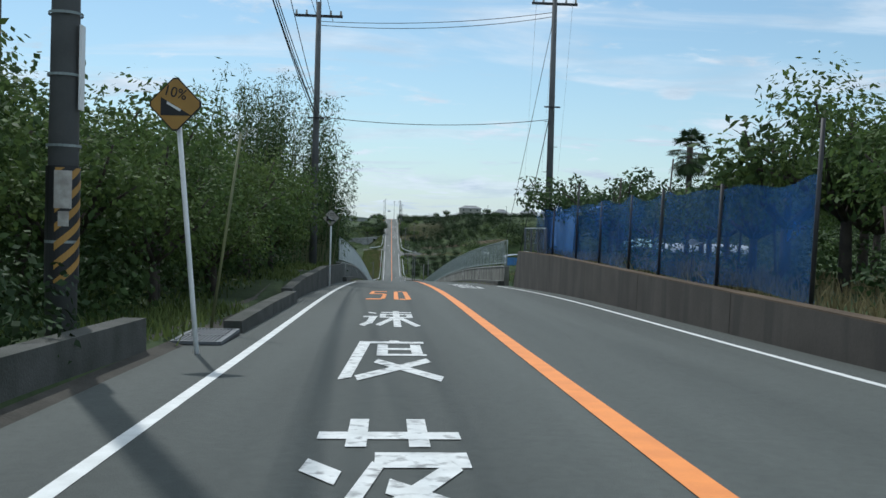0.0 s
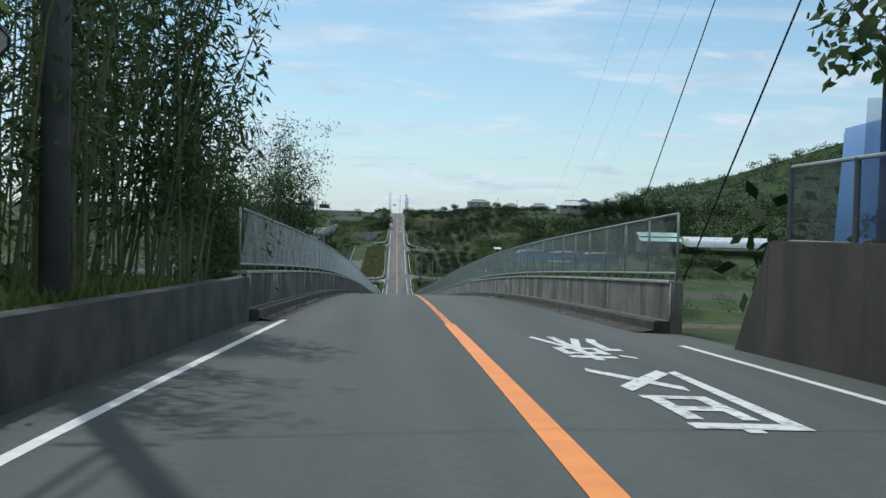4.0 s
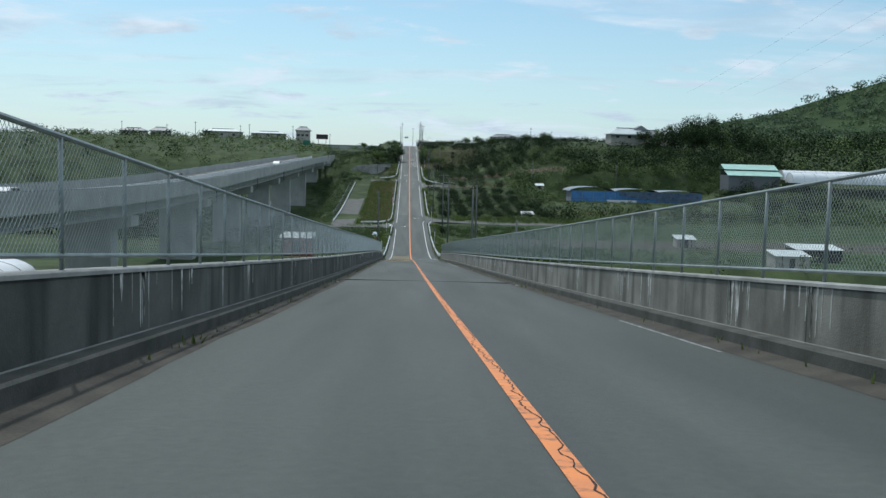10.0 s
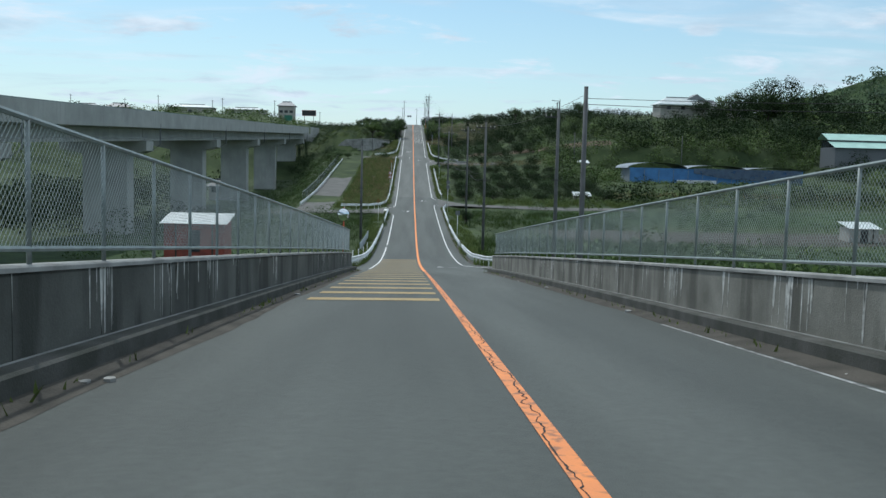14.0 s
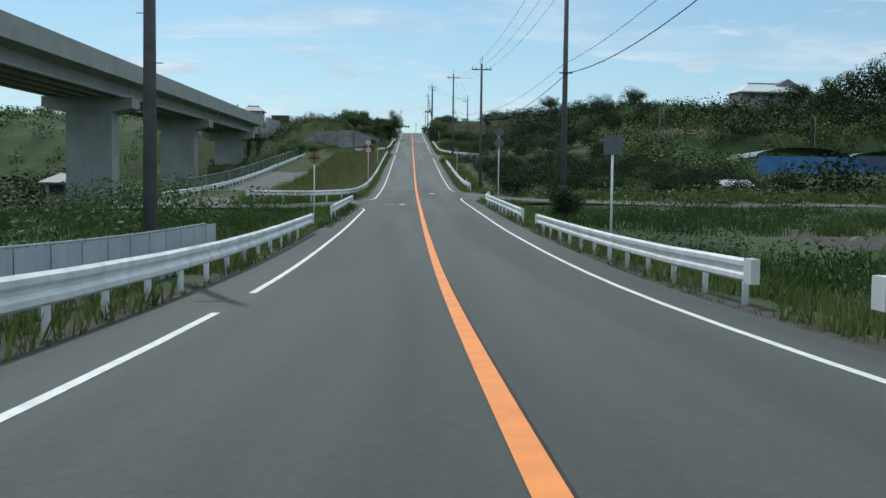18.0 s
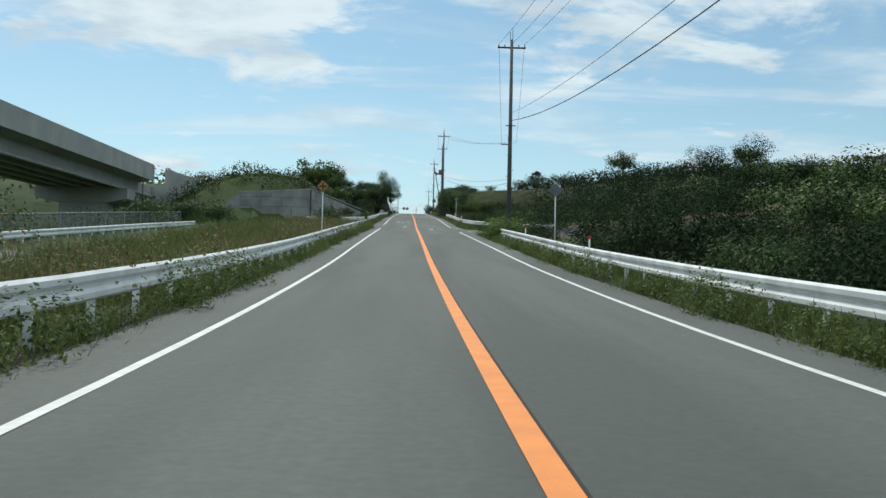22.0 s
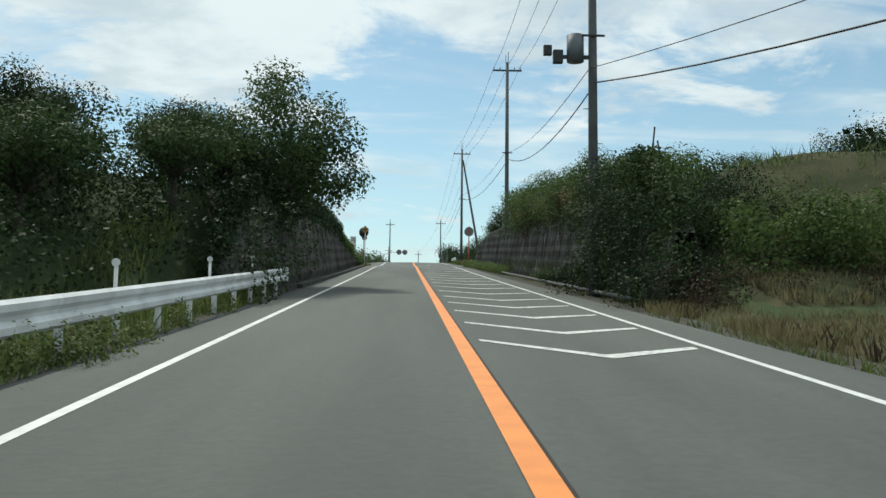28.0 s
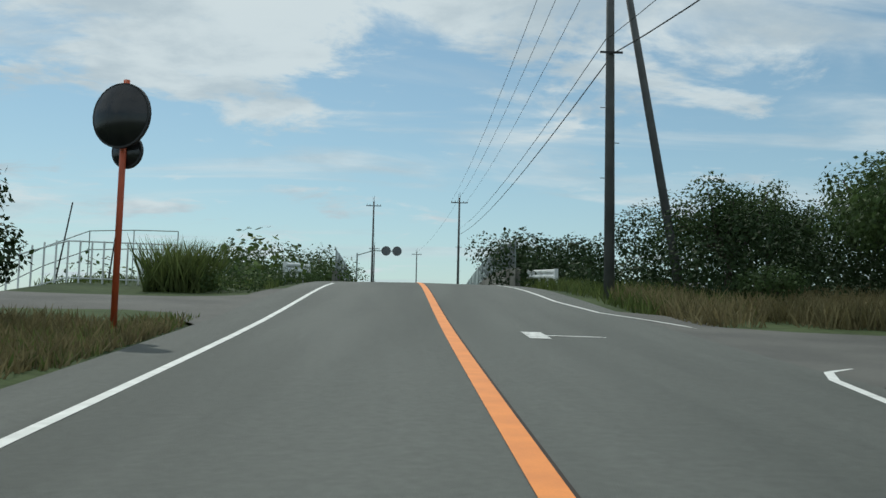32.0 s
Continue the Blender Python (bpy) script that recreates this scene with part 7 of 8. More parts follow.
bush_mass("undergrowth", "leafy low boughs beside the kerb wall", x, y, 0.85, 260, 0.13, LEAF, seed=65, up=1.1, flat=1.1)
# orchards on the right slope
clear = lambda a, b: not (40 < a < 108 and 408 < b)
wild = lambda a, b, s: noise.noise((a * 0.045, b * 0.06, s))
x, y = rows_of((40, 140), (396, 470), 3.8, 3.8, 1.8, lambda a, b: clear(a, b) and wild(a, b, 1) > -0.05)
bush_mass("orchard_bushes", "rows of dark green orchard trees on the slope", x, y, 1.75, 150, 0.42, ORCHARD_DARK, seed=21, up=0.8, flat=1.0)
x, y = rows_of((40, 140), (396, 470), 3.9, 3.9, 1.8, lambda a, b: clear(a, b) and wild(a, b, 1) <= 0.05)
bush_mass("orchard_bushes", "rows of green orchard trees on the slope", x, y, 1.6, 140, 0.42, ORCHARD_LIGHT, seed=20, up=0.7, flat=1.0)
x, y = rows_of((8, 64), (292, 394), 2.0, 2.1, 1.8, lambda a, b: not (336 < b < 352 and a > 14) and a > lerp(b, [360, 380, 394], [8, 9, 13]) and not (376 < b < 390))
bush_mass("valley_weeds", "tall rank weeds on the valley floor", x, y, 0.5, 30, 0.16, LEAF, seed=19, up=0.3, flat=0.8)
x, y = rows_of((7, 70), (295, 394), 5.0, 5.0, 4.5, lambda a, b: not (336 < b < 352 and a > 14) and a > 9 and not (374 < b < 391 and a < 40))
bush_mass("valley_weeds", "dark clumps of scrub on the valley floor", x, y, 1.1, 190, 0.15, LEAF_DARK, seed=14, up=0.25)
x, y = rows_of((-16, -6), (540, 554), 1.7, 1.7, 1.2)
bush_mass("bank_bushes", "dark thicket beside the cutting", x, y, 1.1, 220, 0.12, LEAF_DARK, seed=17, up=0.7, flat=1.0)
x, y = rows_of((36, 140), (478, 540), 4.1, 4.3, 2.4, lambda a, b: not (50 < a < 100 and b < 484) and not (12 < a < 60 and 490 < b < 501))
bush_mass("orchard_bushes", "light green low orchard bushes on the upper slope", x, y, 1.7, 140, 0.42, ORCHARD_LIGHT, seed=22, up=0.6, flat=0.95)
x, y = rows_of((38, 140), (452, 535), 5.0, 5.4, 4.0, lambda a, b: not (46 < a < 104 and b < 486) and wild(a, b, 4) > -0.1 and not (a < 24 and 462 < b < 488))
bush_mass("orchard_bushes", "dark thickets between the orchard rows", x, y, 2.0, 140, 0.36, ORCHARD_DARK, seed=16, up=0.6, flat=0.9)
x, y = rows_of((40, 116), (478, 493), 3.0, 3.0, 2.0)
bush_mass("orchard_bushes", "bushes on the steep bank behind the net house", x, y, 1.7, 130, 0.42, ORCHARD_LIGHT, seed=10, up=0.6, flat=0.9)
x, y = rows_of((36, 54), (424, 480), 3.2, 3.2, 2.0, lambda a, b: a < lerp(b, [424, 440, 480], [40, 50, 52]))
bush_mass("orchard_bushes", "orchard bushes beside the net house", x, y, 1.5, 140, 0.38, ORCHARD_LIGHT, seed=9, up=0.6, flat=0.9)
x, y = rows_of((42, 106), (410, 450), 2.8, 2.8, 1.6)
bush_mass("orchard_bushes", "low rows of crops before the net house", x, y, 0.6, 70, 0.22, ORCHARD_LIGHT, seed=15, up=0.3)
x, y = rows_of((14, 200), (545, 640), 5.0, 5.0, 4.0, lambda a, b: a > 20 and not (84 < a < 122 and 560 < b < 585))
bush_mass("ridge_trees", "dark trees along the ridge", x, y, 1.5, 55, 0.5, ORCHARD_DARK, seed=23, up=0.5)
x, y = rows_of((30, 300), (640, 900), 11, 12, 9)
bush_mass("ridge_trees", "dark trees beyond the ridge", x, y, 1.9, 40, 0.8, ORCHARD_DARK, seed=24, up=0.3)
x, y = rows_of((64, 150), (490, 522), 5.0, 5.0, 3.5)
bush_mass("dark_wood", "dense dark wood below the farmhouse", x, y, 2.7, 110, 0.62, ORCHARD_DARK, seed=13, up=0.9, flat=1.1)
rw = np.random.default_rng(33)
cw = []
for i in range(150):
    wx, wy = 101 + 52 * rw.random(), 524 + 30 * rw.random()
    lo, hi = ground_z(wx, wy), lerp(wx, [100, 108, 116, 124, 132, 153], [4, 11, 14.5, 16, 13, 11]) + 1.5 * rw.normal()
    cw.append((wx, wy, lo + (hi - lo) * rw.random() ** 0.7))
rad = 1.7 + 1.5 * rw.random(len(cw))
thing("dark_wood", quads_mesh("dark_wood", leaves(np.array(cw), np.stack([rad, rad, rad * 0.9], 1), 24000, 0.55, rw, shell=0.5, slim=0.6), ORCHARD_DARK), None, "tall dark wood beside the farmhouse", "wood", kind="stuff")
x, y = rows_of((150, 330), (480, 660), 9, 9, 7)
bush_mass("dark_wood", "belt of dark trees at the foot of the hill", x, y, 4.0, 70, 1.0, ORCHARD_DARK, seed=12, up=0.7, flat=1.0)
x, y = rows_of((10, 60), (395, 402), 2.2, 2.2, 1.5)
bush_mass("orchard_bushes", "pale low bushes along the foot of the slope", x, y, 0.8, 110, 0.2, ORCHARD_LIGHT, seed=11, up=0.4)
x, y = rows_of((135, 330), (380, 640), 10, 10, 7, lambda a, b: not (a < 180 and 425 < b < 485))
bush_mass("ridge_trees", "trees on the slope behind the barns", x, y, 3.4, 54, 1.0, ORCHARD_LIGHT, seed=25, up=0.6)
x, y = rows_of((12, 130), (386, 396), 3.2, 3.0, 2.4)
bush_mass("orchard_bushes", "low bushes at the foot of the slope", x, y, 1.0, 60, 0.3, ORCHARD_LIGHT, seed=26)
x, y = rows_of((20, 300), (90, 330), 13, 14, 12, lambda a, b: not (a > 110 and 270 < b < 345))
bush_mass("valley_bushes", "scattered bushes on the valley floor", x, y, 1.6, 60, 0.5, ORCHARD_LIGHT, seed=27)
x, y = rows_of((9, 60), (62, 120), 6, 6, 5)
bush_mass("valley_bushes", "bushes on the bank below the bridge head", x, y, 2.2, 90, 0.5, ORCHARD_DARK, seed=28)
# left side
x, y = rows_of((-30, -8), (300, 362), 4.0, 4.2, 2.0, lambda a, b: not (a > -22 and b < 306))
bush_mass("orchard_bushes", "orchard trees below the viaduct", x, y, 1.4, 230, 0.2, LEAF, seed=31, up=0.5)
x, y = rows_of((-90, -46), (200, 470), 5.5, 5.5, 4.5, lambda a, b: b > 332)
bush_mass("orchard_bushes", "dark green bushes beyond the viaduct", x, y, 2.6, 110, 0.55, ORCHARD_DARK, seed=32, up=0.5)
x, y = rows_of((-34, -21.5), (376, 500), 4, 4, 3)
bush_mass("bank_bushes", "bushes on the bank under the viaduct", x, y, 1.4, 170, 0.22, LEAF, seed=33)
x, y = rows_of((-24, -7.5), (488, 502.5), 1.8, 1.9, 1.4)
bush_mass("bank_bushes", "green weeds in front of the block wall", x, y, 0.55, 120, 0.11, LEAF, seed=8, up=0.4)
x, y = rows_of((-34, -9), (490, 545), 2.6, 2.8, 2.2, lambda a, b: a < (lerp(b, [503, 536], [-14.2, -8.8]) if b > 504.5 else -23.5))
bush_mass("bank_bushes", "rough dark bushes on the motorway bank", x, y, 1.25, 120, 0.26, LEAF_DARK, seed=34, up=0.4)
x, y = rows_of((-200, -34), (500, 660), 7.0, 7.0, 4, lambda a, b: a < lerp(b, [500, 540], [-52, -34]))
bush_mass("ridge_trees", "trees on the left ridge", x, y, 1.9, 50, 0.62, ORCHARD_LIGHT, seed=35, up=0.3)
x, y = rows_of((-400, -90), (300, 700), 20, 20, 15)
bush_mass("ridge_trees", "woods on the far left slope", x, y, 3.0, 60, 0.9, ORCHARD_DARK, seed=36, up=0.3)
x, y = rows_of((-30, -6), (640, 800), 7, 8, 6)
bush_mass("ridge_trees", "bushes past the crest", x, y, 1.7, 140, 0.3, ORCHARD_LIGHT, seed=37, up=0.35)
x, y = rows_of((7, 30), (640, 760), 5, 6, 4)
bush_mass("ridge_trees", "bushes past the crest", x, y, 1.9, 130, 0.3, ORCHARD_DARK, seed=38, up=0.6)
x, y = rows_of((-8.5, -5.2), (379, 478), 1.5, 1.6, 1.4)
bush_mass("verge_weeds", "pale dry weeds on the verge", x, y, 0.5, 110, 0.08, DRY, seed=4, up=0.7, flat=1.2)
x, y = rows_of((-12, -5.2), (376, 478), 1.7, 1.8, 1.5)
bush_mass("verge_weeds", "weeds and low shrubs on the verge", x, y, 0.5, 80, 0.13, LEAF_LIGHT, seed=39, up=0.3)
x, y = rows_of((-30, -9), (64, 130), 5, 5, 4)
bush_mass("valley_bushes", "bushes on the bank below the bridge head", x, y, 2.4, 90, 0.5, ORCHARD_DARK, seed=40)

x, y = rows_of((-9.5, -5.6), (343, 362), 1.3, 1.5, 1.0)
bush_mass("verge_weeds", "tall dark weeds behind the guard rail", x, y, 0.6, 300, 0.075, BLADE_DARK, seed=81, up=0.7, flat=1.1)
x, y = rows_of((-10.5, -5.6), (379, 402), 1.5, 1.8, 1.2)
bush_mass("verge_weeds", "tall green weeds behind the guard rail", x, y, 0.55, 260, 0.08, BLADE, seed=82, up=0.6, flat=1.1)
x, y = rows_of((-60, -24), (330, 372), 4.5, 4.5, 3.5)
bush_mass("orchard_bushes", "dark scrub under the viaduct", x, y, 1.8, 150, 0.3, ORCHARD_DARK, seed=83, up=0.6, flat=0.9)
# hanging plants on the cutting walls
def hanging(name, label, x, side, ys, tops, n, size, material, seed, depth):
    rr = np.random.default_rng(seed)
    yy = ys[0] + (ys[1] - ys[0]) * rr.random(n)
    top = np.array([road_z(v) for v in yy]) + np.interp(yy, *tops)
    drop = depth * np.abs(rr.normal(size=n)) * 0.5 * (0.6 + 0.7 * np.array([noise.noise((v * 0.35, seed, 0)) for v in yy]))
    c = np.stack([x + side * (0.35 * rr.random(n) + 0.1 - 0.02 * drop), yy, top + 0.35 - np.abs(drop)], 1)
    V = leaves(c, np.full(n, 0.28), n * 16, size * 1.2, rr, shell=0.2, slim=0.6, droop=0.6)
    thing(name, quads_mesh(name, V, material), None, label, "climbing plants", kind="stuff")


hanging("creeper", "creeper hanging over the cutting wall", -5.35, -1, (548, 592), ([548, 553, 580, 590, 593], [1.2, 3.9, 3.3, 2.7, 1.9]), 2600, 0.10, LEAF_DARK, 51, 3.0)
hanging("creeper", "green creeper and grass over the cutting wall", 6.0, 1, (549, 584), ([545, 550, 575, 590], [0.9, 3.7, 3.6, 3.3]), 1500, 0.10, LEAF_LIGHT, 52, 1.3)
hanging("creeper", "dark growth over the cutting wall", 5.7, 1, (547, 560), ([544, 550, 598], [0.8, 3.9, 3.2]), 2200, 0.09, LEAF, 53, 5.5)
hanging("dead_creeper", "brown dead grass hanging over the wall", 5.75, 1, (556, 582), ([545, 550, 575, 590], [0.4, 3.5, 3.4, 3.1]), 1500, 0.085, DEAD, 54, 1.8)
hanging("dead_creeper", "straw-coloured grass hanging over the wall", 5.7, 1, (558, 582), ([545, 550, 575, 590], [0.4, 3.6, 3.5, 3.2]), 700, 0.08, DRY, 50, 1.0)
hanging("creeper", "light green creeper over the low end of the wall", -5.15, -1, (590, 606), ([548, 580, 590, 596, 601, 606], [3.8, 3.0, 2.0, 1.5, 1.2, 0.4]), 600, 0.12, LEAF_LIGHT, 57, 1.2)


def heap(name, label, xr, yr, step, base, top, r, per, size, material, seed, slope=0.0, category="bushes"):
    """Bushes piled from the ground to a height over the road, tier on tier; top may be a table over y."""
    rr = np.random.default_rng(seed)
    c = []
    for x in np.arange(xr[0], xr[1], step):
        for y in np.arange(yr[0], yr[1], step):
            h = float(np.interp(y, *top)) - slope * abs(x - xr[0])
            z0 = max(base, ground_z(x, y) - road_z(y)) if base is not None else ground_z(x, y) - road_z(y)
            for k in range(max(1, int((h - z0) / (r * 1.1)))):
                c.append((x + rr.normal() * step * 0.3, y + rr.normal() * step * 0.3, road_z(y) + min(z0 + r * (0.5 + 1.1 * k), h - r * 0.8) + rr.normal() * 0.15))
    rad = r * (0.6 + 0.7 * rr.random(len(c)))
    V = leaves(np.array(c), np.stack([rad, rad, rad * 0.85], 1), per * len(c), size, rr, shell=0.5, slim=0.6)
    thing(name, quads_mesh(name, V, material), None, label, category, kind="stuff")


heap("bank_bushes", "green bushes crowding the top of the cutting wall", (6.3, 10.5), (553, 585), 1.5, 2.6, ([551, 556, 586], [3.4, 4.7, 4.9]), 0.9, 380, 0.10, LEAF, 58)
heap("bank_bushes", "bright green grass tufts on top of the cutting wall", (6.0, 8.6), (549.5, 584), 1.3, 3.0, ([549, 553, 558, 586], [3.7, 4.7, 5.2, 5.3]), 0.6, 380, 0.08, LEAF_LIGHT, 59)
heap("bank_bushes", "dark bushes smothering the end of the cutting bank", (5.1, 9.6), (546, 555), 1.1, 0.0, ([546, 549, 555], [2.6, 3.9, 4.6]), 0.85, 430, 0.08, LEAF_DARK, 46, slope=0.1)
heap("bank_bushes", "leafy green bushes at the foot of the bank", (7.8, 14.5), (545.8, 550), 1.3, None, ([545, 550], [2.5, 3.2]), 0.75, 520, 0.12, LEAF_LIGHT, 47)
heap("dead_growth", "dead brown brambles heaped below the bank", (5.9, 20), (544.5, 547.5), 1.0, None, ([544, 548], [0.8, 1.4]), 0.5, 420, 0.07, DEAD, 45)
heap("thicket", "dense dark thicket under the trees at the cutting", (-15, -4.8), (546.5, 553), 1.6, 0.0, ([546, 549, 553], [2.2, 3.6, 4.2]), 1.0, 330, 0.11, LEAF_DARK, 48)
heap("bank_bushes", "dark creeper-covered bushes above the wall", (-8.5, -5.6), (553, 590), 1.5, 2.4, ([553, 562, 580, 586, 590], [5.0, 4.4, 4.2, 3.6, 2.4]), 0.95, 560, 0.11, LEAF_DARK, 49)
x, y = rows_of((-7.6, -4.9), (632, 650), 1.2, 1.3, 0.9)
bush_mass("verge_weeds", "light scrub on the bank at the crest", x, y, 0.4, 260, 0.08, LEAF, seed=84, up=0.5, flat=0.8)
x, y = rows_of((6.5, 20), (570, 606), 2.0, 2.2, 1.8)
bush_mass("bank_bushes", "grassy bushes on top of the cutting", x, y, 0.5, 150, 0.11, LEAF_LIGHT, seed=55, up=0.2)
for x, y, dx_, h in ((7.5, 556, 0.25, 1.5), (8.3, 556.6, -0.3, 1.1)):
    z = road_z(y) + 4.2
    thing("garden_stake", Geo().pipe([(x, y, z - 0.8), (x + dx_, y, z + h)], 0.03, 6), DARK, "dark leaning stake in the growth above a wall", "stake", "leaning stakes")
# tree that leans out over the road from the bank
lean = thing("tree", None, None, "dark broadleaf tree leaning out over the road", "tree")
part("trunk", Geo().tube((-6.4, 557.6, -2.2), (-5.2, 557.4, -0.2), 0.17, 0.12, 8).tube((-5.2, 557.4, -0.2), (-3.4, 557.2, 0.5), 0.11, 0.05, 7).tube((-5.2, 557.4, -0.2), (-4.3, 558.6, 1.6), 0.09, 0.04, 6).tube((-5.2, 557.4, -0.2), (-4.6, 555.4, 0.9), 0.08, 0.04, 6), BARK, lean, smooth=True)
cs = np.array([(-2.7, 557.3, -0.7, 0.7), (-3.1, 556.5, 0.5, 0.9), (-3.9, 558, 1.6, 1.0), (-4.6, 556, 0.2, 1.1), (-4.4, 559, -0.4, 1.0), (-5.2, 554.5, 1.2, 1.1), (-3.5, 558.2, -1.1, 0.7), (-5.0, 557, -1.8, 0.8), (-4.7, 560, 1.0, 1.0), (-4.0, 555.4, -0.9, 0.7), (-5.4, 557, 2.4, 1.1)])
part("crown", quads_mesh("crown", leaves(cs[:, :3], cs[:, 3], 9500, 0.14, np.random.default_rng(77), shell=0.25, slim=0.55, droop=0.3), LEAF), None, lean)
heap("bank_bushes", "dark shrubs behind the wire fence", (7.9, 12.6), (584, 607), 1.5, 2.4, ([584, 592, 599, 603, 607], [6.3, 6.4, 5.6, 4.2, 2.8]), 1.0, 850, 0.16, LEAF_DARK, 56)
heap("bank_bushes", "dense dark trees at the crest of the road", (8.2, 20), (630, 640), 1.9, 0.2, ([630, 633, 640], [3.6, 3.7, 3.4]), 1.1, 480, 0.115, LEAF_DARK, 86)
heap("bank_bushes", "feathery dark bushes beside the far bridge", (5.6, 11), (643, 672), 2.0, -0.5, ([643, 655, 672], [2.0, 3.0, 3.9]), 1.1, 190, 0.19, LEAF_DARK, 85)
heap("bank_bushes", "bushes behind the far bridge fence", (-11.5, -5.4), (656, 682), 2.0, -0.5, ([656, 664, 682], [0.9, 2.9, 3.6]), 1.1, 190, 0.19, LEAF, 78)
heap("bank_bushes", "dark tree growing behind a shrine banner", (-8.5, -6.9), (617.4, 619.2), 0.9, 0.0, ([616, 620], [3.0, 3.0]), 0.7, 800, 0.11, LEAF_DARK, 79)
x, y = rows_of((13, 75), (506, 546), 4.3, 4.6, 2.2, lambda a, b: wild(a, b, 6) > -0.3)
bush_mass("orchard_bushes", "dense dark citrus bushes above the bank", x, y, 1.8, 420, 0.19, ORCHARD_DARK, seed=87, up=0.6, flat=0.9)
x, y = rows_of((13, 70), (546, 576), 3.0, 3.2, 2.2, lambda a, b: a > lerp(b, [546, 556, 566, 578], [14, 19, 24, 30]))
bush_mass("orchard_bushes", "dark citrus bushes along the top of the slope", x, y, 1.3, 120, 0.26, ORCHARD_DARK, seed=94, up=0.5, flat=0.9)
heap("hedge", "low dark hedge at the corner of a side road", (6.6, 10.5), (457, 462), 1.0, -0.2, ([457, 462], [1.0, 1.0]), 0.5, 260, 0.09, LEAF_DARK, 77, category="hedge")
ch = np.array([(x, y, ground_z(x, y) + h) for x, y, h in ((10.8, 475, 1.6), (11.6, 477, 3.0), (13.2, 474.5, 2.2), (14.5, 477, 3.3), (16.5, 475, 2.4), (18, 478, 3.6), (20.5, 476, 2.6), (23, 478, 3.4), (12.5, 478, 1.2), (15.5, 474, 1.2), (19, 474, 1.3), (22, 474.5, 1.6), (26, 477, 2.8), (26, 475, 1.4))])
thing("orchard_trees", quads_mesh("orchard_trees", leaves(ch, np.full(len(ch), 1.5), 11000, 0.17, np.random.default_rng(30), shell=0.45, slim=0.6), LEAF_DARK), None, "row of tall dark citrus trees beside a side road", "trees", kind="stuff")
for x0, x1 in ((8.3, 9.2), (11.4, 14.2)):
    thing("low_parapet", Geo().box(x0, 472.3, ground_z(x0, 472.4) - 0.3, x1, 472.6, ground_z(x0, 472.4) + 0.55), CONC_CAP, "low pale concrete parapet beside a side road", "parapet", "low parapets")
rt = np.random.default_rng(35)
ct2 = []
for tx, ty, tr in ((19, 486, 1.6), (22, 489, 1.9), (26, 485, 1.7), (30, 488, 2.1), (33, 492, 1.8), (15.5, 506, 1.5), (24, 508, 1.6), (36, 500, 2.0), (42, 506, 2.2), (50, 512, 2.3), (57, 508, 2.0), (28, 522, 1.7), (37, 526, 1.9), (46, 530, 2.0), (18, 462, 1.6), (24, 458, 1.7), (31, 462, 1.8), (26, 534, 2.0), (30, 536, 2.4), (35, 538, 2.5), (41, 537, 2.6), (47, 540, 2.8), (54, 541, 2.8)):
    for k in range(7):
        ct2.append((tx + rt.normal() * tr * 0.5, ty + rt.normal() * tr * 0.5, ground_z(tx, ty) + tr * (0.5 + 1.4 * rt.random()), tr * (0.5 + 0.4 * rt.random())))
ct2 = np.array(ct2)
thing("orchard_trees", quads_mesh("orchard_trees", leaves(ct2[:, :3], np.stack([ct2[:, 3]] * 2 + [ct2[:, 3] * 0.85], 1), 38000, 0.24, rt, shell=0.5, slim=0.6), ORCHARD_DARK), None, "clumps of taller dark trees among the orchard rows", "trees", kind="stuff")
x, y = rows_of((6.2, 14), (488, 529), 1.7, 1.8, 1.2, lambda a, b: a > lerp(b, [486, 500, 520], [8.0, 6.4, 6.2]))
bush_mass("bank_bushes", "dark rank bushes behind the guard rail", x, y, 0.75, 210, 0.11, LEAF_CITRUS, seed=29, up=0.5, flat=0.9)
x, y = rows_of((6.4, 8.8), (473.5, 489), 0.7, 0.8, 0.6)
bush_mass("verge_weeds", "dark rank weeds below the guard rail", x, y, 0.36, 150, 0.07, BLADE_DARK, seed=7, up=0.5, flat=1.0)
for sx, ya, yb, sd in ((-4.62, 396, 478, 88), (4.62, 398, 462, 89), (-4.6, 491, 545, 90), (4.6, 490, 526, 92)):
    yy = np.arange(ya, yb, 0.55)
    yy = yy[np.array([noise.noise((v * 0.21, sd, 0)) > -0.12 for v in yy])]
    bush_mass("kerb_weeds", "leafy weeds growing under the guard rail", sx + (A.random(len(yy)) - 0.5) * 0.35, yy, 0.26, 100, 0.05, BLADE, seed=sd, up=0.5, flat=1.0)


for sx, ya, yb, r, sd in ((-4.25, 345, 364.5, 0.36, 41), (-4.5, 379, 398, 0.44, 42), (-4.45, 400, 478, 0.42, 43), (-4.45, 466, 480, 0.42, 44), (4.5, 398, 452, 0.38, 45), (4.5, 486, 527, 0.32, 6), (-4.45, 494, 548, 0.34, 5)):
    yy = np.arange(ya, yb, 0.42)
    yy = yy[np.array([noise.noise((v * 0.3, sd, 0)) > -0.05 for v in yy])]
    bush_mass("kerb_weeds", "rank leafy weeds hiding the posts of the guard rail", sx + (A.random(len(yy)) - 0.5) * 0.4, yy, r * 0.85, 210, 0.062, BLADE_DARK if sd == 41 else BLADE, seed=sd, up=0.6, flat=1.1)


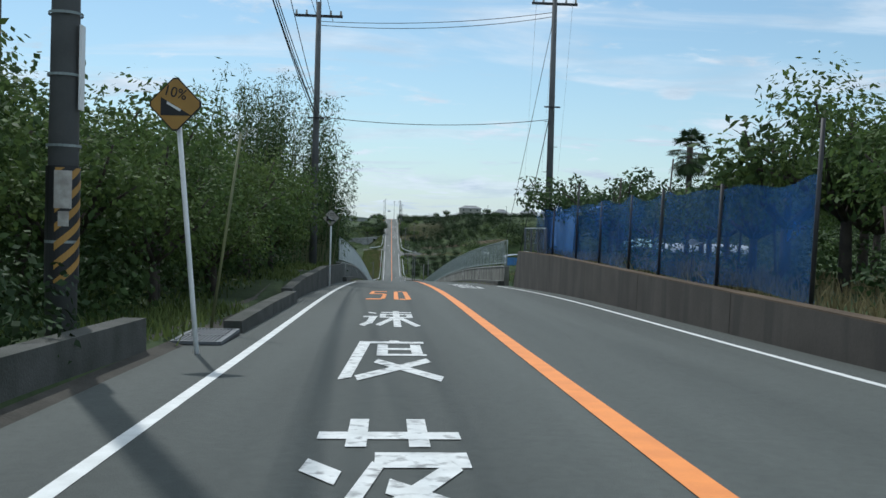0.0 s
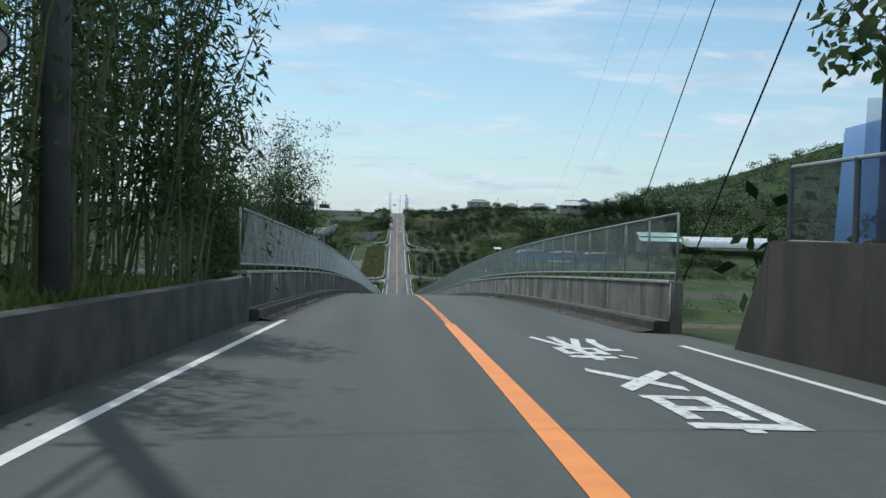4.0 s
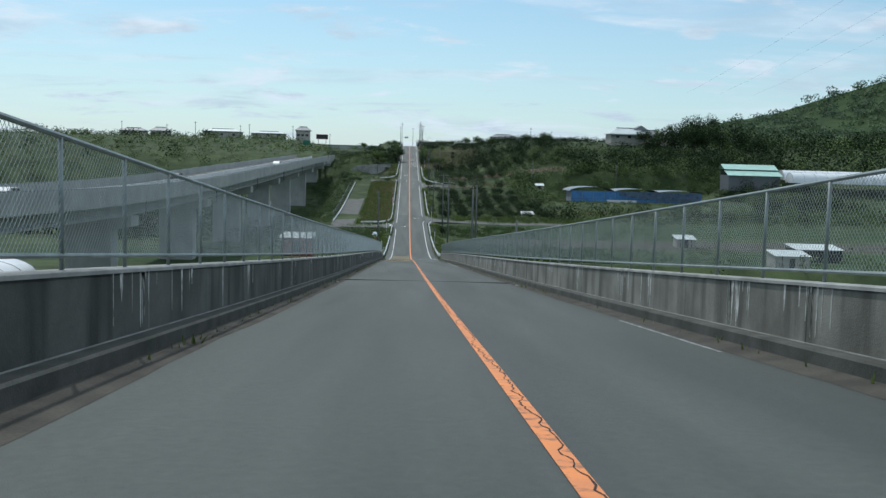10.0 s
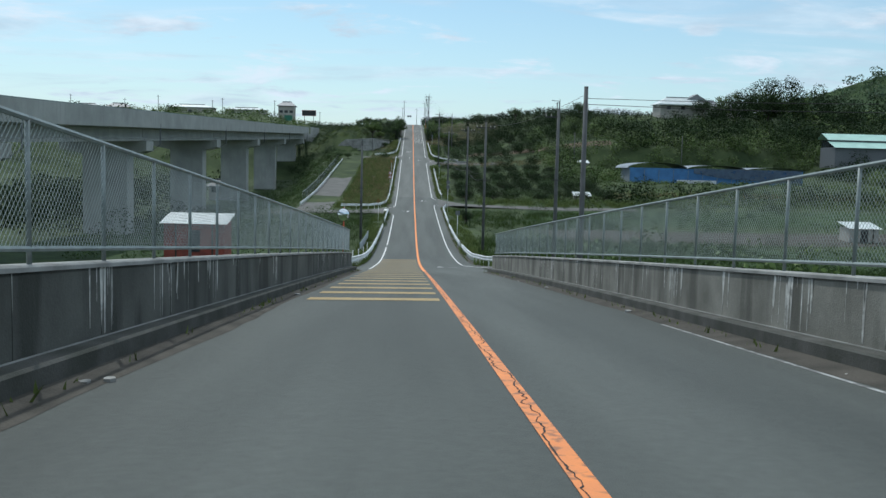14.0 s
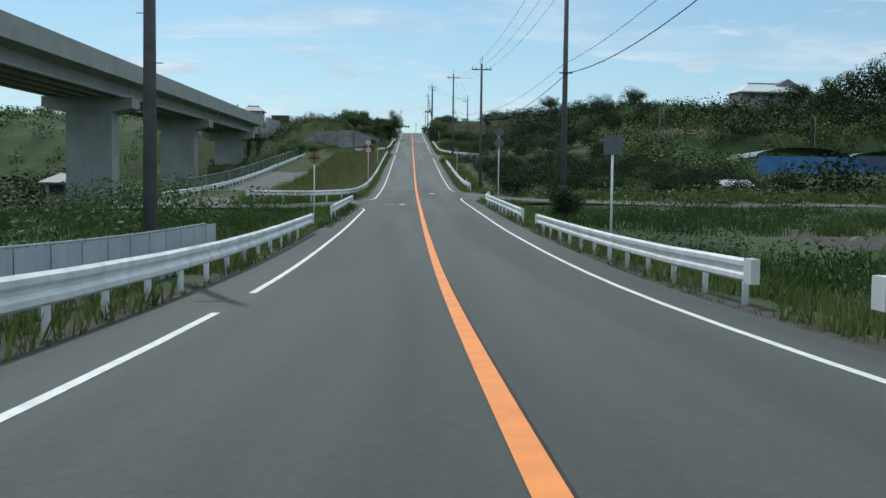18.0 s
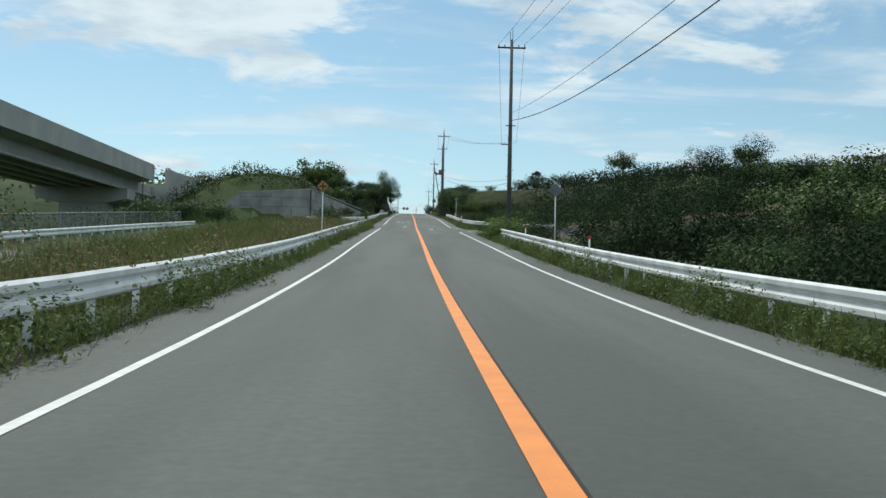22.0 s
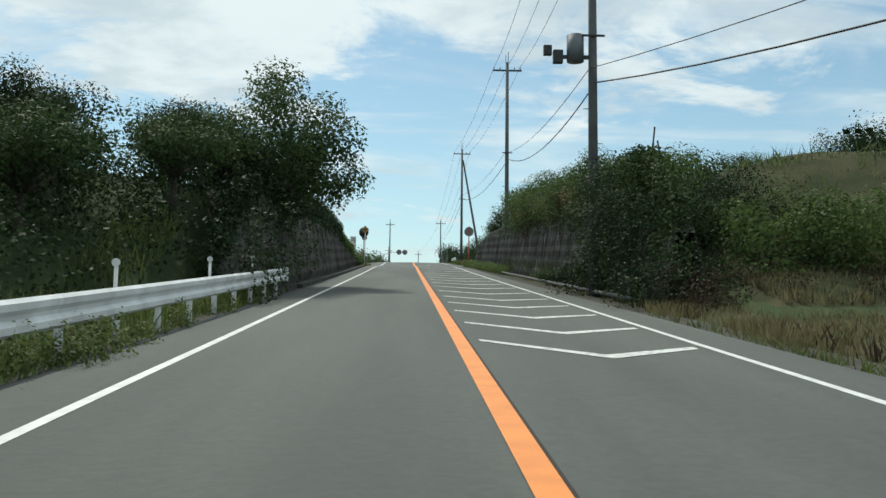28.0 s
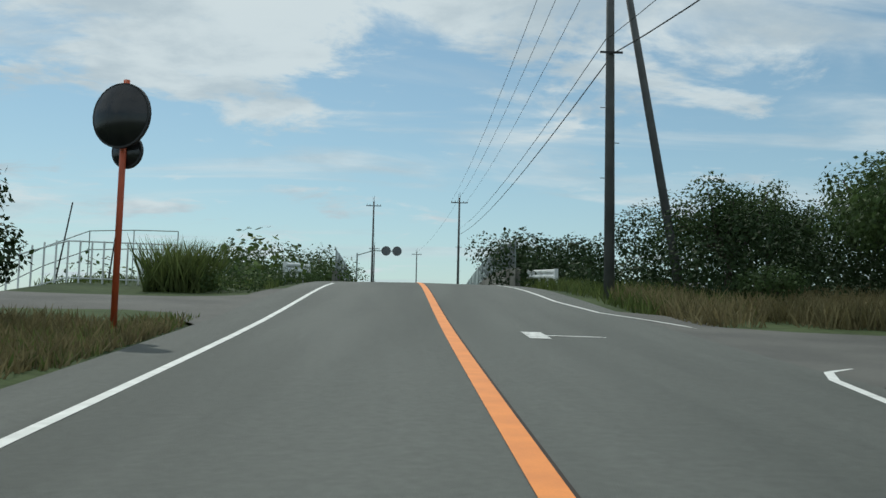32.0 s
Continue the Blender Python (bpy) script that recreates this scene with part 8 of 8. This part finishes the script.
# grass along the road
def verge(name, label, xr, yr, n, h, material, seed, width=0.02, lean=0.3, zf=None):
    rr = np.random.default_rng(seed)
    x = xr[0] + (xr[1] - xr[0]) * rr.random(n)
    y = yr[0] + (yr[1] - yr[0]) * rr.random(n)
    k = np.array([noise.noise((a * 0.5, b * 0.25, seed)) for a, b in zip(x, y)]) + 0.35 > rr.random(n) * 0.7
    x, y = x[k], y[k]
    z = gz(x, y) if zf is None else zf(x, y)
    thing(name, quads_mesh(name, blades(x, y, z - 0.02, h, rr, width, lean), material), None, label, "grass", kind="stuff")


for i, (xr, yr, n, h, m) in enumerate((((-6.5, -4.35), (271, 362), 15000, 0.45, BLADE), ((-9, -4.8), (376, 480), 26000, 0.5, BLADE), ((-8, -4.5), (490, 552), 15000, 0.5, BLADE), ((4.5, 7.5), (292, 376), 20000, 0.45, BLADE), ((4.6, 7.5), (394, 455), 17000, 0.5, BLADE),
                                       ((4.5, 7.5), (480, 527), 14000, 0.45, BLADE), ((-13.6, -6), (376, 480), 36000, 0.9, BLADE), ((-30, -20), (376, 490), 16000, 0.6, BLADE_DARK), ((14, 60), (464, 474), 9000, 0.7, DRY), ((12, 48), (388, 398), 20000, 0.8, BLADE), ((30, 100), (405, 414), 14000, 0.7, DRY), ((5.7, 6.8), (548, 586), 9000, 0.9, BLADE), ((-12, -4.8), (606, 619.5), 7000, 0.26, BLADE), ((-12, -4.8), (634, 645), 5000, 0.26, BLADE), ((4.8, 9), (626, 650), 9000, 0.45, BLADE), ((-9, -4.15), (22, 58), 20000, 0.2, BLADE),
                                       ((4.7, 9), (5, 50), 16000, 0.35, DRY), ((4.6, 18), (526, 546), 36000, 0.32, DRY), ((-12, -5), (455, 540), 7000, 0.6, DRY), ((-9, -4.8), (606, 619.5), 6000, 0.22, DRY), ((-13, -5.2), (378, 480), 20000, 0.85, DRY), ((-30, -12), (504, 540), 22000, 0.5, BLADE), ((6.5, 40), (292, 336), 42000, 0.7, BLADE_DARK), ((6.5, 30), (350, 376), 16000, 0.7, BLADE_DARK), ((-24, -6), (318, 362), 18000, 0.6, BLADE_DARK), ((6.2, 16), (552, 606), 14000, 0.5, BLADE), ((7, 26), (550, 574), 26000, 0.2, DEAD), ((7, 26), (550, 574), 30000, 0.2, BLADE_DARK), ((5, 24), (538, 547), 22000, 0.3, DRY), ((5, 26), (527, 548), 22000, 0.3, DEAD), ((5.8, 9), (473.5, 489), 12000, 0.5, BLADE_DARK))):
    verge("roadside_grass", "rough %s beside the road" % ("dry straw-coloured grass" if m is DRY else "dead brown grass" if m is DEAD else "green grass and weeds"), xr, yr, n, h, m, 60 + i)
verge("roadside_grass", "tall clump of pampas-like grass beside a yard", (-7.9, -6.3), (631, 633.4), 1500, 1.25, BLADE, 190, width=0.02, lean=0.28)
verge("roadside_grass", "dry ochre grass under dark trees", (5.2, 16), (623.6, 632), 16000, 0.55, DRY, 191, width=0.018, lean=0.35)
verge("roadside_grass", "dry ochre grass round a mirror post", (-12, -4.7), (608, 621.3), 22000, 0.32, DRY, 192, width=0.016, lean=0.4)
verge("roadside_grass", "short dry grass at the corner of a side road", (-7, -4.5), (615, 622.6), 9000, 0.2, DRY, 193, width=0.016, lean=0.4)
verge("roadside_grass", "short green grass at the corner of a side road", (-7, -4.5), (615, 622.6), 6000, 0.18, BLADE, 194, width=0.016, lean=0.4)
# weeds that reach over the kerb line and round the rail ends
for i, (xr, yr, n, h) in enumerate((((-4.7, -3.9), (352, 366), 3000, 0.42), ((-5.2, -4.0), (466, 480), 3200, 0.4), ((-4.75, -4.1), (380, 478), 14000, 0.32), ((4.05, 4.7), (396, 462), 10000, 0.3), ((-4.6, -4.0), (490, 550), 7000, 0.24), ((4.05, 4.6), (490, 545), 6000, 0.2), ((-4.5, -4.05), (275, 345), 5000, 0.16), ((4.05, 4.5), (300, 372), 5000, 0.18))):
    verge("kerb_weeds", "low weeds along the edge of the asphalt", xr, yr, n, h, BLADE, 110 + i, width=0.014, lean=0.45)
# weeds in the bridge gutters
gut = lambda x, y: np.array([road_z(v) for v in y]) - 0.03
verge("gutter_weeds", "weeds in the gutter of the bridge", (-3.75, -3.55), (60, 268), 1300, 0.14, BLADE, 91, zf=gut)
verge("gutter_weeds", "weeds in the gutter of the bridge", (3.55, 3.75), (60, 272), 1500, 0.14, BLADE, 92, zf=gut)
rr = np.random.default_rng(93)
for i in range(40):
    s = -1 if i % 2 else 1
    y = 62 + 205 * rr.random()
    x = s * (3.45 + 0.2 * rr.random())
    k = 0.03 + 0.05 * rr.random()
    g = Geo().prism([(k * math.cos(a) * (0.7 + 0.5 * rr.random()), k * math.sin(a)) for a in [2 * math.pi * j / 6 for j in range(6)]], 0, k * 0.7)
    thing("stone", g, CONC_CAP, "small pale stone lying in the gutter", "stone", "gutter stones", at=(x, y, road_z(y) - 0.04))

# ---- wooded hills on the horizon ----
def hill(name, label, pts, depth, seed, step=14.0, blob=5.0, per=48, size=1.7):
    """A wooded ridge: pts are (x, y, top)."""
    rr = np.random.default_rng(seed)
    P = []
    for a, b in zip(pts, pts[1:]):
        n = max(2, int(math.dist(a[:2], b[:2]) / step))
        P += [[a[k] + (b[k] - a[k]) * i / n for k in range(3)] for i in range(n)]
    P = np.array(P) - (0, 0, 3.5)
    rows = []
    for f in np.linspace(0, 1, 12):
        q = P.copy()
        q[:, 1] -= depth * (1 - f)
        q[:, 2] = 5 + (P[:, 2] - 5) * f ** 0.8
        q[:, 2] += 2.5 * np.array([noise.noise((u * 0.012, f * 5, seed)) for u in P[:, 0]]) * f
        rows.append([tuple(v) for v in q])
    ob = thing(name, None, None, label, "hill", kind="structure")
    part("slope", Geo().quadstrip(rows), FAR_GREEN, ob, smooth=True)
    R = np.array(rows)
    n = R.shape[1] * 60
    i, j = rr.integers(0, 12, n), rr.integers(0, R.shape[1], n)
    c = R[i, j] + rr.normal(size=(n, 3)) * (step * 0.6, 6, 0.5)
    V = leaves(c, np.stack([np.full(n, blob), np.full(n, blob), np.full(n, blob * 0.7)], 1), n * per, size, rr, shell=0.6, slim=0.8)
    part("woods", quads_mesh("woods", V, HAZE_LEAF), None, ob)["kind"] = "stuff"


hill("hill", "steep wooded hill rising to one side", ((236, 1050, 24), (270, 1040, 42), (312, 1040, 49), (352, 1035, 57), (391, 1030, 71), (436, 1020, 86), (474, 1005, 100), (560, 980, 142), (680, 950, 185), (820, 900, 215)), 240, 71)
hill("hill", "blue-green wooded hill far away", ((385, 1500, 30), (450, 1500, 54), (520, 1480, 76), (700, 1450, 115), (1000, 1400, 170)), 200, 72, step=24, blob=9, per=20, size=4)
